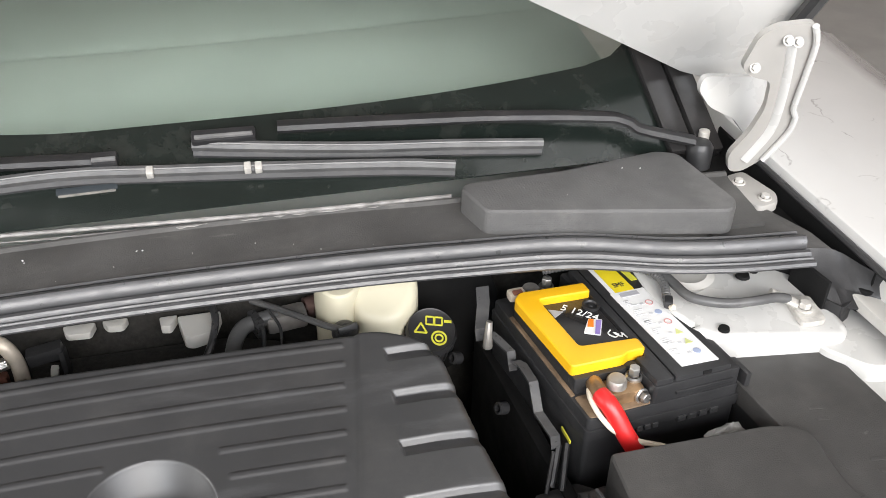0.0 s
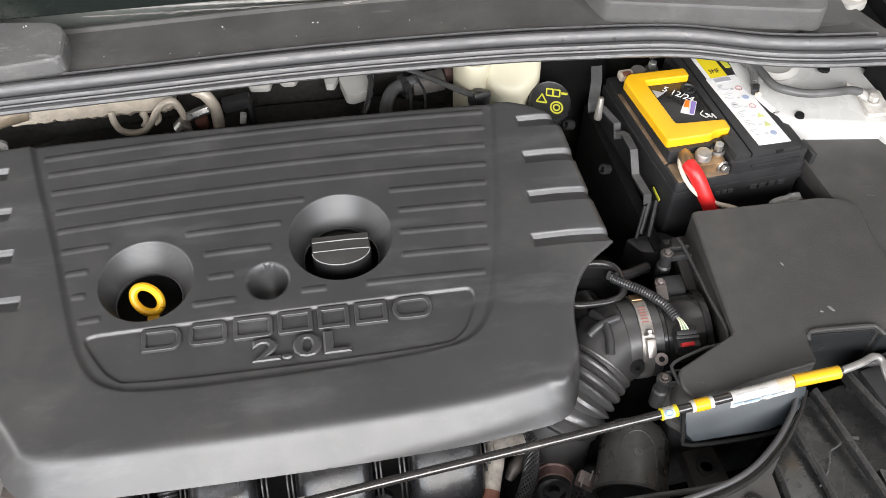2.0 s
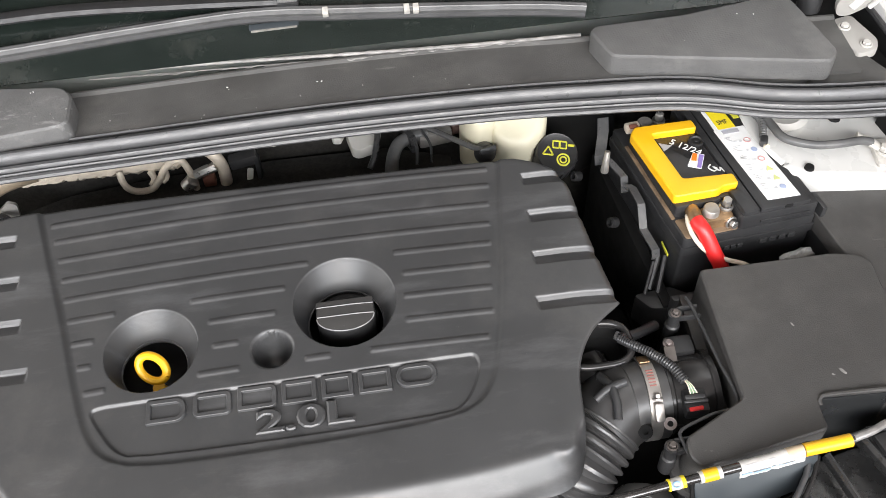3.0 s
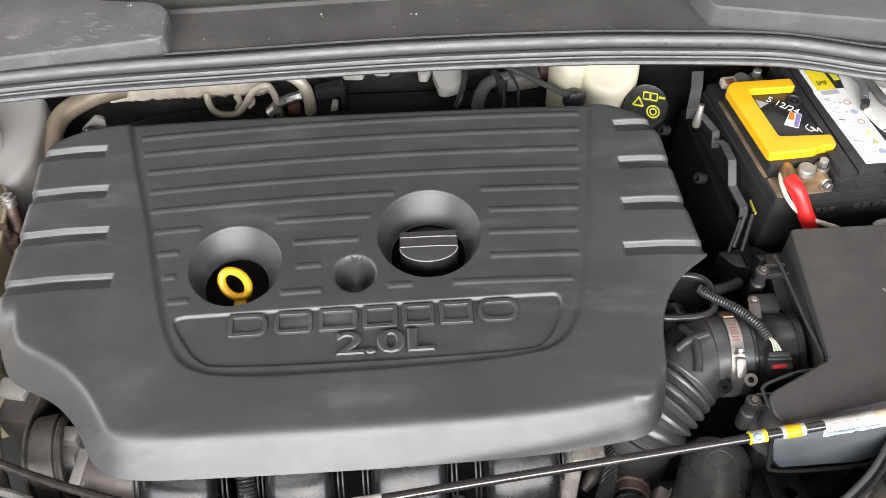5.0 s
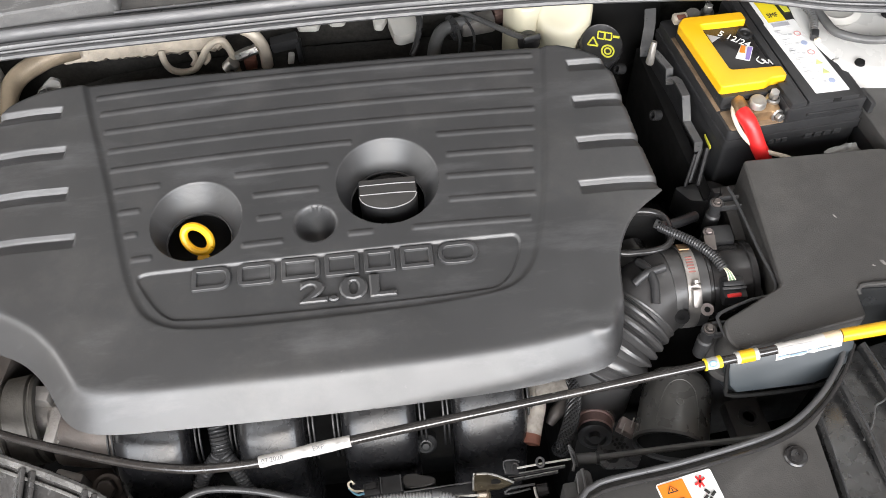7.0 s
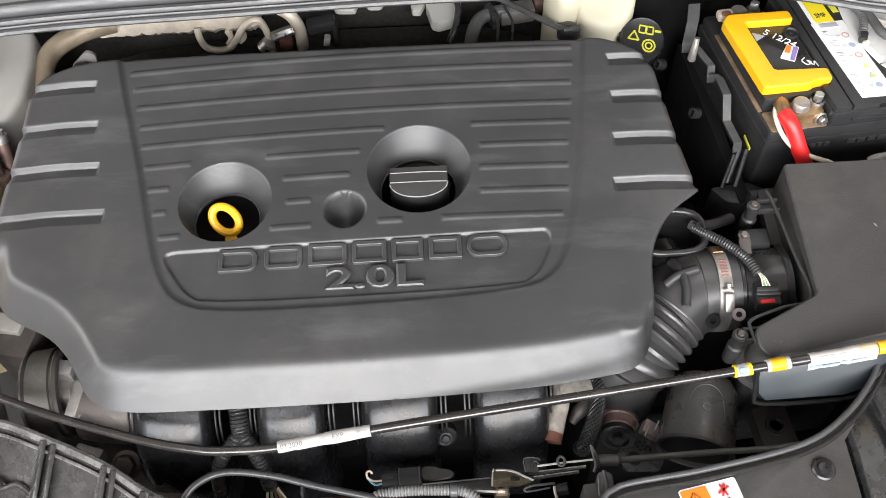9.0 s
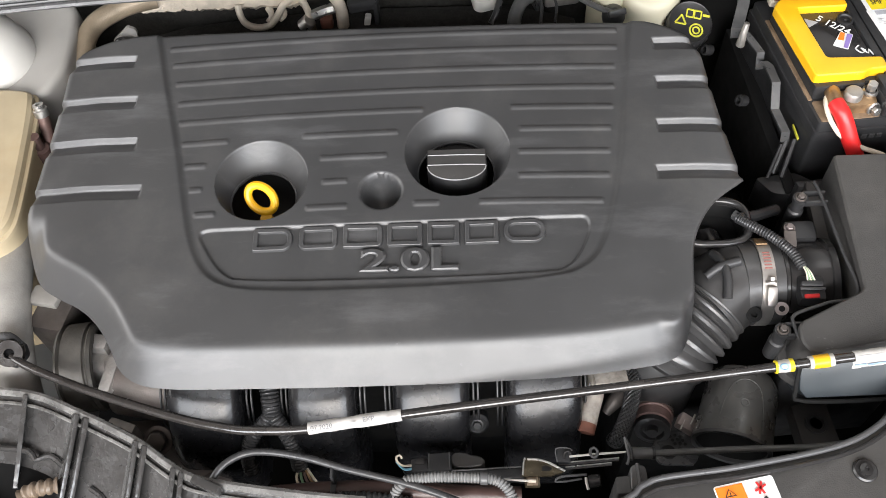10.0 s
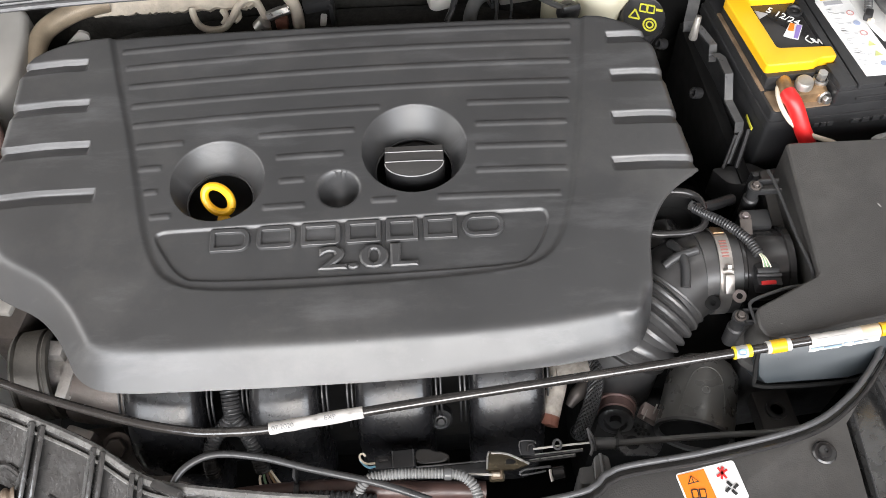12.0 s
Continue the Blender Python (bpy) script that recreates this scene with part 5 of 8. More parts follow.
def battery():
    t = thing("battery", (0.521, 0.398, 0.73), "black car battery with a yellow carry handle and white label", "battery")
    part("case", in_bat(prism(rounded(rect(-0.0915, -0.0895, 0.066, 0.099), 0.005), 0.73, 0.918, 0.003)), PLASTIC, t)
    part("rim", in_bat(prism(rounded(rect(-0.0935, -0.0915, 0.068, 0.101), 0.005), 0.893, 0.905, 0.002)), PLASTIC, t)
    lid = in_bat(prism(rounded([(-0.086, -0.055), (-0.026, -0.055), (-0.026, -0.0885), (0.064, -0.0885), (0.064, 0.096), (-0.020, 0.096), (-0.020, 0.067), (-0.086, 0.067)], 0.004), 0.918, 0.938, 0.003))
    part("lid", lid, PLASTIC, t)
    part("lid_block", in_bat(prism(rounded([(-0.0245, -0.0865), (-0.0065, -0.0865), (-0.0045, 0.09), (-0.014, 0.09), (-0.0145, -0.052), (-0.0245, -0.052)], 0.002), 0.930, 0.944, 0.002)), PLASTIC, t)
    part("lid_block", in_bat(prism(rounded([(-0.0045, -0.0865), (0.054, -0.0865), (0.056, 0.09), (-0.0025, 0.09)], 0.002), 0.930, 0.943, 0.002)), PLASTIC, t)
    # the C-shaped handle
    b = prism(rounded([(-0.0895, -0.0515), (-0.0375, -0.053), (-0.031, -0.0490), (-0.0125, -0.0495), (-0.0115, -0.033), (-0.068, -0.027), (-0.070, 0.048), (-0.0145, 0.0445), (-0.014, 0.060), (-0.083, 0.0645), (-0.0925, 0.055)], 0.004), 0.9385, 0.9505, 0.003, 3)
    part("handle", in_bat(b), YELLOW, t, "yellow plastic carry handle")
    part("front_step", in_bat(prism(rounded(rect(-0.089, -0.058, -0.036, -0.046), 0.002), 0.928, 0.9388, 0.002)), PLASTIC, t)
    part("inset", in_bat(prism(rounded(rect(-0.0695, -0.034, -0.0152, 0.049), 0.003), 0.936, 0.9415, 0.001)), GLOSSY, t, "glossy black inset with handwriting")
    part("vent_plug", in_bat(lathe([(0.0085, 0.941), (0.0085, 0.9445), (0.0065, 0.9445), (0.0055, 0.9425), (0.0025, 0.9425), (0.002, 0.944), (0, 0.944)], (-0.0215, 0.0315, 0), sides=24)), PLASTIC, t)
    # marker handwriting and small sticker
    face = BAT @ pose(0, 0, 0.9420)
    part("handwriting", lettering("5 12/24", 0.0132, 0.00012, BAT @ pose(-0.053, 0.036, 0.9424, 0, 0, -47), 0.92), LABEL_WHITE, t, "white marker handwriting")
    s = [(-0.003, 0.004), (-0.009, 0.0), (-0.004, -0.006), (0.002, -0.003), (-0.002, 0.0), (0.004, -0.007), (0.007, -0.002), (0.009, -0.009), (0.014, -0.012)]
    part("scribble", tube([BAT @ Vector((-0.0215 + x * 0.8, -0.0125 + y * 1.1, 0.9424)) for x, y in s], 0.0008, 5, 0.002), LABEL_WHITE, t)
    tri = plate([(-0.0640, 0.0390), (-0.0515, 0.0315), (-0.0640, 0.0250)], face)
    part("triangle_mark", tri, GREY_PRINT, t, "grey printed triangle")
    st = part("sticker", plate(rounded([(-0.0345, 0.0140), (-0.0225, 0.0085), (-0.0365, -0.0125), (-0.0500, -0.0045)], 0.0015), face), LABEL_WHITE, t, "small white sticker with orange and violet print")
    part("print", plate([(-0.0348, 0.0130), (-0.0305, 0.0110), (-0.0365, 0.0005), (-0.0418, 0.0030)], BAT @ pose(0, 0, 0.9427)), ORANGE, st)
    part("print", plate([(-0.0288, 0.0095), (-0.0240, 0.0072), (-0.0368, -0.0110), (-0.0405, -0.0090)], BAT @ pose(0, 0, 0.9427)), VIOLET, st)
    # long label
    face = BAT @ pose(0.005, 0.0045, 0.9434)
    lab = part("label", plate(rounded([(0.0030, -0.0805), (0.0410, -0.0825), (0.0375, 0.036), (0.000, 0.036)], 0.001), face), LABEL_WHITE, t, "long white label with small printed warnings")
    up = BAT @ pose(0.005, 0.0045, 0.9441)
    part("yellow_strip", plate([(0.0065, 0.0365), (0.028, 0.0365), (0.027, 0.088), (0.0065, 0.088)], face), YELLOW_LABEL, t, "yellow label end")
    part("white_strip", plate([(0.0015, 0.0365), (0.0062, 0.0365), (0.0062, 0.088), (0.0015, 0.088)], face), LABEL_WHITE, t)
    part("battery_type", lettering("SMF", 0.010, 0.0001, BAT @ pose(0.015, 0.0485, 0.9442, 0, 0, 0), 0.75), BLACK_PRINT, lab)
    part("side_print", plate([(0.033, 0.050), (0.040, 0.050), (0.038, 0.080), (0.031, 0.080)], face), YELLOW_PRINT, t, "yellow printed bar on the black lid")
    rng = random.Random(4)
    part("bar_print", plate(rect(0.008, 0.027, 0.028, 0.033), up), GREY_PRINT, lab)
    for i in range(26):
        y = 0.020 - 0.0156 * (i // 4.4) - 0.0026 * (i % 4)
        x = 0.005 + rng.uniform(0, 0.003)
        w = rng.uniform(0.004, 0.010)
        part("text_bar", plate(rect(x, y, x + w, y + 0.0007), up), PALE_PRINT, lab)
    for y, m in ((0.012, FADED_RED), (-0.004, FADED_BLUE), (-0.020, FADED_RED), (-0.036, FADED_GREEN), (-0.051, FADED_GREEN), (-0.066, FADED_BLUE)):
        x = 0.029
        if m is FADED_GREEN:
            part("warning_sign", plate([(x - 0.004, y - 0.0035), (x + 0.004, y - 0.0035), (x, y + 0.004)], up), m, lab)
        elif m is FADED_BLUE:
            part("warning_sign", plate([(x + 0.0036 * math.cos(a), y + 0.0036 * math.sin(a)) for a in [2 * math.pi * j / 16 for j in range(16)]], up), m, lab)
        else:
            b = lathe([(0.0040, 0), (0.0040, 0.0006), (0.0031, 0.0006), (0.0031, 0)], (x, y, 0), sides=16)
            bmesh.ops.transform(b, verts=b.verts, matrix=up)
            part("warning_sign", b, m, lab)
        part("text_bar", plate(rect(x - 0.010, y - 0.0015, x - 0.0065, y + 0.0015), up), PALE_PRINT, lab)
    for x in (-0.038, -0.030, -0.022):
        part("vent_slot", in_bat(box((x, -0.0915, 0.893), (0.006, 0.003, 0.006), 0.0008)), RUBBER, t)
    for i in range(4):
        part("vent_slot", in_bat(box((0.006 + 0.0115 * i, -0.0915, 0.893), (0.0085, 0.003, 0.007), 0.0008)), RUBBER, t)
    part("dusty_ledge", in_bat(prism(rounded(rect(-0.0885, -0.0875, -0.027, -0.0590), 0.003), 0.9165, 0.9192, 0.0006)), DUSTY, t, "ledge brown with dust")
    part("front_ridge", in_bat(box((0.026, -0.0885, 0.926), (0.060, 0.004, 0.004), 0.0012)), PLASTIC, t)
    part("dusty_ledge", in_bat(prism(rounded(rect(-0.0905, -0.0570, -0.0862, 0.066), 0.001), 0.9165, 0.9192, 0.0006)), DUSTY, t, "ledge brown with dust")
    part("lid_notch", in_bat(box((0.028, -0.0866, 0.9405), (0.009, 0.0015, 0.004), 0.0004)), DARK, t)
    part("corner_hook", in_bat(box((0.0710, -0.080, 0.922), (0.006, 0.026, 0.018), 0.002)), PLASTIC, t)
    # terminals
    for u, v, sg in ((-0.012, -0.0685, -1), (-0.020, 0.080, 1)):
        c = BAT @ Vector((-0.041 + u, v, 0))
        part("post", lathe([(0.010, 0.915), (0.0095, 0.938), (0.008, 0.9405), (0, 0.941)], c, sides=20), LEAD, t, "grey lead post")
        cl = part("clamp", in_bat(prism(rounded([(x + u, v + y) for x, y in ((-0.054, -0.012), (-0.018, -0.013), (-0.016, 0.009), (-0.026, 0.011), (-0.054, 0.010))], 0.006), 0.919, 0.932, 0.003)), BRASS if sg < 0 else LEAD, t, "tarnished terminal clamp")
        part("nut", bolt(BAT @ Vector((-0.021 + u, v + 0.004, 0.931)), 0.0054, 0.014), STEEL, cl)
        part("nut", bolt(BAT @ Vector((-0.022 + u, v - 0.0115, 0.924)), 0.0050, 0.009, (0.3, -0.9, 0.2)), STEEL, cl)
        if sg < 0:
            part("cable_socket", tube([BAT @ Vector(p) for p in ((-0.057 + u, v + 0.014, 0.930), (-0.060 + u, v + 0.003, 0.933), (-0.061 + u, v - 0.009, 0.931))], 0.0078, 12), BRASS, cl)
    return t


VIOLET = mat("violet print", (0.22, 0.16, 0.42), 0.5)
YELLOW_LABEL = mat("yellow paper label", (0.78, 0.62, 0.02), 0.5, var=0.04)
battery()
t = thing("positive_cable", (0.47, 0.28, 0.86), "thick red battery cable with a thin white wire", "cable")
part("sheath", tube([(0.4615, 0.3165, 0.932), (0.463, 0.310, 0.932), (0.466, 0.305, 0.929), (0.471, 0.298, 0.920), (0.478, 0.289, 0.905), (0.487, 0.281, 0.888), (0.493, 0.275, 0.86)], 0.0088, 14), RED, t)
part("thin_wire", tube([(0.455, 0.328, 0.930), (0.452, 0.317, 0.930), (0.456, 0.302, 0.922), (0.468, 0.291, 0.910), (0.488, 0.282, 0.902), (0.512, 0.272, 0.898), (0.522, 0.268, 0.88)], 0.0026, 8), WIRE_WHITE, t, "thin white wire")
FOIL = mat("dull crumpled foil", (0.34, 0.34, 0.33), 0.6, metal=0.1, var=0.3, scale=80, bump=0.6, bscale=200)
t = thing("foil_scrap", (0.566, 0.278, 0.88), "crumpled pale foil by the battery", "foil")
b = bmesh.new()
bmesh.ops.create_icosphere(b, subdivisions=3, radius=0.5)
for v in b.verts:
    k = 1 + 0.45 * noise.noise(v.co * 5)
    v.co = Vector((v.co.x * 0.042 * k, v.co.y * 0.018 * k, v.co.z * 0.03 * k))
bmesh.ops.transform(b, verts=b.verts, matrix=pose(0.566, 0.272, 0.895, 0, -15, 12))
part("foil", b, FOIL, t, smooth=60)




def tray():
    t = thing("battery_tray", (0.43, 0.40, 0.70), "black plastic battery tray with clip posts", "battery tray")
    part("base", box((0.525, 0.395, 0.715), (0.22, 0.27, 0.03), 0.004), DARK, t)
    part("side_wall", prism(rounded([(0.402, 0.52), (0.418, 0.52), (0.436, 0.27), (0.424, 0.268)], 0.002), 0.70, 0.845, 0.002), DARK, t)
    part("front_wall", prism(rounded([(0.428, 0.268), (0.60, 0.283), (0.60, 0.276), (0.43, 0.260)], 0.002), 0.70, 0.865, 0.002), PLASTIC, t)
    # the zigzag band along the tray's rim, its folds and its catch
    for run, half in (([(0.402, 0.497, 0.930), (0.398, 0.478, 0.924), (0.388, 0.449, 0.915), (0.389, 0.446, 0.904)], 0.0068), ([(0.396, 0.444, 0.913), (0.400, 0.437, 0.912), (0.409, 0.415, 0.910), (0.410, 0.411, 0.896), (0.409, 0.405, 0.895)], 0.0042),
                      ([(0.411, 0.406, 0.905), (0.416, 0.400, 0.905), (0.419, 0.374, 0.905), (0.418, 0.352, 0.886), (0.424, 0.321, 0.884), (0.425, 0.318, 0.872)], 0.0046)):
        b = bmesh.new()
        rows = [[b.verts.new(Vector(p) + Vector(o)) for o in ((-half, 0, 0), (half, 0, 0), (half, 0.0006, -0.003), (-half, 0.0006, -0.003))] for p in run]
        for p, q in zip(rows, rows[1:]):
            for k in range(4):
                b.faces.new((p[k], p[(k + 1) % 4], q[(k + 1) % 4], q[k]))
        b.faces.new(rows[0][::-1])
        b.faces.new(rows[-1])
        bevel(b, 0.0007, 2, 20)
        part("strap", b, STRAP, t, smooth=20)
    for p, q, r in (((0.4285, 0.3205, 0.872), (0.414, 0.294, 0.846), 0.0030), ((0.4365, 0.3200, 0.872), (0.422, 0.288, 0.846), 0.0030), ((0.4225, 0.3165, 0.868), (0.407, 0.288, 0.846), 0.0022)):
        part("catch_rail", tube([p, q], r, 6, 0.01), PLASTIC, t)
    part("catch_foot", prism(rounded([(0.395, 0.292), (0.440, 0.298), (0.470, 0.276), (0.462, 0.262), (0.410, 0.270)], 0.006), 0.80, 0.842, 0.004), PLASTIC, t)
    part("pin", tube([(0.390, 0.432, 0.905), (0.390, 0.432, 0.918), (0.392, 0.436, 0.934)], lambda u: 0.0050 - 0.0018 * u, 10), LEAD, t, "pale plastic pin")
    for p in ((0.396, 0.384, 0.865), (0.372, 0.470, 0.86)):
        part("knob", lathe([(0.0065, 0), (0.0065, 0.010), (0.004, 0.011), (0.004, 0.004), (0, 0.004)], p, (-0.8, -0.3, 0.4), 18), PLASTIC, t)
    part("yellow_mark", box((0.4365, 0.325, 0.878), (0.0015, 0.020, 0.004), 0.0003, (0, 0, 4)), YELLOW_PRINT, t, "thin yellow print")
    return t


tray()


# ---- fuse box and air filter box ----
t = thing("fuse_box", (0.66, 0.26, 0.72), "flat dark grey fuse box with a plain lid", "fuse box")
part("body", prism(rounded([(0.598, 0.366), (0.704, 0.346), (0.724, 0.172), (0.636, 0.160)], 0.006), 0.72, 0.895, 0.003), PLASTIC, t)
part("lid", prism(rounded([(0.594, 0.368), (0.713, 0.352), (0.735, 0.182), (0.728, 0.154), (0.630, 0.153)], 0.005), 0.893, 0.916, 0.004, 3), GREY_PLASTIC, t)
part("lid_lip", prism(rounded([(0.624, 0.157), (0.731, 0.163), (0.732, 0.152), (0.624, 0.146)], 0.002), 0.880, 0.888, 0.001), PLASTIC, t)
for i, (w, x) in enumerate(((0.016, 0.655), (0.013, 0.654), (0.020, 0.675), (0.016, 0.674))):
    y = (0.272, 0.258, 0.205, 0.192)[i]
    part("moulded_mark", box((x, y, 0.9161), (w * 0.8, 0.004, 0.0005), 0.0002, (0, 0, -8)), GREY_PLASTIC, t)


def air_box():
    t = thing("air_filter_box", (0.50, 0.15, 0.70), "dark grey plastic air filter box with a stepped lid", "air filter box")
    lid = [(0.447, 0.258), (0.594, 0.2575), (0.622, 0.2510), (0.632, 0.239), (0.630, 0.210), (0.630, 0.183), (0.637, 0.164), (0.6420, 0.138), (0.634, 0.107), (0.619, 0.081), (0.590, 0.082), (0.585, 0.091), (0.518, 0.0945), (0.512, 0.086), (0.512, 0.060), (0.383, 0.039), (0.374, 0.052), (0.376, 0.072), (0.4425, 0.104)]
    top = lambda x, y: 0.9190 + 0.035 * (y - 0.14)
    part("lid", prism(rounded(lid, 0.006, 4), 0.868, 0.92, 0.0045, 3, top=top), GREY_PLASTIC, t)
    flange = [(0.436, 0.268), (0.615, 0.252), (0.632, 0.232), (0.630, 0.118), (0.606, 0.088), (0.524, 0.102), (0.506, 0.092), (0.507, 0.050), (0.383, 0.031), (0.366, 0.045), (0.367, 0.078), (0.430, 0.106)]
    part("flange", prism(rounded(flange, 0.008), 0.858, 0.868, 0.003), GREY_PLASTIC, t)
    body = [(0.44, 0.26), (0.61, 0.246), (0.624, 0.228), (0.624, 0.118), (0.60, 0.092), (0.53, 0.104), (0.502, 0.090), (0.503, 0.056), (0.39, 0.045), (0.378, 0.05), (0.378, 0.074), (0.436, 0.106)]
    part("body", prism(rounded(body, 0.008), 0.70, 0.860, 0.003), PLASTIC, t)
    # rounded corner section with a lip
    part("corner_face", prism(rounded([(0.517, 0.0925), (0.586, 0.0895), (0.590, 0.0815), (0.616, 0.0800), (0.6255, 0.110), (0.60, 0.13), (0.52, 0.12)], 0.003), 0.78, 0.912, 0.002, 2), PANEL_DARK, t)
    part("tray_edge", tube([(0.428, 0.235, 0.908), (0.431, 0.217, 0.908), (0.436, 0.156, 0.908), (0.439, 0.105, 0.908), (0.408, 0.095, 0.908), (0.377, 0.084, 0.908), (0.374, 0.073, 0.908), (0.377, 0.055, 0.908), (0.384, 0.045, 0.908)], 0.0017, 8, 0.003), RUBBER, t)
    part("lip", tube([(0.514, 0.086, 0.914), (0.517, 0.0935, 0.9180), (0.55, 0.0925, 0.9190), (0.583, 0.0905, 0.9185), (0.589, 0.0825, 0.9165), (0.616, 0.0810, 0.9120)], 0.0024, 8, 0.004), GREY_PLASTIC, t)
    for x, y, w, d, turn in ((0.548, 0.1165, 0.010, 0.0038, -50), (0.5375, 0.1145, 0.004, 0.002, -20), (0.519, 0.176, 0.006, 0.0016, -60)):
        b = plate(chaikin([(-w / 2, 0), (-w * 0.2, d * 0.6), (w * 0.1, d * 0.3), (w / 2, d * 0.1), (w * 0.2, -d * 0.5), (-w * 0.3, -d * 0.2)], 1), pose(x, y, top(x, y) + 0.0001, 2, 0, turn), 0.0003)
        part("scuff", b, WORN_GREY, t, "pale scuff mark")
    # lower panel below the rod, reflected sky put into its bluish colour
    b = bmesh.new()
    q = [(0.376, 0.040, 0.895), (0.494, 0.055, 0.905), (0.503, 0.047, 0.892), (0.500, 0.036, 0.877), (0.486, 0.026, 0.868), (0.462, 0.021, 0.865), (0.386, 0.020, 0.864), (0.379, 0.025, 0.871)]
    f = b.faces.new([b.verts.new(p) for p in q])
    ex = bmesh.ops.extrude_face_region(b, geom=[f])["geom"]
    bmesh.ops.translate(b, verts=[v for v in ex if isinstance(v, bmesh.types.BMVert)], vec=(0, 0.02, -0.03))
    bevel(b, 0.002)
    part("front_panel", b, PANEL_GREY, t, "smooth grey lower panel, tinted bluish for reflected sky")
    part("panel_rim", tube([(0.377, 0.042, 0.896), (0.376, 0.026, 0.870), (0.384, 0.018, 0.862), (0.47, 0.019, 0.864), (0.495, 0.032, 0.874)], 0.0022, 8, 0.004), DARK, t)
    for x, y in ((0.412, 0.218), (0.364, 0.070)):
        s = part("screw_post", lathe([(0.0076, -0.046), (0.0080, -0.020), (0.0062, -0.018), (0.0062, -0.006), (0.0074, -0.005), (0.0074, 0), (0, 0)], (x, y, 0.905), sides=18), PLASTIC, t)
        part("screw", bolt((x, y, 0.905), 0.0036, 0.005), GRIMY, s)
        for k in (0.006, -0.006):
            part("rib", box((x + 0.014, y + k, 0.903), (0.022, 0.0022, 0.008), 0.0006), PLASTIC, s)
    return t


PANEL_DARK = mat("grey black smooth plastic", (0.022, 0.023, 0.024), 0.36, var=0.08, scale=12)
air_box()


def intake():
    t = thing("intake_hose", (0.32, 0.12, 0.79), "black corrugated rubber intake hose with a steel clamp", "intake hose")
    part("smooth_end", tube([(0.384, 0.152, 0.852), (0.350, 0.151, 0.852), (0.330, 0.143, 0.850), (0.312, 0.128, 0.844)], 0.0430, 32, 0.004), HOSE, t)
    part("bellows", tube([(0.316, 0.132, 0.846), (0.301, 0.117, 0.839), (0.286, 0.103, 0.829), (0.275, 0.093, 0.812)], 0.0450, 32, 0.002, ribs=0.0100, depth=0.15), HOSE, t)
    part("lower_end", tube([(0.279, 0.097, 0.819), (0.271, 0.089, 0.798), (0.268, 0.085, 0.75)], 0.0405, 28, 0.006), HOSE, t)
    part("step_ring", tube([(0.346, 0.1505, 0.852), (0.352, 0.151, 0.852)], 0.0440, 32, 0.003), HOSE, t)
    part("raised_cross", tube([(0.308, 0.139, 0.889), (0.322, 0.146, 0.895), (0.341, 0.151, 0.8965)], 0.0046, 12, 0.003), RUBBER, t)
    part("raised_cross", tube([(0.319, 0.166, 0.887), (0.325, 0.150, 0.8945), (0.327, 0.132, 0.8945), (0.325, 0.114, 0.888)], 0.0046, 12, 0.003), RUBBER, t)
    ax = (1.0, 0.0, 0.0)
    c = (0.361, 0.152, 0.853)
    cl = part("clamp", lathe([(0.0425, 0.0), (0.0442, 0.0), (0.0442, 0.013), (0.0425, 0.013)], c, ax, 56), BAND, t, "zinc steel band clamp")
    part("screw_housing", box((0.3685, 0.118, 0.884), (0.010, 0.020, 0.010), 0.003, (42, 0, 0)), BAND, cl)
    part("screw", bolt((0.3685, 0.128, 0.892), 0.0036, 0.006, (0.0, 0.75, 0.6)), BAND, cl)
    for i in range(6):
        a = radians(103 - 4.5 * i)
        part("slot", box((0.3675, 0.152 + 0.0444 * math.cos(a), 0.853 + 0.0444 * math.sin(a)), (0.007, 0.0013, 0.0010), 0.0002, (math.degrees(a) - 90, 0, 0)), RED_DULL, cl)
    part("brass_tail", box((0.3665, 0.176, 0.8915), (0.011, 0.014, 0.0015), 0.0005, (-32, 0, 0)), BRASS, cl, "brass coloured band end")
    m = part("air_meter", lathe([(0.041, 0.0), (0.041, 0.010), (0.0425, 0.011), (0.0425, 0.014), (0.040, 0.016), (0.040, 0.030), (0.0405, 0.031), (0.0405, 0.055), (0.043, 0.056), (0.043, 0.062), (0, 0.062)], (0.374, 0.152, 0.853), (1.0, 0.0, 0.0), 44), GLOSSY, t)
    part("ear", lathe([(0.0065, 0), (0.0065, 0.003), (0.003, 0.003), (0.003, 0.001), (0, 0.001)], (0.378, 0.108, 0.876), (-0.2, -0.5, 0.85), 16), GRIMY_PLATE, m)
    part("ear_hole", lathe([(0.0030, 0.0032), (0.0026, 0.0034), (0, 0.0034)], (0.378, 0.108, 0.876), (-0.2, -0.5, 0.85), 14), DARK, m)
    part("ear", lathe([(0.0075, 0), (0.0075, 0.004), (0.003, 0.004), (0.003, 0.001), (0, 0.001)], (0.354, 0.108, 0.866), (-0.2, -0.5, 0.85), 16), DARK, m)
    # resonator dish at the back of the hose, a rounded square in plan
    b = lathe([(0.018, 0.850), (0.030, 0.856), (0.034, 0.876), (0.0375, 0.881), (0.0375, 0.885), (0.0345, 0.886), (0.0320, 0.882), (0.029, 0.864), (0.012, 0.860), (0, 0.860)], (0, 0, 0), sides=48)
    for v in b.verts:
        a = math.atan2(v.co.y, v.co.x)
        k = (abs(math.cos(a)) ** 3 + abs(math.sin(a)) ** 3) ** (-1 / 3)
        v.co = Vector((0.325 + v.co.x * k, 0.2045 + v.co.y * k * 0.74, v.co.z))
    part("resonator", b, GLOSSY, t, "glossy black rounded dish")
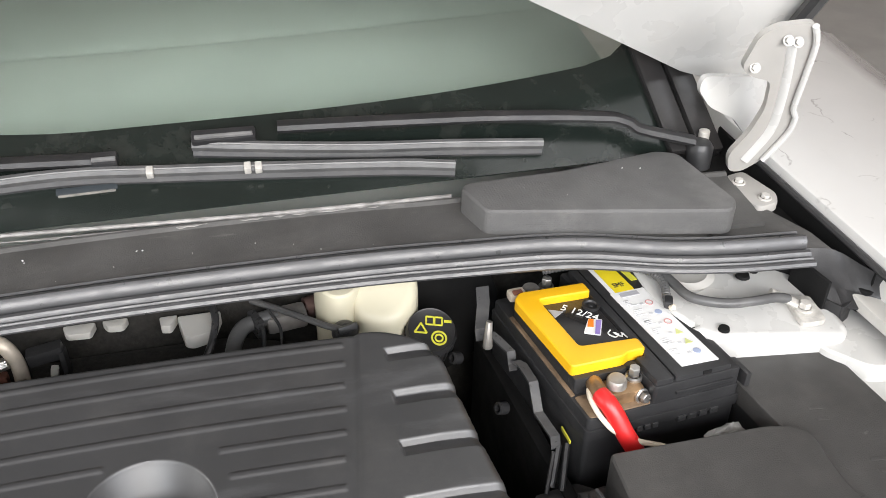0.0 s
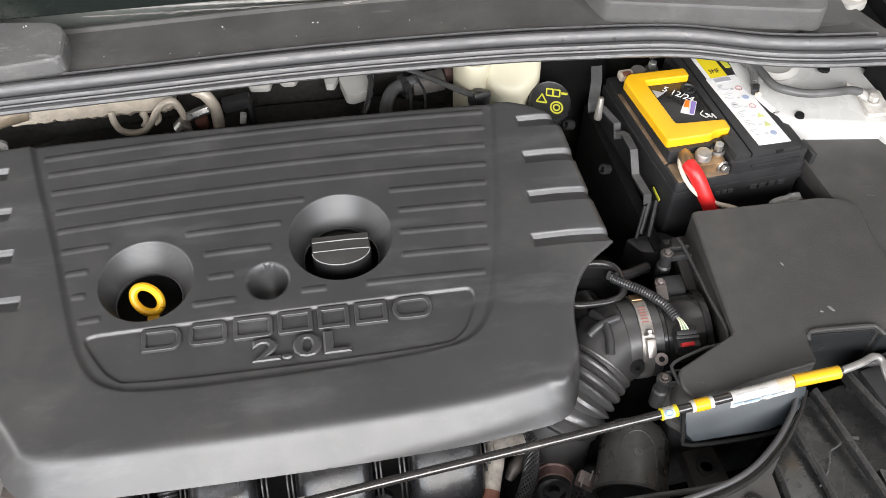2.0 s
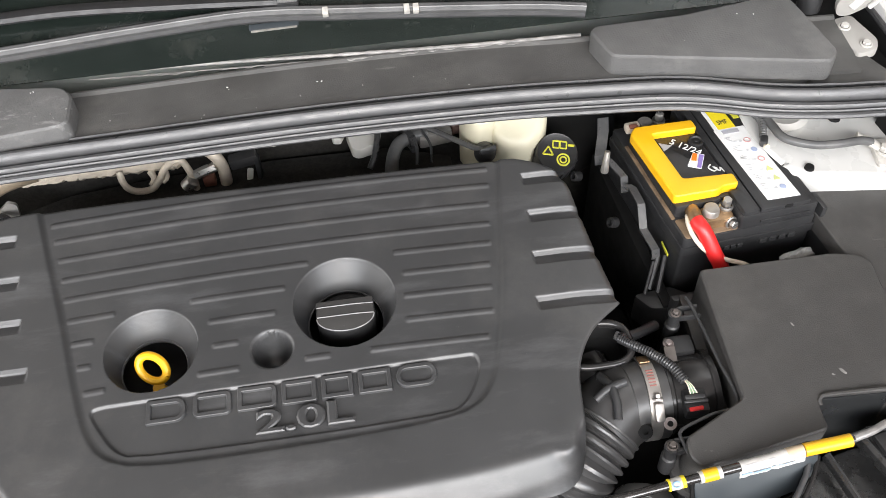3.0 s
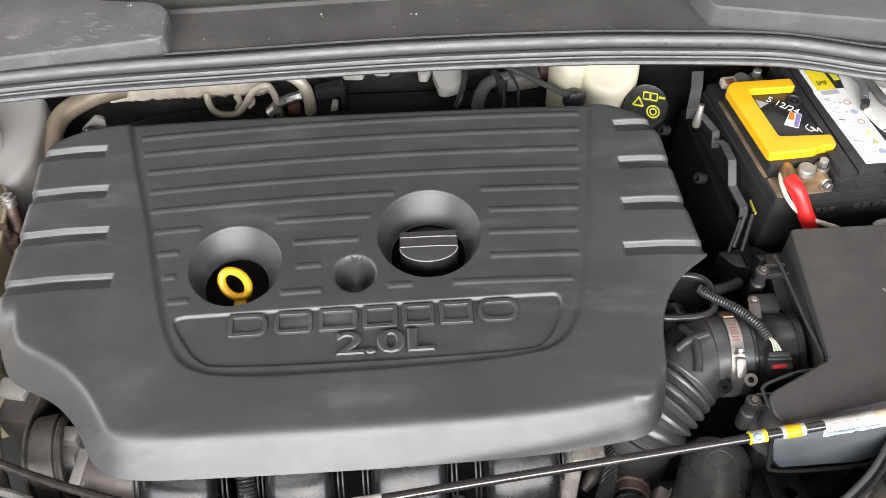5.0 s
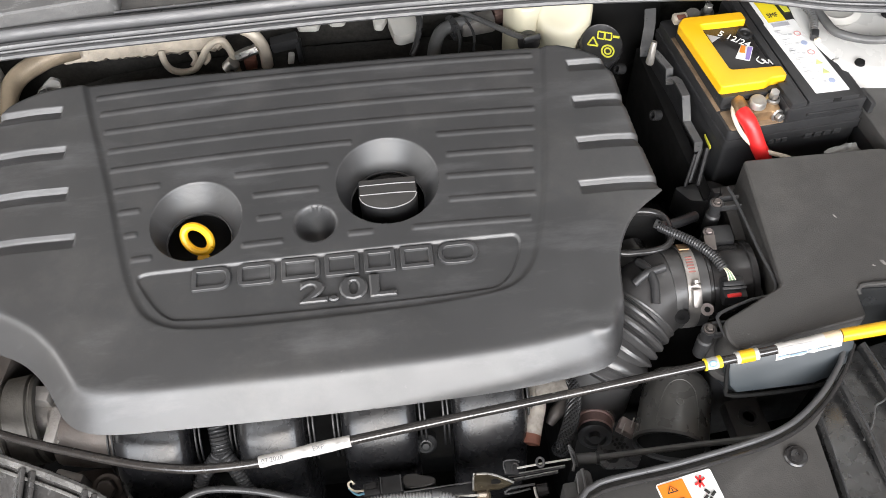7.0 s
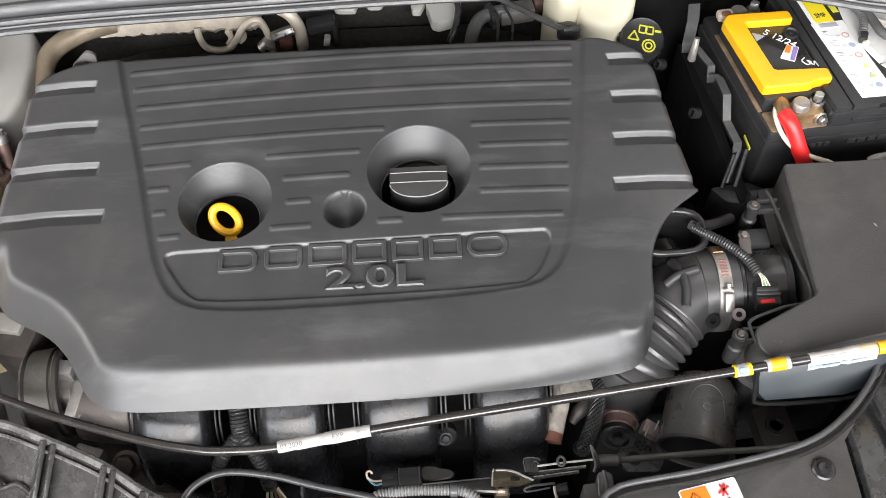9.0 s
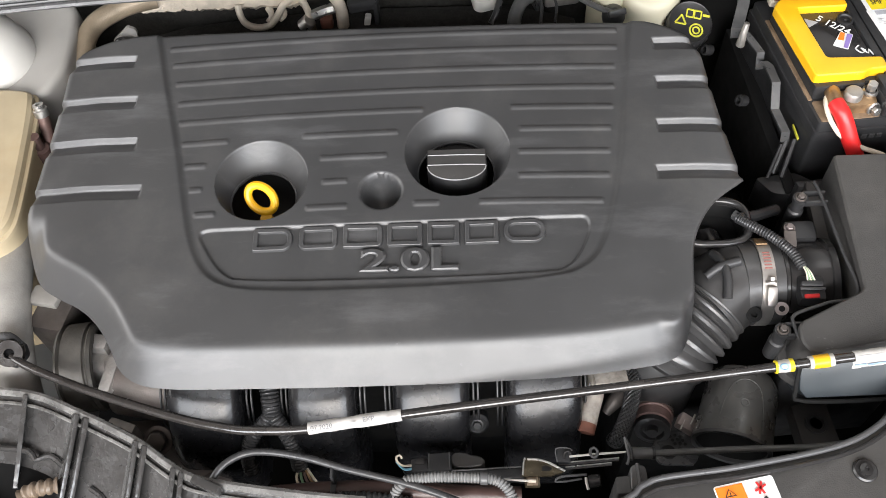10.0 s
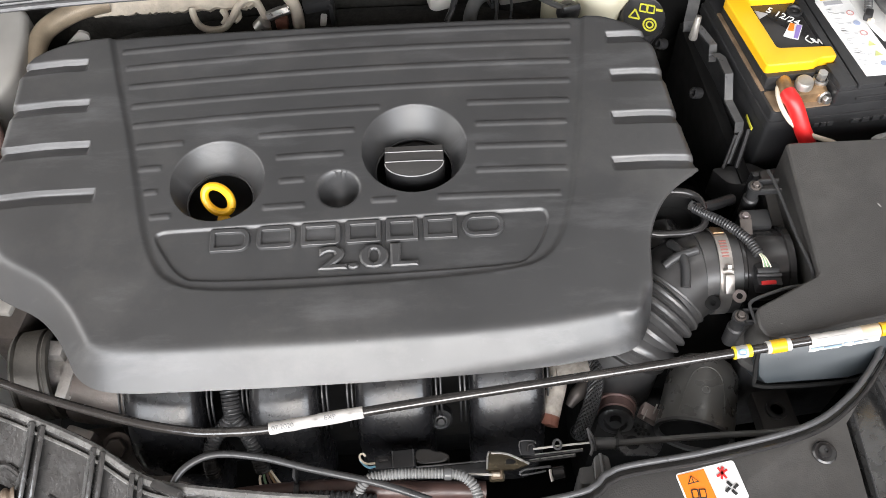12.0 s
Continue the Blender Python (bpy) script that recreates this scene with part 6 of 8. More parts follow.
    # near-black liner paints the shade inside the dish
    b = lathe([(0.0316, 0.8815), (0.0285, 0.8655), (0.012, 0.8615), (0, 0.8615)], (0, 0, 0), sides=48)
    for v in b.verts:
        a = math.atan2(v.co.y, v.co.x)
        k = (abs(math.cos(a)) ** 3 + abs(math.sin(a)) ** 3) ** (-1 / 3)
        v.co = Vector((0.325 + v.co.x * k, 0.2045 + v.co.y * k * 0.74, v.co.z))
    part("dish_inside", b, DARK, t, "dish liner coloured black for shade")
    ring = []
    for i in range(49):
        a = 2 * math.pi * i / 48
        k = (abs(math.cos(a)) ** 3 + abs(math.sin(a)) ** 3) ** (-1 / 3)
        ring.append((0.325 + 0.0360 * k * math.cos(a), 0.2045 + 0.0266 * k * math.sin(a), 0.886))
    part("dish_rim", tube(ring, 0.0042, 12, 0.004), GLOSSY, t)
    part("hose_neck", tube([(0.315, 0.20, 0.845), (0.322, 0.175, 0.848), (0.328, 0.155, 0.85)], 0.030, 16), GLOSSY, t)
    return t


BAND = mat("dull zinc band", (0.43, 0.405, 0.38), 0.38, metal=0.8, var=0.2, scale=50, bump=0.1, dust=0.2, dust_color=(0.30, 0.24, 0.18))
RED_DULL = mat("dull red grooves", (0.30, 0.12, 0.10), 0.5)
intake()
t = thing("sensor_harness", (0.395, 0.13, 0.88), "corrugated black harness with a red-locked connector", "wiring harness")
part("sensor", box((0.406, 0.122, 0.884), (0.024, 0.026, 0.016), 0.003, (0, 0, -3)), PLASTIC, t)
c = part("connector", box((0.405, 0.124, 0.8945), (0.021, 0.005, 0.005), 0.0015, (25, 0, -3)), PLASTIC, t)
part("connector_lip", box((0.405, 0.119, 0.8945), (0.024, 0.003, 0.003), 0.001, (25, 0, -3)), RUBBER, c)
part("lock", box((0.4035, 0.1120, 0.892), (0.0145, 0.0045, 0.004), 0.0015, (25, 0, 2)), RED, c, "red plastic lock")
part("loom", tube([(0.352, 0.208, 0.886), (0.364, 0.192, 0.893), (0.378, 0.177, 0.897), (0.391, 0.158, 0.900), (0.399, 0.140, 0.899)], 0.0052, 14, 0.0012, ribs=0.0030, depth=0.2), LOOM_DARK, t, "black corrugated loom")
for k in range(5):
    part("wire", tube([(0.3985 + 0.0004 * k, 0.141, 0.900), (0.400 + 0.001 * k, 0.134, 0.901), (0.401 + 0.0017 * k, 0.1265, 0.897)], 0.0007, 6), GREEN_WIRE if k % 2 else WIRE_WHITE, t)
part("lead", tube([(0.352, 0.208, 0.886), (0.372, 0.216, 0.878), (0.40, 0.232, 0.865)], 0.006, 10), PLASTIC, t)
part("clip", box((0.352, 0.212, 0.884), (0.010, 0.008, 0.008), 0.002, (0, 0, -35)), LOOM, t)
part("latch", box((0.397, 0.178, 0.890), (0.012, 0.018, 0.003), 0.001, (25, 0, 0)), GRIMY, t, "small grey metal bracket")
part("latch_bolt", bolt((0.398, 0.190, 0.892), 0.0038, 0.005), GRIMY_PLATE, t)
part("latch_block", box((0.410, 0.190, 0.875), (0.030, 0.022, 0.03), 0.004), PLASTIC, t)


# ---- bonnet prop rod ----
def rod():
    t = thing("prop_rod", (0.1, 0.01, 0.87), "black hood prop rod with worn labels, yellow grip and hooked end", "prop rod")
    shaft = [(-0.372, 0.079, 0.872), (-0.345, 0.064, 0.873), (-0.281, 0.037, 0.877), (-0.195, 0.007, 0.882), (-0.145, -0.006, 0.886), (-0.118, -0.0095, 0.888), (-0.068, -0.010, 0.891), (0.013, -0.001, 0.896), (0.11, 0.0075, 0.9025), (0.214, 0.016, 0.909), (0.342, 0.026, 0.919), (0.47, 0.036, 0.930), (0.52, 0.038, 0.934)]
    part("shaft", tube(shaft, 0.0043, 14, 0.008), ROD, t)
    part("hook", tube([(0.515, 0.0375, 0.934), (0.540, 0.043, 0.935), (0.556, 0.049, 0.934), (0.5635, 0.046, 0.931), (0.564, 0.032, 0.927), (0.567, 0.0215, 0.924), (0.577, 0.0185, 0.922), (0.588, 0.0235, 0.921), (0.592, 0.036, 0.921)], 0.0037, 12, 0.003), ROD_GREY, t, "bare grey bent hook")

    def sleeve(name, a, b, r, m, label, ragged=0.0):
        A, B = Vector(a), Vector(b)
        return part(name, tube([A, A.lerp(B, 0.33), A.lerp(B, 0.66), B], lambda u: r * (1 + ragged * noise.noise(Vector((u * 9, r * 100, 0)))), 12, 0.004), m, t, label)

    lab = sleeve("paper_label", (-0.070, -0.010, 0.891), (0.014, -0.001, 0.896), 0.0056, WORN_LABEL, "worn white paper label", 0.12)
    part("date_print", lettering("07.2020", 0.0062, 0.00005, pose(-0.0665, -0.0150, 0.8978, 30, -3, 6)), DARK_PRINT, lab, "faint printed date 07.2020")
    part("print", lettering("EXP", 0.0062, 0.00005, pose(-0.020, -0.0090, 0.9008, 30, -3, 6)), DARK_PRINT, lab, "faint printed EXP")
    for x, w in ((-0.030, 0.004), (0.001, 0.004), (0.008, 0.002)):
        k = (x + 0.07) / 0.084
        part("text_bar", box((x + w / 2, -0.0100 + 0.009 * k - 0.0036, 0.8982 + 0.005 * k), (w, 0.0009, 0.0012), 0.0001, (25, 0, 6)), GREY_PRINT, lab)
    sleeve("blue_tape", (0.3445, 0.0262, 0.9192), (0.3570, 0.0272, 0.9202), 0.0057, WORN_LABEL, "pale tape with a blue mark", 0.08)
    sleeve("tape_end", (0.3565, 0.0272, 0.9202), (0.3600, 0.0275, 0.9205), 0.0059, YELLOW_LABEL, "yellow tape end")
    part("tape_mark", tube([(0.3508 + 0.0034 * math.cos(a), 0.0236 + 0.0022 * math.sin(a), 0.9245 + 0.0014 * math.sin(a)) for a in [2 * math.pi * i / 14 for i in range(15)]], 0.0008, 6, 0.001), TAPE_BLUE, t, "blue printed ring")
    sleeve("tape_end", (0.3440, 0.0262, 0.9192), (0.3460, 0.0263, 0.9193), 0.0059, YELLOW_LABEL, "yellow tape end")
    sleeve("white_tape", (0.3735, 0.0285, 0.9215), (0.3945, 0.0301, 0.9232), 0.0058, WORN_LABEL, "white tape ends")
    sleeve("yellow_tape", (0.3770, 0.0288, 0.9218), (0.3905, 0.0298, 0.9229), 0.0061, YELLOW, "yellow tape")
    sleeve("tag", (0.412, 0.0315, 0.9246), (0.472, 0.0362, 0.930), 0.0055, WORN_LABEL, "torn white paper tag", 0.12)
    b = bmesh.new()
    rows = []
    for i in range(13):
        u = i / 12
        p = Vector((0.410 + 0.062 * u, 0.0265 + 0.005 * u, 0.925 + 0.0055 * u))
        w = 0.0034 + 0.002 * noise.noise(Vector((u * 9, 0, 3)))
        rows.append([b.verts.new(p + Vector((0, -w * k, -0.006 * k * k + dz))) for k in (0, 0.5, 1) for dz in (0, 0.0006)])
    for a, c in zip(rows, rows[1:]):
        for j0, j1 in ((0, 2), (2, 4), (4, 5), (5, 3), (3, 1), (1, 0)):
            b.faces.new((a[j0], a[j1], c[j1], c[j0]))
    b.faces.new([rows[0][j] for j in (0, 2, 4, 5, 3, 1)])
    b.faces.new([rows[-1][j] for j in (1, 3, 5, 4, 2, 0)])
    flap = part("tag_flap", b, WORN_LABEL, t, "torn paper tag edge with faded blue streaks")
    for x, w, d in ((0.4115, 0.010, 0.0028), (0.4225, 0.016, 0.0034), (0.4400, 0.008, 0.0026), (0.4490, 0.013, 0.0032)):
        k = (x + w / 2 - 0.410) / 0.062
        part("blue_streak", box((x + w / 2, 0.0265 + 0.005 * k - d, 0.9234 + 0.0055 * k), (w, 0.0016, 0.0012), 0.0003, (40, -5, 5)), TAG_BLUE, flap, "faded blue streak")
    for x, w in ((0.4150, 0.012), (0.4290, 0.006), (0.4370, 0.014)):
        k = (x + w / 2 - 0.412) / 0.060
        part("text_bar", box((x + w / 2, 0.0315 + 0.0047 * k - 0.0022, 0.9246 + 0.0054 * k + 0.0050), (w, 0.0008, 0.0006), 0.0001, (25, -5, 5)), GREY_PRINT, flap)
    sleeve("tan_patch", (0.456, 0.035, 0.9286), (0.472, 0.0362, 0.930), 0.0060, TAN, "tan stained patch")
    sleeve("grip", (0.473, 0.0363, 0.930), (0.517, 0.0378, 0.9338), 0.0063, YELLOW, "yellow plastic grip")
    eye = part("pivot", lathe([(0.005, -0.006), (0.013, -0.006), (0.014, 0), (0.013, 0.006), (0.005, 0.006), (0.005, -0.006)], (-0.373, 0.082, 0.874), (0.2, -0.5, 0.8), 20), ROD, t, "dark steel pivot eye")
    return t


ROD_GREY = mat("bare grey rod", (0.30, 0.29, 0.28), 0.38, metal=0.5, var=0.2, scale=60)
TAPE_BLUE = mat("blue tape print", (0.25, 0.42, 0.62), 0.5, var=0.3, scale=200)
TAG_BLUE = mat("faded blue print on paper", (0.22, 0.33, 0.46), 0.55, var=0.3, scale=110, dust=1.0, dust_color=(0.62, 0.62, 0.60))
TAN = mat("tan stained paper", (0.55, 0.44, 0.30), 0.55, var=0.15, scale=80)
rod()

RUST_ORANGE = mat("orange rust stain", (0.15, 0.058, 0.038), 0.6, var=0.3, scale=80, dust=0.3, dust_color=(0.5, 0.42, 0.32))
OLIVE = mat("olive plated steel", (0.07, 0.058, 0.038), 0.22, metal=0.6, var=0.25, scale=60)


# ---- the front: sight shield, shrouds, ducts and wiring ----
def shield():
    t = thing("radiator_shield", (0.40, -0.10, 0.84), "black plastic radiator shield with a rubber edge and warning sticker", "radiator shield")
    edge = [(0.150, -0.088), (0.206, -0.078), (0.232, -0.061), (0.313, -0.050), (0.402, -0.032), (0.450, -0.005), (0.485, 0.030), (0.503, 0.056)]
    sm = [(p.x, p.y) for p in smooth_path([(x, y, 0) for x, y in edge], 0.01)]
    part("panel", prism(sm + [(0.497, 0.048), (0.462, -0.006), (0.441, -0.030), (0.4405, -0.075), (0.436, -0.20), (0.15, -0.20)], 0.860, 0.882, 0.003), GREY_PLASTIC, t)
    part("edge_strip", tube([(x, y, 0.884) for x, y in edge] + [(0.545, 0.062, 0.888), (0.60, 0.072, 0.892)], 0.0028, 12, 0.008), SEAL, t, "rubber edge strip")
    part("edge_bead", tube([(x + 0.002, y - 0.008, 0.884) for x, y in edge], 0.0022, 8, 0.008), GLOSSY, t)
    s = part("sticker", plate(rounded([(0.282, -0.068), (0.334, -0.058), (0.341, -0.092), (0.289, -0.102)], 0.003), pose(0, 0, 0.8822)), LABEL_WHITE, t, "orange and white warning sticker")
    part("orange_half", plate([(0.2835, -0.0695), (0.307, -0.065), (0.314, -0.0955), (0.2905, -0.1005)], pose(0, 0, 0.8829)), ORANGE, s)
    b = plate([(0.291, -0.078), (0.301, -0.076), (0.2945, -0.0705)], pose(0, 0, 0.8836))
    part("warning_sign", b, BLACK_PRINT, s)
    part("warning_sign", plate([(0.2922, -0.0769), (0.2994, -0.0755), (0.2947, -0.0716)], pose(0, 0, 0.8842)), ORANGE, s)
    part("warning_sign", box((0.2955, -0.0748, 0.8847), (0.0008, 0.0032, 0.0006), 0.0001, (0, 0, 12)), BLACK_PRINT, s)
    for k in range(2):
        part("book_sign", plate(rounded(rect(0.2925 + 0.0065 * k, -0.0905, 0.2985 + 0.0065 * k, -0.0825), 0.001), pose(0, 0, 0.8836)), BLACK_PRINT, s)
        part("book_sign", plate(rounded(rect(0.2935 + 0.0065 * k, -0.0895, 0.2975 + 0.0065 * k, -0.0835), 0.001), pose(0, 0, 0.8842)), ORANGE, s)
    for a in (0, 90, 45):
        part("cross_sign", box((0.322, -0.0695, 0.8838), (0.0115, 0.0019, 0.0006), 0.0001, (0, 0, a + 30)), RED_PRINT, s)
    for a in range(4):
        q = math.radians(90 * a + 20)
        part("fan_blade", box((0.3275 + 0.004 * math.cos(q), -0.083 + 0.004 * math.sin(q), 0.8838), (0.0052, 0.0026, 0.0006), 0.0001, (0, 0, 90 * a + 40)), BLACK_PRINT, s)
    pin = part("push_pin", lathe([(0.0105, 0.881), (0.0105, 0.8835), (0.009, 0.885), (0.006, 0.8845), (0.0055, 0.887), (0.002, 0.8875), (0.0016, 0.886), (0, 0.886)], (0.414, -0.056, 0), sides=28), GLOSSY, t, "black push pin")
    return t


shield()


DULL_WALL = mat("dull black moulded wall", (0.014, 0.014, 0.014), 0.5, var=0.15, scale=20, spec=0.35)
LAMP_PLASTIC = mat("worn headlamp plastic", (0.022, 0.022, 0.022), 0.26, var=0.3, scale=25, bump=0.12, bscale=200, dust=0.14, dust_color=(0.14, 0.138, 0.135), spec=0.9)


def lamp_surround():
    t = thing("headlamp_housing", (0.58, 0.0, 0.70), "black ribbed plastic headlamp housing", "headlamp housing")
    b = prism(rounded([(0.508, 0.055), (0.56, 0.066), (0.61, 0.072), (0.655, 0.115), (0.70, 0.145), (0.75, 0.14), (0.75, -0.20), (0.43, -0.20), (0.43, -0.03), (0.475, 0.02)], 0.008), 0.76, 0.852, 0.004)
    part("floor_panel", b, LAMP_PLASTIC, t)
    # long raised ribs running forwards over the panel
    for line, hgt in (([(0.488, 0.023, 0.864), (0.497, -0.034, 0.860), (0.505, -0.10, 0.852)], 0.010), ([(0.520, 0.054, 0.868), (0.543, -0.048, 0.864), (0.552, -0.10, 0.858)], 0.014), ([(0.556, 0.068, 0.872), (0.572, 0.023, 0.872), (0.592, -0.026, 0.870), (0.598, -0.10, 0.864)], 0.018), ([(0.4525, -0.018, 0.866), (0.4535, -0.10, 0.860)], 0.016)):
        part("rib", tube(line, 0.0042, 8, 0.01, squash=hgt / 0.0042 * 0.5), LAMP_PLASTIC, t)
        part("rib_edge", tube([(x + 0.001, y, z + hgt * 0.48) for x, y, z in line], 0.0012, 6, 0.01), RUBBER, t)
    part("torn_edge", tube([(0.532, 0.003, 0.860), (0.524, -0.003, 0.861), (0.515, -0.007, 0.860), (0.509, -0.018, 0.861), (0.502, -0.029, 0.860), (0.492, -0.039, 0.858)], lambda u: 0.0009 + 0.0008 * noise.noise(Vector((u * 30, 0, 0))), 6, 0.002), LOOM, t)
    part("raised_pad", prism(rounded([(0.552, -0.030), (0.588, -0.035), (0.590, -0.10), (0.556, -0.10)], 0.004), 0.84, 0.862, 0.003), LAMP_PLASTIC, t)
    part("glint_clip", box((0.548, 0.006, 0.8535), (0.008, 0.003, 0.002), 0.0006, (0, 0, -10)), LOOM, t)
    part("bulb_clip", box((0.600, 0.007, 0.883), (0.016, 0.002, 0.002), 0.0006, (0, 0, -8)), STEEL, t)
    rim = [(0.560, 0.064, 0.893), (0.592, 0.062, 0.898), (0.610, 0.060, 0.903), (0.629, 0.074, 0.905), (0.649, 0.106, 0.905), (0.665, 0.130, 0.905), (0.683, 0.143, 0.905), (0.709, 0.149, 0.905), (0.762, 0.151, 0.905)]
    lean = [(x + 0.012 + 0.030 * max(0, min(1, (x - 0.60) / 0.08)), y - 0.022 - 0.030 * max(0, min(1, (x - 0.60) / 0.08)), 0.80) for x, y, z in rim]
    A, B = smooth_path(rim, 0.008), smooth_path(lean, 0.008)
    n = 40
    b = bmesh.new()
    rows = []
    for i in range(n + 1):
        p, q = A[i * (len(A) - 1) // n], B[i * (len(B) - 1) // n]
        rows.append([b.verts.new(v) for v in (p, p.lerp(q, 0.2) + Vector((0.003, -0.003, 0)), p.lerp(q, 0.6), q, q + Vector((-0.004, 0.004, 0)), p.lerp(q, 0.4) + Vector((-0.004, 0.004, 0)), p + Vector((-0.003, 0.003, 0)))])
    for p, q in zip(rows, rows[1:]):
        for k in range(7):
            b.faces.new((p[k], p[(k + 1) % 7], q[(k + 1) % 7], q[k]))
    b.faces.new(rows[0][::-1])
    b.faces.new(rows[-1])
    part("rear_wall", b, DULL_WALL, t)
    part("wall_edge", tube(rim, 0.0030, 10, 0.006), RUBBER, t)
    part("top_bracket", box((0.596, 0.045, 0.888), (0.06, 0.04, 0.006), 0.002, (0, 0, 12)), PLASTIC, t)
    part("side_panel", prism(chaikin([(0.66, 0.06), (0.70, 0.09), (0.765, 0.12), (0.79, 0.0), (0.77, -0.15), (0.69, -0.06), (0.665, 0.0)], 2), 0.80, 0.912, 0.02, 4), DULL_WALL, t)
    c = part("bulb_cap", lathe([(0.0, 0.030), (0.036, 0.030), (0.0365, 0.0), (0.0395, 0.0), (0.040, 0.006), (0.040, 0.026), (0.044, 0.028), (0.044, 0.036), (0.040, 0.040), (0.034, 0.046), (0, 0.048)], (0.594, -0.026, 0.838), (0.95, -0.28, 0.12), 40), DULL_WALL, t, "round black bulb cap")
    # near-black liner paints the shade inside the cap
    part("cap_inside", lathe([(0.0358, 0.002), (0.0352, 0.028), (0, 0.0285)], (0.594, -0.026, 0.838), (0.95, -0.28, 0.12), 40), DARK, c, "liner coloured black for the shaded inside")
    part("cap_ring", lathe([(0.0445, 0.03), (0.0455, 0.031), (0.0455, 0.036), (0.0445, 0.037)], (0.594, -0.026, 0.838), (0.95, -0.28, 0.12), 40), RUBBER, c)
    part("clip_wire", tube([(0.572, 0.012, 0.893), (0.585, 0.014, 0.896), (0.592, 0.010, 0.896), (0.604, 0.018, 0.896)], 0.0016, 6), STEEL, t)
    part("lens_edge", tube([(0.70, 0.02, 0.895), (0.69, -0.02, 0.895), (0.688, -0.06, 0.89), (0.70, -0.12, 0.88)], 0.008, 10, 0.01), LENS, t, "clear headlamp lens edge")
    return t


lamp_surround()


def left_shroud():
    t = thing("fan_shroud", (-0.28, -0.06, 0.78), "black ribbed plastic shroud below the prop rod", "shroud")
    edge = [(-0.42, 0.050, 0.862), (-0.349, 0.043, 0.862), (-0.300, 0.024, 0.862), (-0.240, -0.005, 0.862), (-0.196, -0.034, 0.862), (-0.165, -0.047, 0.862), (-0.08, -0.060, 0.860), (-0.02, -0.066, 0.858)]
    low = [(x - 0.012, y - 0.080, z - 0.040) for x, y, z in edge]
    A, B = smooth_path(edge, 0.01), smooth_path(low, 0.01)
    n = min(len(A), len(B))
    b = bmesh.new()
    ra = [b.verts.new(A[i * (len(A) - 1) // (n - 1)]) for i in range(n)]
    rb = [b.verts.new(B[i * (len(B) - 1) // (n - 1)]) for i in range(n)]
    rc = [b.verts.new(v.co + Vector((0, 0, -0.012))) for v in rb]
    rd = [b.verts.new(v.co + Vector((0, 0.006, -0.012))) for v in ra]
    rows = (ra, rb, rc, rd)
    for i in range(n - 1):
        for k in range(4):
            p, q = rows[k], rows[(k + 1) % 4]
            b.faces.new((p[i], p[i + 1], q[i + 1], q[i]))
    b.faces.new([r[0] for r in rows])
    b.faces.new([r[-1] for r in rows][::-1])
    part("panel", b, SHROUD, t)
    part("edge", tube(edge, 0.0042, 8, 0.008), SHROUD_EDGE, t)
    part("inner_line", tube([(x - 0.001, y - 0.010, z - 0.002) for x, y, z in edge], 0.0018, 6, 0.008), SHROUD_EDGE, t)
    for (x, y, z), dx in (((-0.352, 0.043, 0.862), -0.004), ((-0.300, 0.022, 0.862), -0.012), ((-0.290, 0.018, 0.862), -0.012), ((-0.238, -0.006, 0.862), -0.010), ((-0.229, -0.011, 0.862), -0.010), ((-0.198, -0.033, 0.862), -0.006), ((-0.190, -0.037, 0.862), -0.006)):
        a, c = Vector((x, y, z)), Vector((x + dx - 0.002, y - 0.080, z - 0.036))
        d = c - a
        bx = box((0, 0, 0), (0.0045, d.length, 0.016), 0.0012)
        bmesh.ops.transform(bx, verts=bx.verts, matrix=Matrix.Translation((a + c) / 2 + Vector((0, 0, 0.001))) @ Vector((0, 1, 0)).rotation_difference(d).to_matrix().to_4x4())
        part("rib", bx, SHROUD, t)
    part("edge_clip", box((-0.163, -0.052, 0.864), (0.03, 0.008, 0.014), 0.002, (0, 0, -25)), SHROUD, t)
    part("torn_lip", tube([(-0.42, 0.002, 0.845), (-0.375, -0.004, 0.845), (-0.345, -0.008, 0.845), (-0.338, -0.016, 0.843), (-0.325, -0.012, 0.842), (-0.31, -0.022, 0.84), (-0.298, -0.032, 0.838)], 0.003, 8, 0.004), SHROUD, t)
    part("torn_lip", tube([(-0.282, -0.042, 0.836), (-0.270, -0.05, 0.834), (-0.262, -0.060, 0.832), (-0.245, -0.058, 0.832)], 0.003, 8, 0.004), SHROUD, t)
    # flat near-black slab paints the shade of the well below the torn lip
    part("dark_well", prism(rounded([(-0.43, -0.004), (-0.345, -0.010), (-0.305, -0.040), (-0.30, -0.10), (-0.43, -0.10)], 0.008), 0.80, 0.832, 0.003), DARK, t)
    part("fir_tree_clip", tube([(-0.345, -0.05, 0.838), (-0.335, -0.045, 0.841), (-0.320, -0.042, 0.842), (-0.312, -0.040, 0.840)], 0.008, 12, 0.002, ribs=0.007, depth=0.3), TAN_DARK, t, "brown ribbed plug")
    part("fir_tree_clip", tube([(-0.385, -0.055, 0.838), (-0.372, -0.06, 0.840), (-0.355, -0.072, 0.842)], 0.010, 12, 0.002, ribs=0.008, depth=0.3), TAN_DARK, t, "brown ribbed plug")
    return t


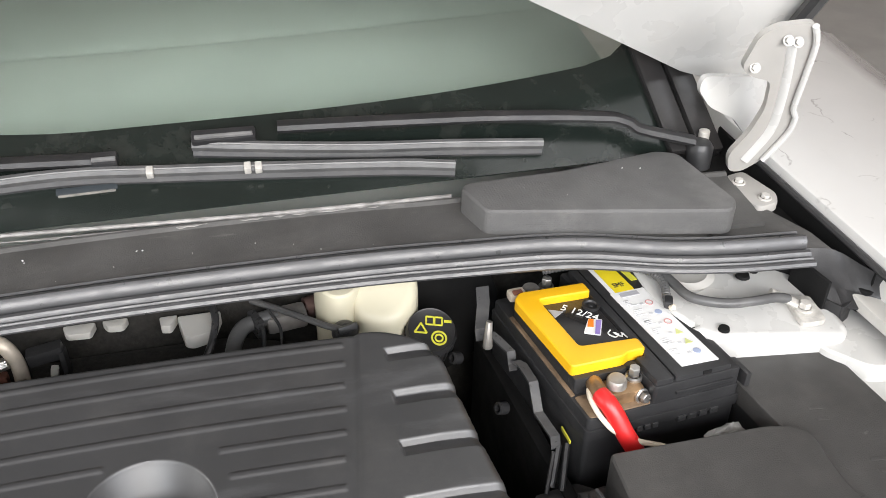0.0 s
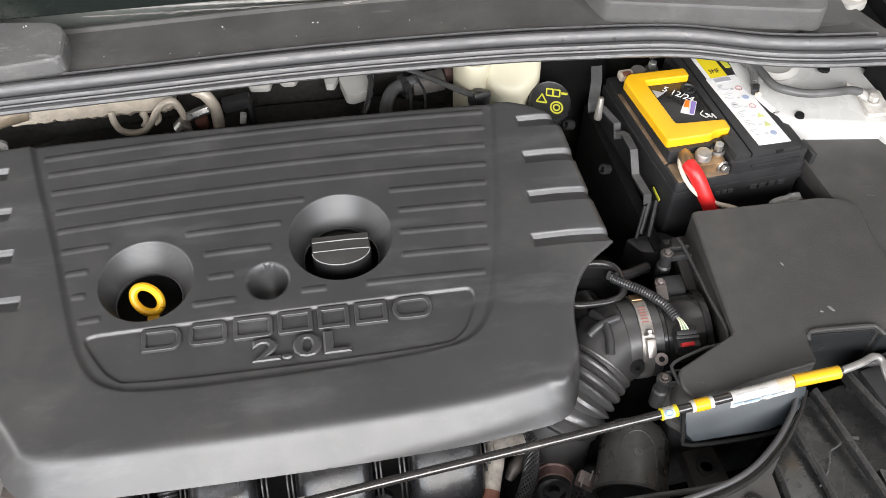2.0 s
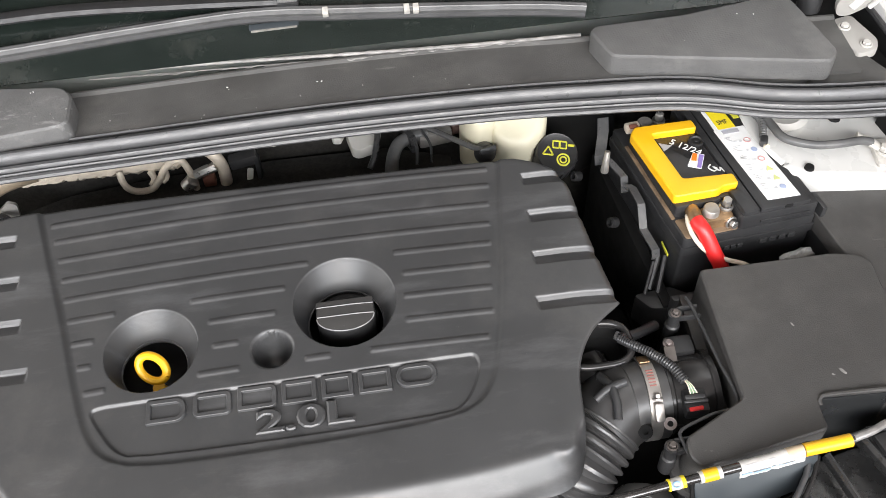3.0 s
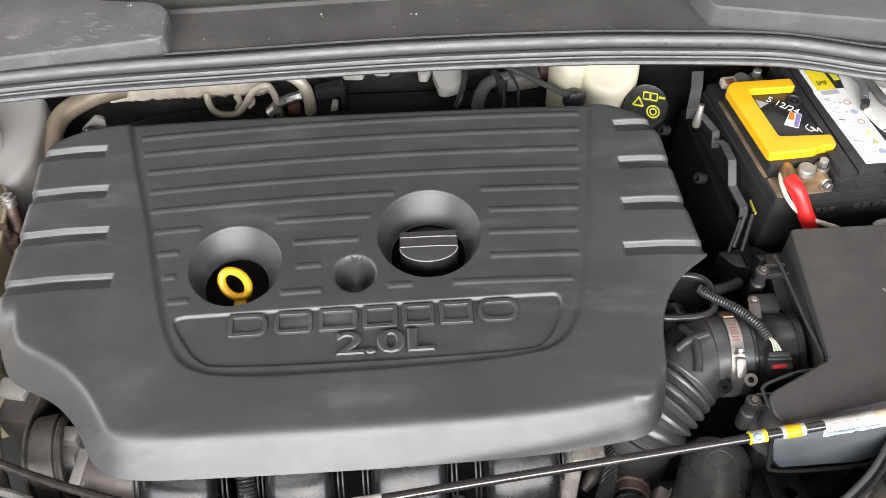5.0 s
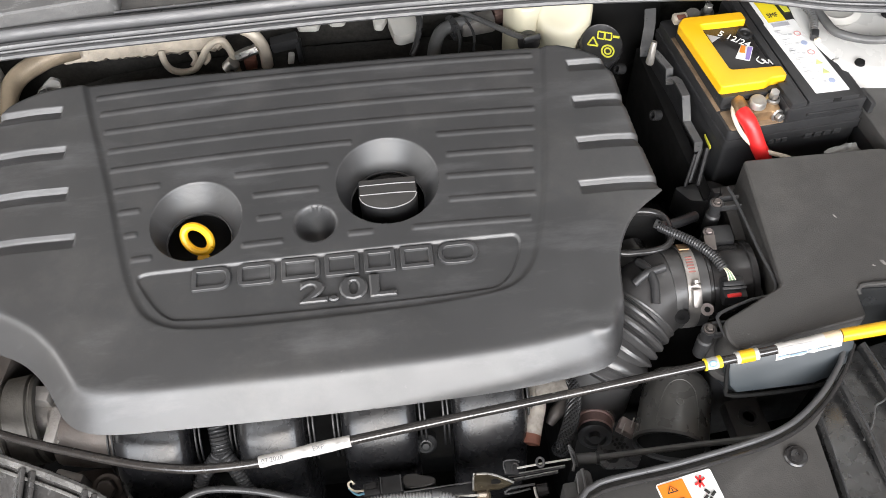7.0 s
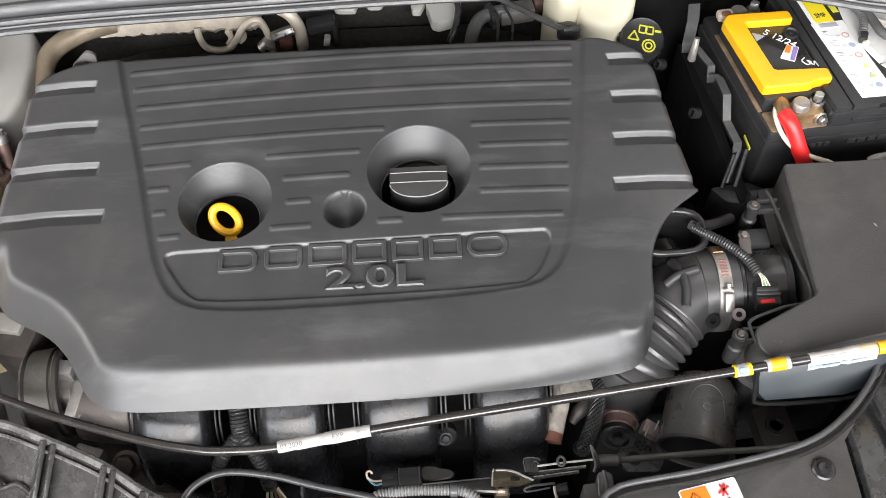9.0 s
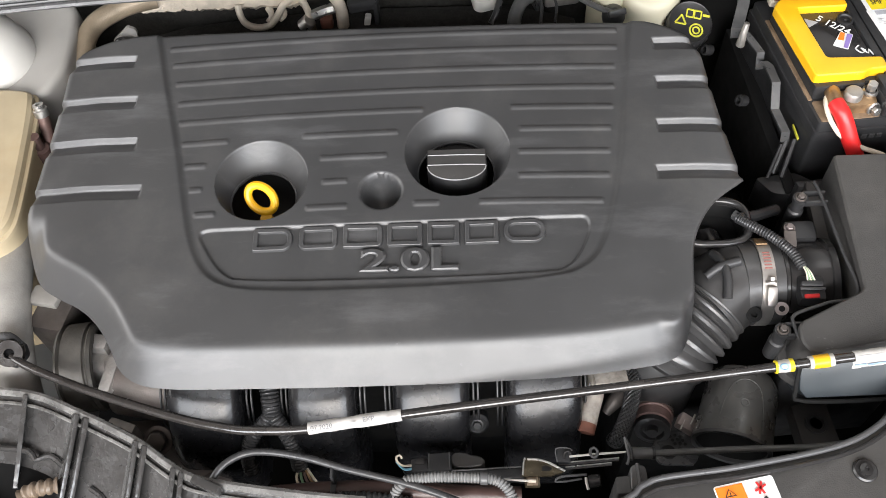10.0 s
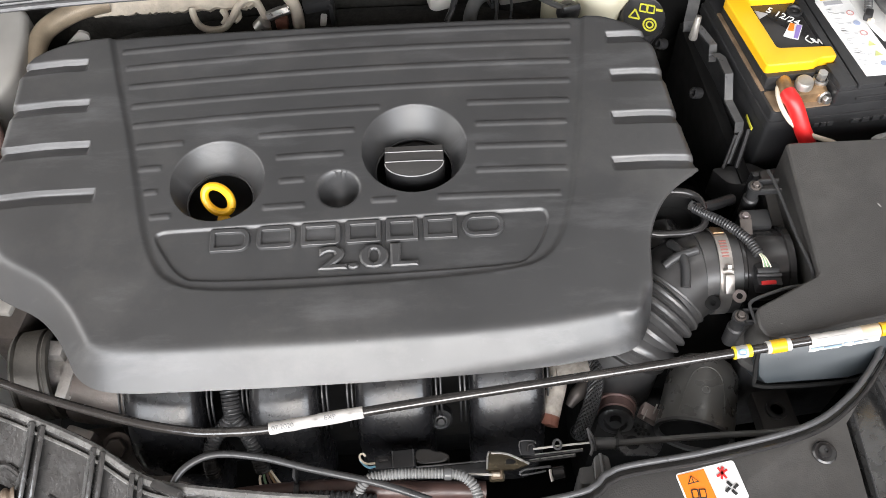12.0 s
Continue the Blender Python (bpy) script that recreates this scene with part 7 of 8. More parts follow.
SHROUD = mat("weathered shroud plastic", (0.034, 0.033, 0.032), 0.24, var=0.3, scale=30, bump=0.5, bscale=220, dust=0.4, dust_color=(0.12, 0.115, 0.11), spec=0.9)
SHROUD_EDGE = mat("rubbed shroud edge", (0.15, 0.147, 0.14), 0.26, var=0.4, scale=60, dust=0.5, dust_color=(0.05, 0.05, 0.05), spec=0.8)
left_shroud()
t = thing("rod_clamp", (-0.37, 0.10, 0.85), "black bent clip holding the rod's pivot", "clip")
part("cup", box((-0.382, 0.090, 0.862), (0.034, 0.022, 0.020), 0.005, (-20, 0, -20)), PLASTIC, t)
part("clip", tube([(-0.397, 0.090, 0.868), (-0.390, 0.098, 0.876), (-0.376, 0.098, 0.879), (-0.364, 0.090, 0.874)], 0.0042, 12, 0.004, squash=0.7), LOOM_DARK, t)


def duct():
    t = thing("air_duct", (0.335, 0.03, 0.74), "open black plastic air duct with a round mouth", "air duct")
    ax = Vector((-0.345, -1.0, -0.028)).normalized()
    c = Vector((0.3519, 0.0709, 0.8051))
    prof = [(0.020, 0.000), (0.030, 0.004), (0.0350, 0.014), (0.0372, 0.064), (0.0380, 0.074), (0.0380, 0.078), (0.0362, 0.078), (0.0350, 0.056), (0.0325, 0.020), (0, 0.014)]
    part("tube", lathe(prof, c, ax, 44), DUCT, t)
    # near-black liner paints the shade inside the duct
    part("inside", lathe([(0.0338, 0.0775), (0.0312, 0.026), (0.028, 0.018), (0, 0.018)], c, ax, 44), DARK, t, "liner coloured black for the shaded inside")
    part("mouth_rim", lathe([(0.0336, 0.076), (0.0340, 0.0795), (0.0384, 0.080), (0.0386, 0.077)], c, ax, 44), RUBBER, t)
    side = ax.cross(Vector((0, 0, 1))).normalized()
    top = side.cross(ax)

    def skin(s, a, lift=0.0):
        r = 0.0352 + 0.0022 * (s - 0.014) / 0.050 + lift
        return c + ax * s + side * (r * math.sin(math.radians(a))) + top * (r * math.cos(math.radians(a)))

    part("arch_bead", tube([skin(s, a) for s, a in ((0.070, -34), (0.045, -30), (0.026, -20), (0.020, 0), (0.026, 20), (0.045, 30), (0.070, 34))], 0.0005, 8, 0.004), DUCT, t)
    part("dot", lathe([(0.0042, -0.001), (0.0040, 0.0008), (0.003, 0.0008), (0.003, -0.001)], skin(0.045, 0), top, 16), DUCT, t)
    part("foot", prism(rounded([(0.398, 0.052), (0.434, 0.050), (0.440, 0.002), (0.402, 0.000)], 0.004), 0.765, 0.785, 0.003), GREY_PLASTIC, t)
    part("foot_hole", lathe([(0.011, 0), (0.011, 0.004), (0.007, 0.004), (0.006, 0.0), (0, 0.0)], (0.419, 0.026, 0.785), sides=24), RUBBER, t)
    return t


DUCT = mat("worn duct plastic", (0.062, 0.060, 0.056), 0.31, var=0.25, scale=30, dust=0.25, dust_color=(0.10, 0.09, 0.08), spec=0.9)
duct()
CHALK = mat("chalky speckled coating", (0.33, 0.30, 0.265), 0.85, var=0.3, scale=140, bump=0.5, bscale=250, dust=0.5, dust_color=(0.30, 0.20, 0.14))
t = thing("coil_bracket", (0.19, 0.02, 0.76), "pale chalky sleeve with a rust stained end beside the manifold", "bracket")
part("sleeve", tube([(0.2005, 0.066, 0.822), (0.1973, 0.048, 0.821), (0.1925, 0.034, 0.820), (0.1878, 0.0190, 0.8175)], 0.0098, 16, 0.004, squash=0.75), CHALK, t)
part("stained_end", tube([(0.1878, 0.0190, 0.8175), (0.1865, 0.0150, 0.8168), (0.1850, 0.0100, 0.8157)], 0.0098, 16, 0.003, squash=0.75), RUST_ORANGE, t, "orange stained end")
part("upper", box((0.214, 0.064, 0.824), (0.034, 0.026, 0.014), 0.004, (-15, 0, 3)), CHALK, t, "dull grey clamp block")
part("grey_pipe", tube([(0.240, 0.070, 0.806), (0.2333, 0.0615, 0.800), (0.2194, 0.0485, 0.798), (0.2110, 0.0392, 0.792)], lambda u: 0.0078 - 0.0035 * max(0.0, u - 0.7) / 0.3, 14, 0.003), GRIMY, t)


def braided_hose():
    t = thing("braided_hose", (0.235, 0.0, 0.74), "black braided hose running down beside the manifold", "hose")
    line = smooth_path([(0.2405, 0.082, 0.815), (0.2395, 0.070, 0.816), (0.2374, 0.0546, 0.815), (0.2315, 0.0339, 0.812), (0.2225, 0.0167, 0.800), (0.2195, 0.0125, 0.788), (0.221, 0.024, 0.760)], 0.0022)
    part("hose", tube(line, 0.0068, 14, 0.003), DARK, t)
    for hand in (1, -1):
        for k in range(11):
            pts = []
            for i, p in enumerate(line):
                d = (line[min(i + 1, len(line) - 1)] - line[max(i - 1, 0)]).normalized()
                n = d.orthogonal().normalized() if i == 0 else (n - d * n.dot(d)).normalized()
                a = hand * 0.30 * i + 2 * math.pi * k / 11
                pts.append(p + (n * math.cos(a) + d.cross(n) * math.sin(a)) * (0.0070 + 0.0003 * hand))
            part("strand", tube(pts, 0.00085, 5, 0.0022), LOOM_DARK, t)


braided_hose()
t = thing("starter_motor", (0.27, 0.03, 0.72), "reddish grimy motor housing deep in the bay", "motor")
axis, foot = (-0.20, -0.84, 0.30), (0.2655, 0.0600, 0.770)
part("housing", lathe([(0.015, -0.010), (0.0185, -0.006), (0.0190, 0.010), (0.0200, 0.011), (0.0200, 0.020), (0.0185, 0.021), (0.0185, 0.032), (0.0165, 0.034), (0, 0.034)], foot, axis, 36), MOTOR_RED, t)
part("band", lathe([(0.0202, 0.0135), (0.0210, 0.0140), (0.0210, 0.0170), (0.0202, 0.0175)], foot, axis, 36), GRIMY, t, "grey raised band")
part("face", lathe([(0.0180, 0.0342), (0.0180, 0.040), (0.0150, 0.042), (0.0120, 0.042), (0.0110, 0.037), (0.006, 0.037), (0.006, 0.044), (0, 0.044)], foot, axis, 30), PLASTIC, t, "grimy stepped face")
p = part("plug", box((0.2885, 0.0235, 0.798), (0.020, 0.015, 0.012), 0.002, (0, 15, -30)), GRIMY_PLATE, t, "mauve grey plug")
part("plug_rib", box((0.2940, 0.0262, 0.8030), (0.0016, 0.012, 0.002), 0.0006, (0, 15, -30)), PALE, p)
part("plug_rib", box((0.2830, 0.0210, 0.8042), (0.0016, 0.012, 0.002), 0.0006, (0, 15, -30)), PALE, p)
plate_line = rounded([(0.262, 0.022), (0.276, 0.027), (0.298, 0.024), (0.304, 0.004), (0.296, -0.010), (0.262, -0.008), (0.254, 0.006)], 0.005)
pp = part("pierced_plate", prism(plate_line, 0.770, 0.774, 0.001), LOOM_DARK, t, "dark pierced plate")
for x, y in ((0.2755, 0.0205), (0.2805, 0.0215), (0.2855, 0.0205), (0.2775, 0.0165), (0.2825, 0.0170), (0.2875, 0.0160), (0.2795, 0.0125), (0.2845, 0.0125), (0.2895, 0.0120)):
    part("pierced_hole", lathe([(0.0017, 0), (0.0015, 0.0005), (0, 0.0005)], (x, y, 0.7741), sides=10), DARK, pp)
part("round_hole", lathe([(0.0075, 0), (0.0070, 0.0006), (0, 0.0006)], (0.272, 0.004, 0.7741), sides=20), DARK, pp)


def wiring():
    t = thing("engine_harness", (-0.12, 0.03, 0.75), "shiny taped wiring harness forking over the manifold", "wiring harness")
    part("trunk", tube([(-0.124, 0.085, 0.848), (-0.123, 0.062, 0.845), (-0.121, 0.045, 0.838), (-0.119, 0.029, 0.827)], 0.0098, 14, 0.001, ribs=0.0034, depth=0.12), SILVER_TAPE, t)
    part("branch", tube([(-0.120, 0.032, 0.829), (-0.128, 0.024, 0.824), (-0.140, 0.014, 0.814), (-0.147, 0.003, 0.798), (-0.147, -0.008, 0.776)], 0.0080, 14, 0.001, ribs=0.0034, depth=0.12), SILVER_TAPE, t)
    part("branch", tube([(-0.120, 0.032, 0.829), (-0.112, 0.023, 0.823), (-0.103, 0.011, 0.812), (-0.098, 0.000, 0.798), (-0.096, -0.008, 0.785)], 0.0088, 14, 0.001, ribs=0.0034, depth=0.12), SILVER_TAPE, t)
    for k in range(5):
        m = (WIRE_WHITE, GREEN_WIRE, RUSTY, BRASS, WIRE_WHITE)[k]
        part("wire", tube([(-0.098 + 0.002 * k, -0.008, 0.785), (-0.098 + 0.005 * k, -0.022, 0.785 - 0.003 * k), (-0.086 + 0.006 * k, -0.036, 0.78)], 0.0013, 6), m, t)
    t = thing("release_cable", (-0.05, -0.03, 0.83), "black hood release cable arching across the bay", "cable")
    part("cable", tube([(-0.172, -0.066, 0.852), (-0.163, -0.048, 0.858), (-0.150, -0.031, 0.863), (-0.124, -0.021, 0.865), (-0.082, -0.025, 0.862), (-0.040, -0.036, 0.858), (0.012, -0.048, 0.852), (0.04, -0.056, 0.848), (0.07, -0.066, 0.842)], 0.0034, 14, 0.005), LOOM_DARK, t)
    t = thing("cooler_pipe", (-0.06, -0.05, 0.80), "dark brown pipe with a corrugated sleeve", "pipe")
    part("pipe", tube([(-0.17, -0.055, 0.822), (-0.10, -0.049, 0.83), (-0.02, -0.047, 0.832), (0.04, -0.050, 0.828), (0.12, -0.052, 0.820)], 0.0085, 16, 0.01), LOOM_RED, t)
    part("sleeve", tube([(-0.15, -0.068, 0.842), (-0.10, -0.063, 0.845), (-0.05, -0.061, 0.844)], 0.0075, 12, 0.001, ribs=0.0036, depth=0.22), LOOM_RED, t)
    part("sleeve", tube([(-0.048, -0.061, 0.842), (-0.015, -0.062, 0.842), (0.02, -0.066, 0.838)], 0.0095, 12, 0.002, ribs=0.0048, depth=0.22), LOOM_DARK, t)
    part("tie", lathe([(0.0095, 0), (0.0105, 0.0005), (0.0105, 0.005), (0.0095, 0.0055)], (-0.055, -0.0485, 0.833), (1, 0, 0), 18), PLASTIC, t)
    part("tie_tail", box((-0.052, -0.040, 0.85), (0.0025, 0.010, 0.022), 0.0005), PLASTIC, t)
    t = thing("grey_conduit", (0.06, -0.05, 0.83), "grey corrugated conduit with a clip", "conduit")
    part("conduit", tube([(0.002, -0.062, 0.840), (0.0065, -0.0530, 0.846), (0.0140, -0.0468, 0.850), (0.0240, -0.0442, 0.850), (0.0469, -0.0428, 0.850), (0.0776, -0.0442, 0.850), (0.0929, -0.0457, 0.850), (0.1028, -0.0500, 0.849), (0.1100, -0.0580, 0.846), (0.113, -0.068, 0.842)], 0.0052, 14, 0.0010, ribs=0.0030, depth=0.26), LOOM_PALE, t)
    part("clip", lathe([(0.0056, 0), (0.0062, 0.0005), (0.0062, 0.0065), (0.0056, 0.007)], (0.0830, -0.0446, 0.850), (1, -0.06, 0), 18), STRAP, t)
    t = thing("sensor_plug", (0.05, -0.02, 0.80), "black sensor plug with blue and white wires", "connector")
    k = part("socket", box((0.0450, -0.0232, 0.827), (0.0195, 0.0175, 0.018), 0.0022, (0, 0, 3)), PLASTIC, t)
    part("socket_edge", tube([(0.0356, -0.0312, 0.8345), (0.0354, -0.0240, 0.8362), (0.0352, -0.0155, 0.8362)], 0.0007, 6, 0.004), STRAP, k)
    part("socket_edge", tube([(0.0548, -0.0306, 0.8345), (0.0546, -0.0230, 0.8362), (0.0544, -0.0148, 0.8362)], 0.0007, 6, 0.004), STRAP, k)
    part("plug", box((0.0262, -0.0245, 0.826), (0.0165, 0.0120, 0.013), 0.0016, (0, 0, 3)), PLASTIC, t)
    part("plug_latch", box((0.0262, -0.0218, 0.8335), (0.0090, 0.0060, 0.0025), 0.0008, (0, 0, 3)), GLOSSY, t)
    part("sensor_body", prism(chaikin([(0.0550, -0.0130), (0.0700, -0.0128), (0.0735, -0.0155), (0.0833, -0.0165), (0.0895, -0.0221), (0.0830, -0.0275), (0.0567, -0.0280)], 2), 0.815, 0.832, 0.003, 3), GREY_PLASTIC, t)
    part("blue_wire", tube([(0.0190, -0.0288, 0.834), (0.0130, -0.0300, 0.835), (0.0085, -0.0270, 0.836), (0.0050, -0.0225, 0.836)], 0.0012, 6, 0.002), BLUE_WIRE, t)
    part("white_wire", tube([(0.0190, -0.0265, 0.836), (0.0110, -0.0272, 0.838), (0.0058, -0.0235, 0.839), (0.0050, -0.0191, 0.839), (0.0078, -0.0172, 0.838), (0.0100, -0.0195, 0.836)], 0.0011, 6, 0.002), WIRE_WHITE, t)

    t = thing("latch_rail", (0.15, -0.03, 0.80), "black latch rail with a brass bracket and linkage rods", "latch")

    # a thin pale tube that draws the bright glint along a part's edge
    def edge(name, pts, r, parent, m=STEEL):
        part(name, tube(pts, r, 6, 0.004), m, parent)

    k = part("rail", box((0.090, -0.0360, 0.827), (0.070, 0.0100, 0.014), 0.0015, (0, 0, 2)), PLASTIC, t)
    edge("rail_edge", [(0.0568, -0.0318, 0.8345), (0.090, -0.0306, 0.8350), (0.1222, -0.0294, 0.8350)], 0.0008, k, STRAP)
    part("rail_step", box((0.1120, -0.0365, 0.832), (0.012, 0.006, 0.004), 0.001, (0, 0, 25)), STRAP, k)
    q = part("bracket", prism([(0.1213, -0.0405), (0.1230, -0.0250), (0.1271, -0.0225), (0.1404, -0.0250), (0.1529, -0.0308), (0.1618, -0.0358), (0.1574, -0.0383), (0.1469, -0.0410)], 0.8385, 0.8415, 0.0008), OLIVE, t, "glossy olive plated quarter bracket")
    edge("bracket_rim", [(0.1220, -0.0400, 0.8418), (0.1234, -0.0281, 0.8422), (0.1250, -0.0238, 0.8425)], 0.0010, q)
    edge("bracket_rim", [(0.1265, -0.0250, 0.8425), (0.1330, -0.0252, 0.8428), (0.1403, -0.0265, 0.8428), (0.1470, -0.0290, 0.8425), (0.1527, -0.0322, 0.8422), (0.1611, -0.0368, 0.8418)], 0.0011, q)
    part("bracket_hole", prism(rounded([(0.1395, -0.0328), (0.1436, -0.0305), (0.1495, -0.0338), (0.1475, -0.0362), (0.1400, -0.0362)], 0.002), 0.8414, 0.8418, 0.0001), DARK, q)
    e = part("bracket_eye", prism(rounded(rect(0.1236, -0.0500, 0.1378, -0.0388), 0.0015), 0.835, 0.838, 0.0006), OLIVE, t)
    part("eye_recess", prism(rounded(rect(0.1254, -0.0485, 0.1360, -0.0402), 0.001), 0.8378, 0.8384, 0.0001), TAN_DARK, e)
    part("rivet", tube([(0.1270, -0.0446, 0.8395), (0.1300, -0.0446, 0.8400), (0.1335, -0.0448, 0.8392)], 0.0020, 8, 0.002), PIPE, e, "pale brass cable end")
    part("linkage", tube([(0.0930, -0.0420, 0.8400), (0.1263, -0.0447, 0.8400)], 0.0011, 6), LUG, t)
    k = part("tab", box((0.1608, -0.0215, 0.835), (0.0130, 0.0135, 0.012), 0.0012, (0, 0, -2)), PLASTIC, t)
    edge("tab_edge", [(0.1546, -0.0280, 0.8405), (0.1542, -0.0150, 0.8412), (0.1670, -0.0152, 0.8412), (0.1690, -0.0175, 0.8405)], 0.0007, k, STRAP)
    part("tab_arch", tube([(0.1610, -0.0250, 0.8415), (0.1620, -0.0195, 0.8430), (0.1655, -0.0185, 0.8430), (0.1675, -0.0215, 0.8415)], 0.0012, 8, 0.002), GLOSSY, k)
    part("ring", tube([(0.1886 + 0.0034 * math.cos(a), -0.0206 + 0.0046 * math.sin(a), 0.844) for a in [2 * math.pi * i / 16 for i in range(17)]], 0.0013, 8, 0.002), STRAP, t)
    part("linkage", tube([(0.1660, -0.0228, 0.8410), (0.1900, -0.0214, 0.8420), (0.2185, -0.0199, 0.8420)], 0.0011, 6), LUG, t)
    for x0, y0, x1, y1, z in ((0.1560, -0.0275, 0.2123, -0.0238, 0.8375), (0.1620, -0.0312, 0.2052, -0.0278, 0.8360)):
        k = part("slide_bar", box(((x0 + x1) / 2, (y0 + y1) / 2 - 0.001, z - 0.001), (x1 - x0, 0.0034, 0.002), 0.0006, (0, 0, math.degrees(math.atan2(y1 - y0, x1 - x0)))), GLOSSY, t)
        edge("bar_edge", [(x0, y0, z), ((x0 + x1) / 2, (y0 + y1) / 2, z), (x1, y1, z)], 0.0007, k)
    part("fork", tube([(0.1530, -0.0450, 0.836), (0.1521, -0.0431, 0.837), (0.1575, -0.0407, 0.838), (0.1700, -0.0398, 0.838), (0.1807, -0.0392, 0.838)], 0.0012, 8, 0.002), STRAP, t)
    part("fork", tube([(0.1530, -0.0450, 0.836), (0.1620, -0.0445, 0.836), (0.1760, -0.0425, 0.836)], 0.0010, 8, 0.002), STRAP, t)
    part("spring_end", tube([(0.1799, -0.0424, 0.8385), (0.1800, -0.0475, 0.8385), (0.1812, -0.0530, 0.837)], 0.0013, 8, 0.002), LUG, t, "pale bare spring end")
    part("pin", lathe([(0.0062, 0.0), (0.0062, 0.010), (0.0050, 0.011), (0.0040, 0.010), (0, 0.010)], (0.1830, -0.0440, 0.832), (1, 0.05, 0.15), 20), GLOSSY, t)
    part("lever", tube([(0.2178, -0.0080, 0.848), (0.2190, -0.0170, 0.846), (0.2205, -0.0260, 0.844), (0.2180, -0.0320, 0.842)], 0.0014, 8, 0.003), STRAP, t)
    part("lever", tube([(0.2178, -0.0080, 0.848), (0.2225, -0.0180, 0.844), (0.2230, -0.0280, 0.842)], 0.0016, 8, 0.003), PLASTIC, t)
    part("cable_end", tube([(0.2245, -0.0194, 0.838), (0.2440, -0.0206, 0.839)], 0.0056, 14, 0.004), LOOM, t)
    part("cable_collar", tube([(0.2425, -0.0205, 0.839), (0.2455, -0.0207, 0.839)], 0.0062, 14, 0.001), PLASTIC, t)
    part("cable", tube([(0.2445, -0.0206, 0.839), (0.30, -0.0195, 0.840), (0.34, -0.0190, 0.841), (0.39, -0.019, 0.842), (0.42, -0.016, 0.842)], 0.0032, 10, 0.008), LOOM, t)
    k = part("post", prism(rounded([(0.2175, -0.0405), (0.2240, -0.0380), (0.2312, -0.0410), (0.2330, -0.060), (0.2165, -0.061)], 0.003), 0.800, 0.862, 0.003, 3, top=lambda x, y: 0.862 + 0.2 * (y + 0.04)), LOOM, t, "dull grey moulded post")
    part("post_rib", tube([(0.2235, -0.0385, 0.8630), (0.2245, -0.0480, 0.8612), (0.2250, -0.0590, 0.8590)], 0.0018, 8, 0.003), LOOM, k)
    part("post_web", prism(rounded([(0.2040, -0.0480), (0.2175, -0.0470), (0.2175, -0.064), (0.2035, -0.064)], 0.003), 0.800, 0.857, 0.003), LOOM, k)



wiring()


# ---- behind the engine ----
def reservoir():
    t = thing("brake_fluid_reservoir", (0.30, 0.51, 0.83), "cream plastic brake fluid reservoir with a black cap", "reservoir")
    part("rear_tank", prism(chaikin([(0.225, 0.56), (0.240, 0.515), (0.262, 0.508), (0.282, 0.53), (0.288, 0.575)], 2), 0.84, 0.932, 0.006, 3), CREAM, t)
    part("front_tank", prism(chaikin([(0.276, 0.565), (0.264, 0.512), (0.288, 0.489), (0.318, 0.494), (0.342, 0.520), (0.338, 0.565)], 2), 0.83, 0.930, 0.012, 4, top=lambda x, y: 0.906 + 0.55 * (y - 0.49)), CREAM, t)
    c = (0.345, 0.488, 0.887)
    ax = (0.06, -0.42, 0.90)
    cap = part("cap", lathe([(0.026, -0.030), (0.027, 0.000), (0.025, 0.005), (0.0235, 0.004), (0, 0.004)], c, ax, 36), PLASTIC, t, "black cap with yellow symbols")
    for j in range(18):
        a = 2 * math.pi * j / 18
        q = Vector((0, 0, 1)).rotation_difference(Vector(ax)).to_matrix()
        part("knurl", tube([Vector(c) + q @ Vector((0.0268 * math.cos(a), 0.0268 * math.sin(a), z)) for z in (-0.026, -0.002)], 0.0016, 5, 0.02), PLASTIC, cap)
    m = Matrix.Translation(c) @ Vector((0, 0, 1)).rotation_difference(Vector(ax)).to_matrix().to_4x4() @ pose(0, 0, 0.0042, 0, 0, -12)

    def sign(b):
        bmesh.ops.transform(b, verts=b.verts, matrix=m)
        return b

    for r0, r1 in ((0.0085, 0.0065), (0.0048, 0.0030)):
        part("symbol", sign(lathe([(r0, 0), (r0, 0.0006), (r1, 0.0006), (r1, 0)], (0.008, -0.009, 0), sides=24)), YELLOW_PRINT, cap)
    part("symbol", sign(tube([(-0.018, -0.004, 0), (-0.005, -0.004, 0)], 0.0011, 5)), YELLOW_PRINT, cap)
    part("symbol", sign(tube([(-0.018, -0.004, 0), (-0.0115, 0.007, 0)], 0.0011, 5)), YELLOW_PRINT, cap)
    part("symbol", sign(tube([(-0.0115, 0.007, 0), (-0.005, -0.004, 0)], 0.0011, 5)), YELLOW_PRINT, cap)
    for x in (-0.006, 0.003):
        for a, d in (((x, 0.006), (x + 0.008, 0.006)), ((x, 0.015), (x + 0.008, 0.015)), ((x, 0.006), (x, 0.015)), ((x + 0.008, 0.006), (x + 0.008, 0.015))):
            part("symbol", sign(tube([(*a, 0), (*d, 0)], 0.001, 5)), YELLOW_PRINT, cap)
    part("text_bar", sign(box((0.017, 0.011, 0.0002), (0.008, 0.003, 0.0006), 0.0001)), YELLOW_PRINT, cap)
    pl = part("level_plug", lathe([(0.013, 0), (0.014, 0.008), (0.010, 0.016), (0.006, 0.020), (0, 0.02)], (0.256, 0.502, 0.888), (0, -0.5, 0.8), 20), PLASTIC, t, "black sensor plug")
    part("plug_wing", box((0.258, 0.490, 0.906), (0.022, 0.006, 0.008), 0.002, (-30, 0, 15)), PLASTIC, pl)
    return t


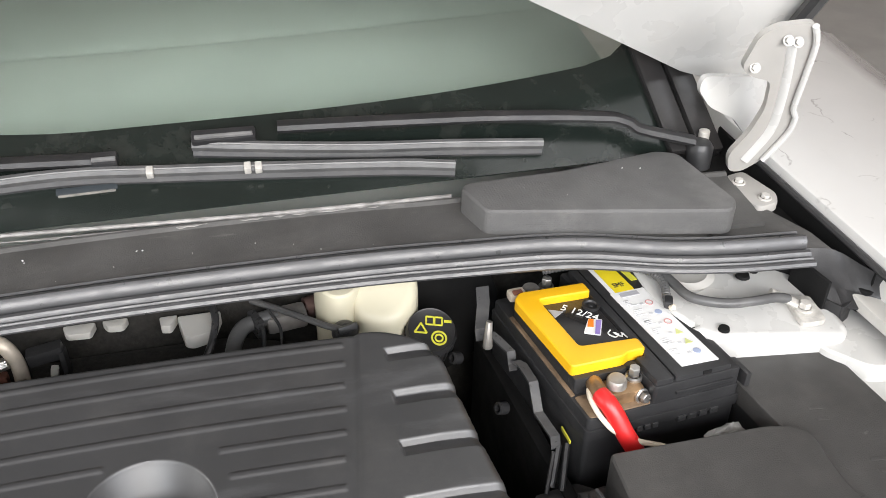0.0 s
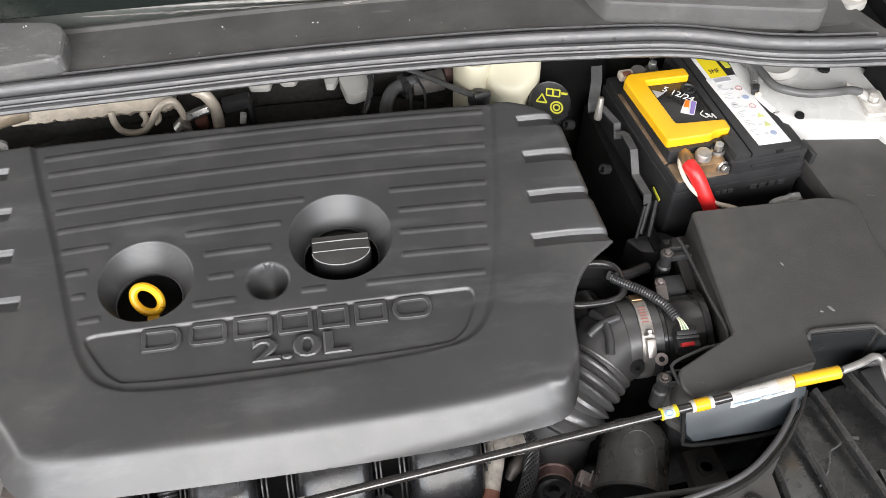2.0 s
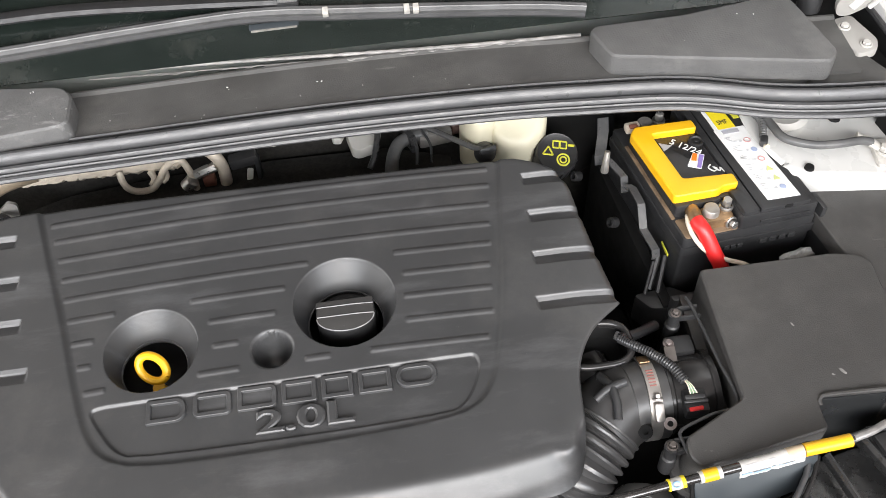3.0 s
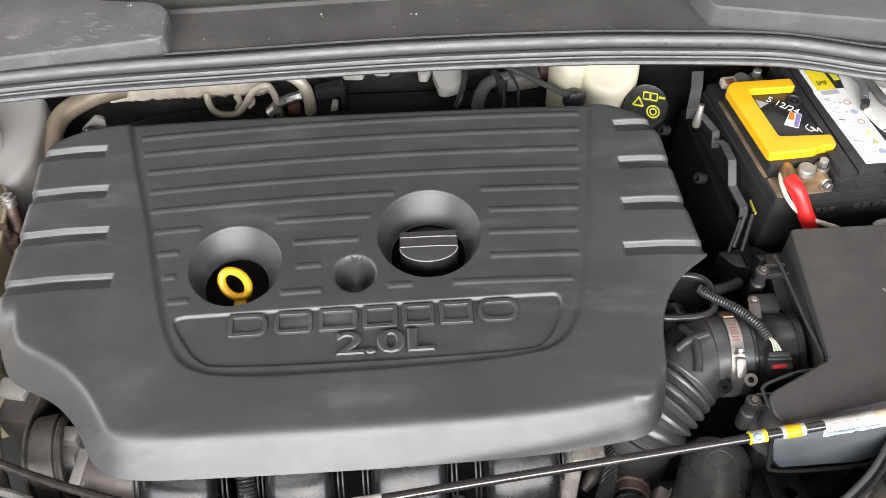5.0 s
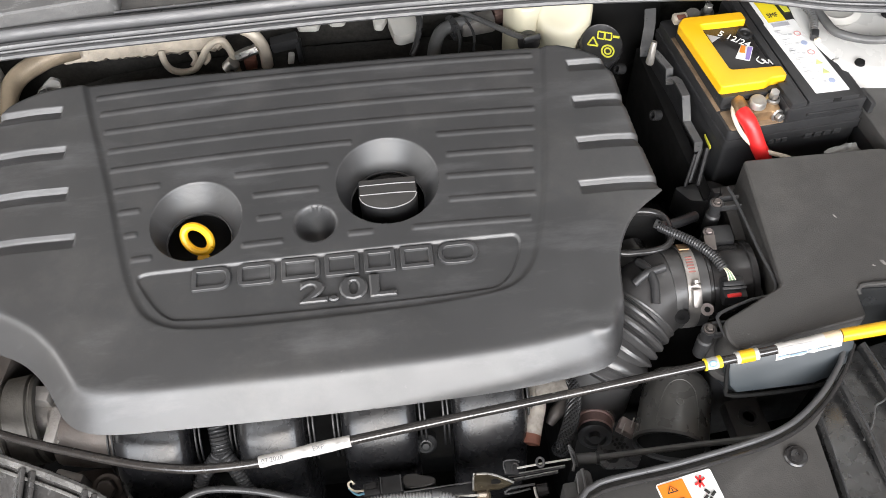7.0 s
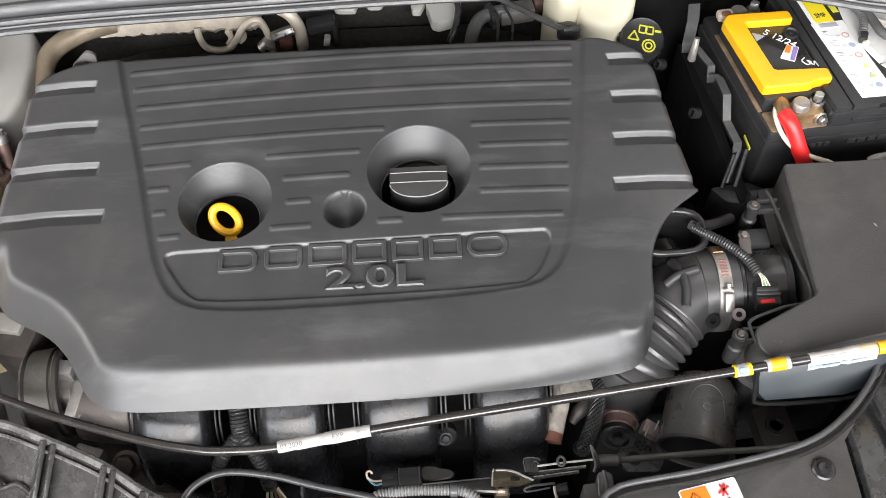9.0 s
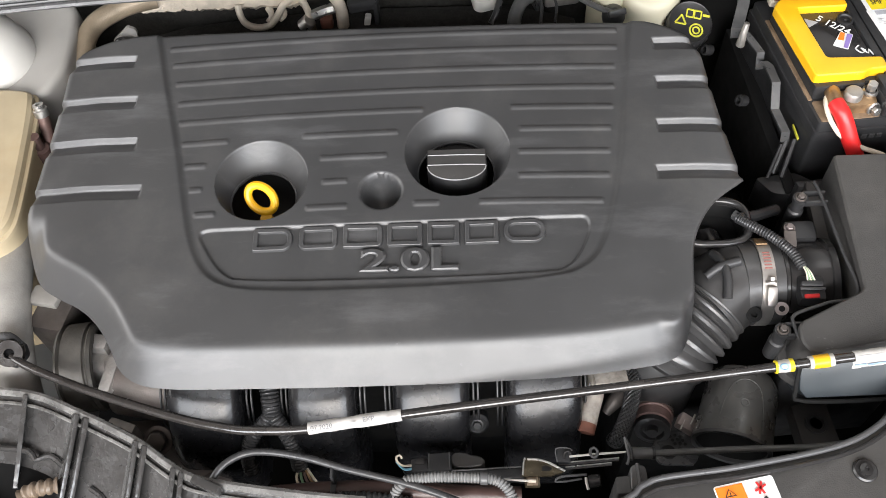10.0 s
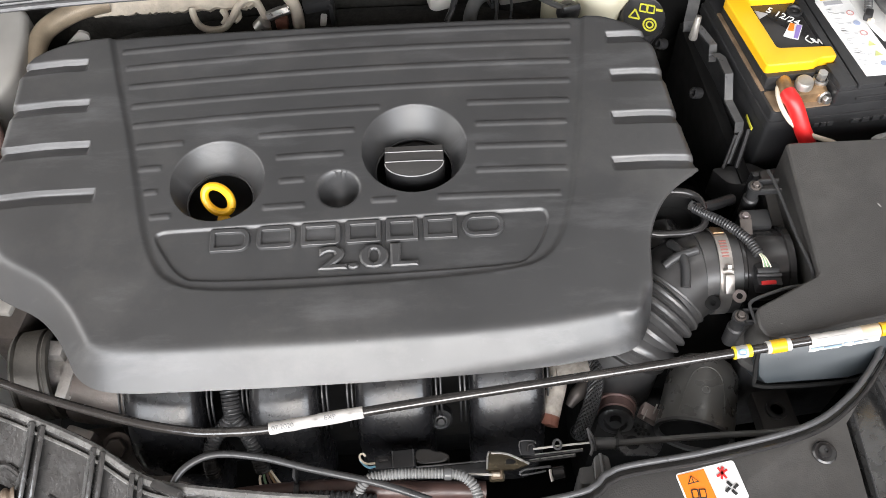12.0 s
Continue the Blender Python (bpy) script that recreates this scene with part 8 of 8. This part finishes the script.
reservoir()
t = thing("reservoir_wire", (0.22, 0.53, 0.87), "thin dirty grey wire to the reservoir plug", "wire")
part("wire", tube([(0.165, 0.585, 0.885), (0.190, 0.560, 0.890), (0.215, 0.530, 0.897), (0.240, 0.505, 0.900), (0.253, 0.493, 0.904)], 0.0036, 8), LOOM, t)
t = thing("brake_booster", (0.30, 0.58, 0.82), "black brake booster against the firewall", "booster")
part("drum", lathe([(0.07, 0), (0.085, 0.01), (0.085, 0.03), (0, 0.035)], (0.36, 0.60, 0.84), (0, -1, 0.1), 32), DARK, t)


def pipes():
    t = thing("coolant_pipe", (-0.36, 0.54, 0.86), "weathered beige pipe curving down beside the strut tower", "pipe")
    part("pipe", tube([(-0.385, 0.44, 0.85), (-0.386, 0.487, 0.875), (-0.377, 0.523, 0.884), (-0.352, 0.545, 0.888), (-0.330, 0.555, 0.890), (-0.305, 0.565, 0.888)], 0.0125, 16, 0.006), PIPE_DARK, t)
    t = thing("insulation_strip", (-0.25, 0.565, 0.86), "ragged beige insulation strip under the seal", "insulation")
    b = bmesh.new()
    rows = []
    n = 90
    for i in range(n + 1):
        x = -0.35 + 0.225 * i / n
        rag = 0.0018 * noise.noise(Vector((x * 90, 0, 0))) + 0.0018 * noise.noise(Vector((x * 500, 3, 0)))
        rows.append([b.verts.new(p) for p in ((x, 0.600, 0.905), (x, 0.568 - 0.008 * (1 - i / n), 0.890), (x, 0.558 + rag - 0.006 * (1 - i / n), 0.876 + rag), (x, 0.562 + rag, 0.868 + rag), (x, 0.600, 0.868))])
    for a, c in zip(rows, rows[1:]):
        for j in range(5):
            k = (j + 1) % 5
            b.faces.new((a[j], a[k], c[k], c[j]))
    b.faces.new(rows[0][::-1])
    b.faces.new(rows[-1])
    part("strip", b, INSULATION, t)
    for p in ((-0.166, 0.560, 0.870), (-0.150, 0.561, 0.870)):
        part("tatter", tube([p, (p[0] + 0.004, p[1] - 0.010, p[2] - 0.004), (p[0] - 0.001, p[1] - 0.018, p[2] - 0.006)], lambda u: 0.005 - 0.0025 * u, 8, 0.003), INSULATION, t)
    t = thing("ac_pipes", (-0.12, 0.55, 0.85), "thin bent refrigerant pipes with a brass union", "pipe")
    part("thin_pipe", tube([(-0.201, 0.552, 0.884), (-0.200, 0.546, 0.874), (-0.195, 0.543, 0.861), (-0.183, 0.542, 0.855), (-0.166, 0.542, 0.857), (-0.154, 0.543, 0.870), (-0.144, 0.544, 0.886), (-0.133, 0.545, 0.896), (-0.121, 0.545, 0.898), (-0.115, 0.545, 0.880), (-0.113, 0.545, 0.860), (-0.112, 0.545, 0.835)], 0.0044, 10, 0.004), PIPE, t)
    part("thick_pipe", tube([(-0.095, 0.560, 0.900), (-0.084, 0.553, 0.898), (-0.076, 0.550, 0.885), (-0.0735, 0.550, 0.865), (-0.075, 0.550, 0.835)], 0.0078, 14, 0.005), PIPE, t)
    part("union", tube([(-0.108, 0.543, 0.871), (-0.095, 0.543, 0.877), (-0.081, 0.545, 0.880)], 0.0065, 6, 0.01), STEEL, t, "hexagon steel union")
    part("union_block", box((-0.094, 0.548, 0.855), (0.016, 0.012, 0.016), 0.003), RUST_ORANGE, t, "brown rusty block")
    part("valve_cap", lathe([(0.009, 0), (0.009, 0.014), (0.006, 0.016), (0, 0.016)], (-0.123, 0.540, 0.856), (0.6, 0, 0.6), 16), STEEL, t)
    t = thing("firewall_bracket", (0.10, 0.565, 0.85), "white painted bracket hanging from the cowl", "bracket")
    part("plate", prism(rounded([(0.085, 0.585), (0.092, 0.550), (0.100, 0.5455), (0.122, 0.552), (0.132, 0.585)], 0.004), 0.862, 0.878, 0.003), UNDERCOAT, t)
    part("tab", prism(rounded([(0.066, 0.59), (0.068, 0.574), (0.078, 0.572), (0.086, 0.59)], 0.003), 0.866, 0.876, 0.002), UNDERCOAT, t)
    part("strap", tube([(0.124, 0.580, 0.888), (0.126, 0.558, 0.886), (0.120, 0.535, 0.876), (0.112, 0.522, 0.866)], 0.004, 8), LOOM_DARK, t)
    t = thing("firewall_tab", (-0.02, 0.59, 0.86), "white painted tab below the seal", "tab")
    part("tab", prism(rounded([(-0.035, 0.60), (-0.030, 0.584), (-0.005, 0.582), (0.0, 0.60)], 0.004), 0.866, 0.874, 0.002), UNDERCOAT, t)
    part("tab", prism(rounded([(0.005, 0.60), (0.012, 0.588), (0.028, 0.587), (0.034, 0.60)], 0.004), 0.866, 0.874, 0.002), UNDERCOAT, t)
    t = thing("black_clip_block", (-0.03, 0.56, 0.85), "black plastic clip block with a pale slot", "clip")
    part("block", box((-0.047, 0.556, 0.876), (0.036, 0.016, 0.016), 0.003, (0, -6, 6)), PLASTIC, t)
    part("leg", box((-0.030, 0.554, 0.858), (0.006, 0.012, 0.044), 0.002, (0, 0, -8)), PLASTIC, t)
    part("slot", box((-0.043, 0.553, 0.850), (0.008, 0.008, 0.018), 0.002, (0, 12, 0)), UNDERCOAT, t)
    t = thing("vacuum_hose", (0.16, 0.55, 0.85), "grey black hose with a cast joint behind the cover", "hose")
    part("hose", tube([(0.138, 0.505, 0.862), (0.142, 0.528, 0.872), (0.152, 0.547, 0.878), (0.168, 0.556, 0.879), (0.19, 0.562, 0.878)], 0.0085, 14, 0.004), LOOM, t)
    part("joint", box((0.200, 0.563, 0.872), (0.045, 0.022, 0.022), 0.005, (0, 0, 8)), ALU, t)
    part("joint_end", lathe([(0.012, 0), (0.012, 0.02), (0, 0.02)], (0.222, 0.575, 0.872), (0.9, 0.2, 0), 16), RUSTY, t)
    part("collar", box((0.168, 0.553, 0.877), (0.010, 0.028, 0.022), 0.003, (0, 0, 20)), LOOM_DARK, t)
    part("thin_line", tube([(0.166, 0.560, 0.886), (0.174, 0.535, 0.882), (0.172, 0.515, 0.870)], 0.0022, 6), LOOM_DARK, t)
    part("thin_line", tube([(0.183, 0.560, 0.888), (0.192, 0.535, 0.882), (0.190, 0.515, 0.870)], 0.0018, 6), LOOM_DARK, t)
    t = thing("rear_felt", (-0.2, 0.53, 0.80), "black felt heat shield behind the cover", "heat shield")
    part("felt", prism(chaikin([(-0.335, 0.555), (-0.33, 0.50), (-0.20, 0.47), (0.0, 0.47), (0.22, 0.47), (0.22, 0.58), (-0.1, 0.585)], 1), 0.72, 0.845, 0.01), FIBRE, t)
    part("seam", tube([(-0.32, 0.51, 0.846), (-0.20, 0.485, 0.847), (0.0, 0.483, 0.847), (0.21, 0.484, 0.847)], 0.002, 6, 0.02), FIBRE, t)
    part("felt_fold", prism(chaikin([(-0.10, 0.52), (-0.09, 0.50), (0.05, 0.495), (0.06, 0.53)], 2), 0.843, 0.850, 0.003), FIBRE, t)
    t = thing("white_cap", (-0.345, 0.53, 0.84), "white plastic flap beside the pipe", "flap")
    part("cap", plate(rounded([(-0.366, 0.850), (-0.334, 0.846), (-0.330, 0.868), (-0.340, 0.874)], 0.004), pose(0, 0.535, 0, 90), 0.004), DUSTY_WHITE, t)
    part("hose", tube([(-0.36, 0.50, 0.85), (-0.352, 0.52, 0.862), (-0.338, 0.512, 0.862), (-0.325, 0.50, 0.855)], 0.004, 8), LOOM_DARK, t)


pipes()
t = thing("negative_cable", (0.60, 0.43, 0.93), "black ground cable from the battery to the strut tower", "cable")
part("cable", tube([(0.505, 0.500, 0.945), (0.540, 0.488, 0.955), (0.562, 0.476, 0.956), (0.575, 0.456, 0.956), (0.5815, 0.425, 0.956), (0.589, 0.401, 0.956), (0.6176, 0.3866, 0.955), (0.646, 0.3835, 0.955), (0.674, 0.387, 0.952), (0.688, 0.386, 0.948)], 0.0050, 12, 0.005), LOOM, t)
part("crimp", tube([(0.672, 0.395, 0.952), (0.688, 0.387, 0.947), (0.696, 0.378, 0.9445)], 0.0065, 10, 0.004, squash=0.7), LUG, t, "crimped pale cable end")
t = thing("battery_loom", (0.54, 0.44, 0.93), "corrugated black loom with a dangling plug beside the battery", "wiring harness")
part("loom", tube([(0.462, 0.484, 0.950), (0.494, 0.4775, 0.956), (0.535, 0.466, 0.956), (0.560, 0.456, 0.956), (0.571, 0.442, 0.955), (0.572, 0.428, 0.954), (0.568, 0.413, 0.951)], 0.0046, 12, 0.0015, ribs=0.0035, depth=0.22), LOOM, t)
part("plug", box((0.567, 0.407, 0.950), (0.009, 0.014, 0.009), 0.003, (0, 0, -25)), PLASTIC, t)
part("plug_end", lathe([(0.0028, 0), (0.0028, 0.005), (0.0015, 0.006), (0, 0.006)], (0.566, 0.399, 0.949), (0.3, -0.6, 0.6), 14), WIRE_WHITE, t)
t = thing("rear_terminal_fuse", (0.455, 0.486, 0.93), "pale fuse holder on the rear battery post", "fuse holder")
part("holder", box((0.428, 0.464, 0.940), (0.018, 0.012, 0.010), 0.003, (0, 0, 5)), PIPE, t)
part("fuse", box((0.428, 0.4605, 0.9455), (0.010, 0.006, 0.003), 0.001, (0, 0, 5)), RUST_ORANGE, t)
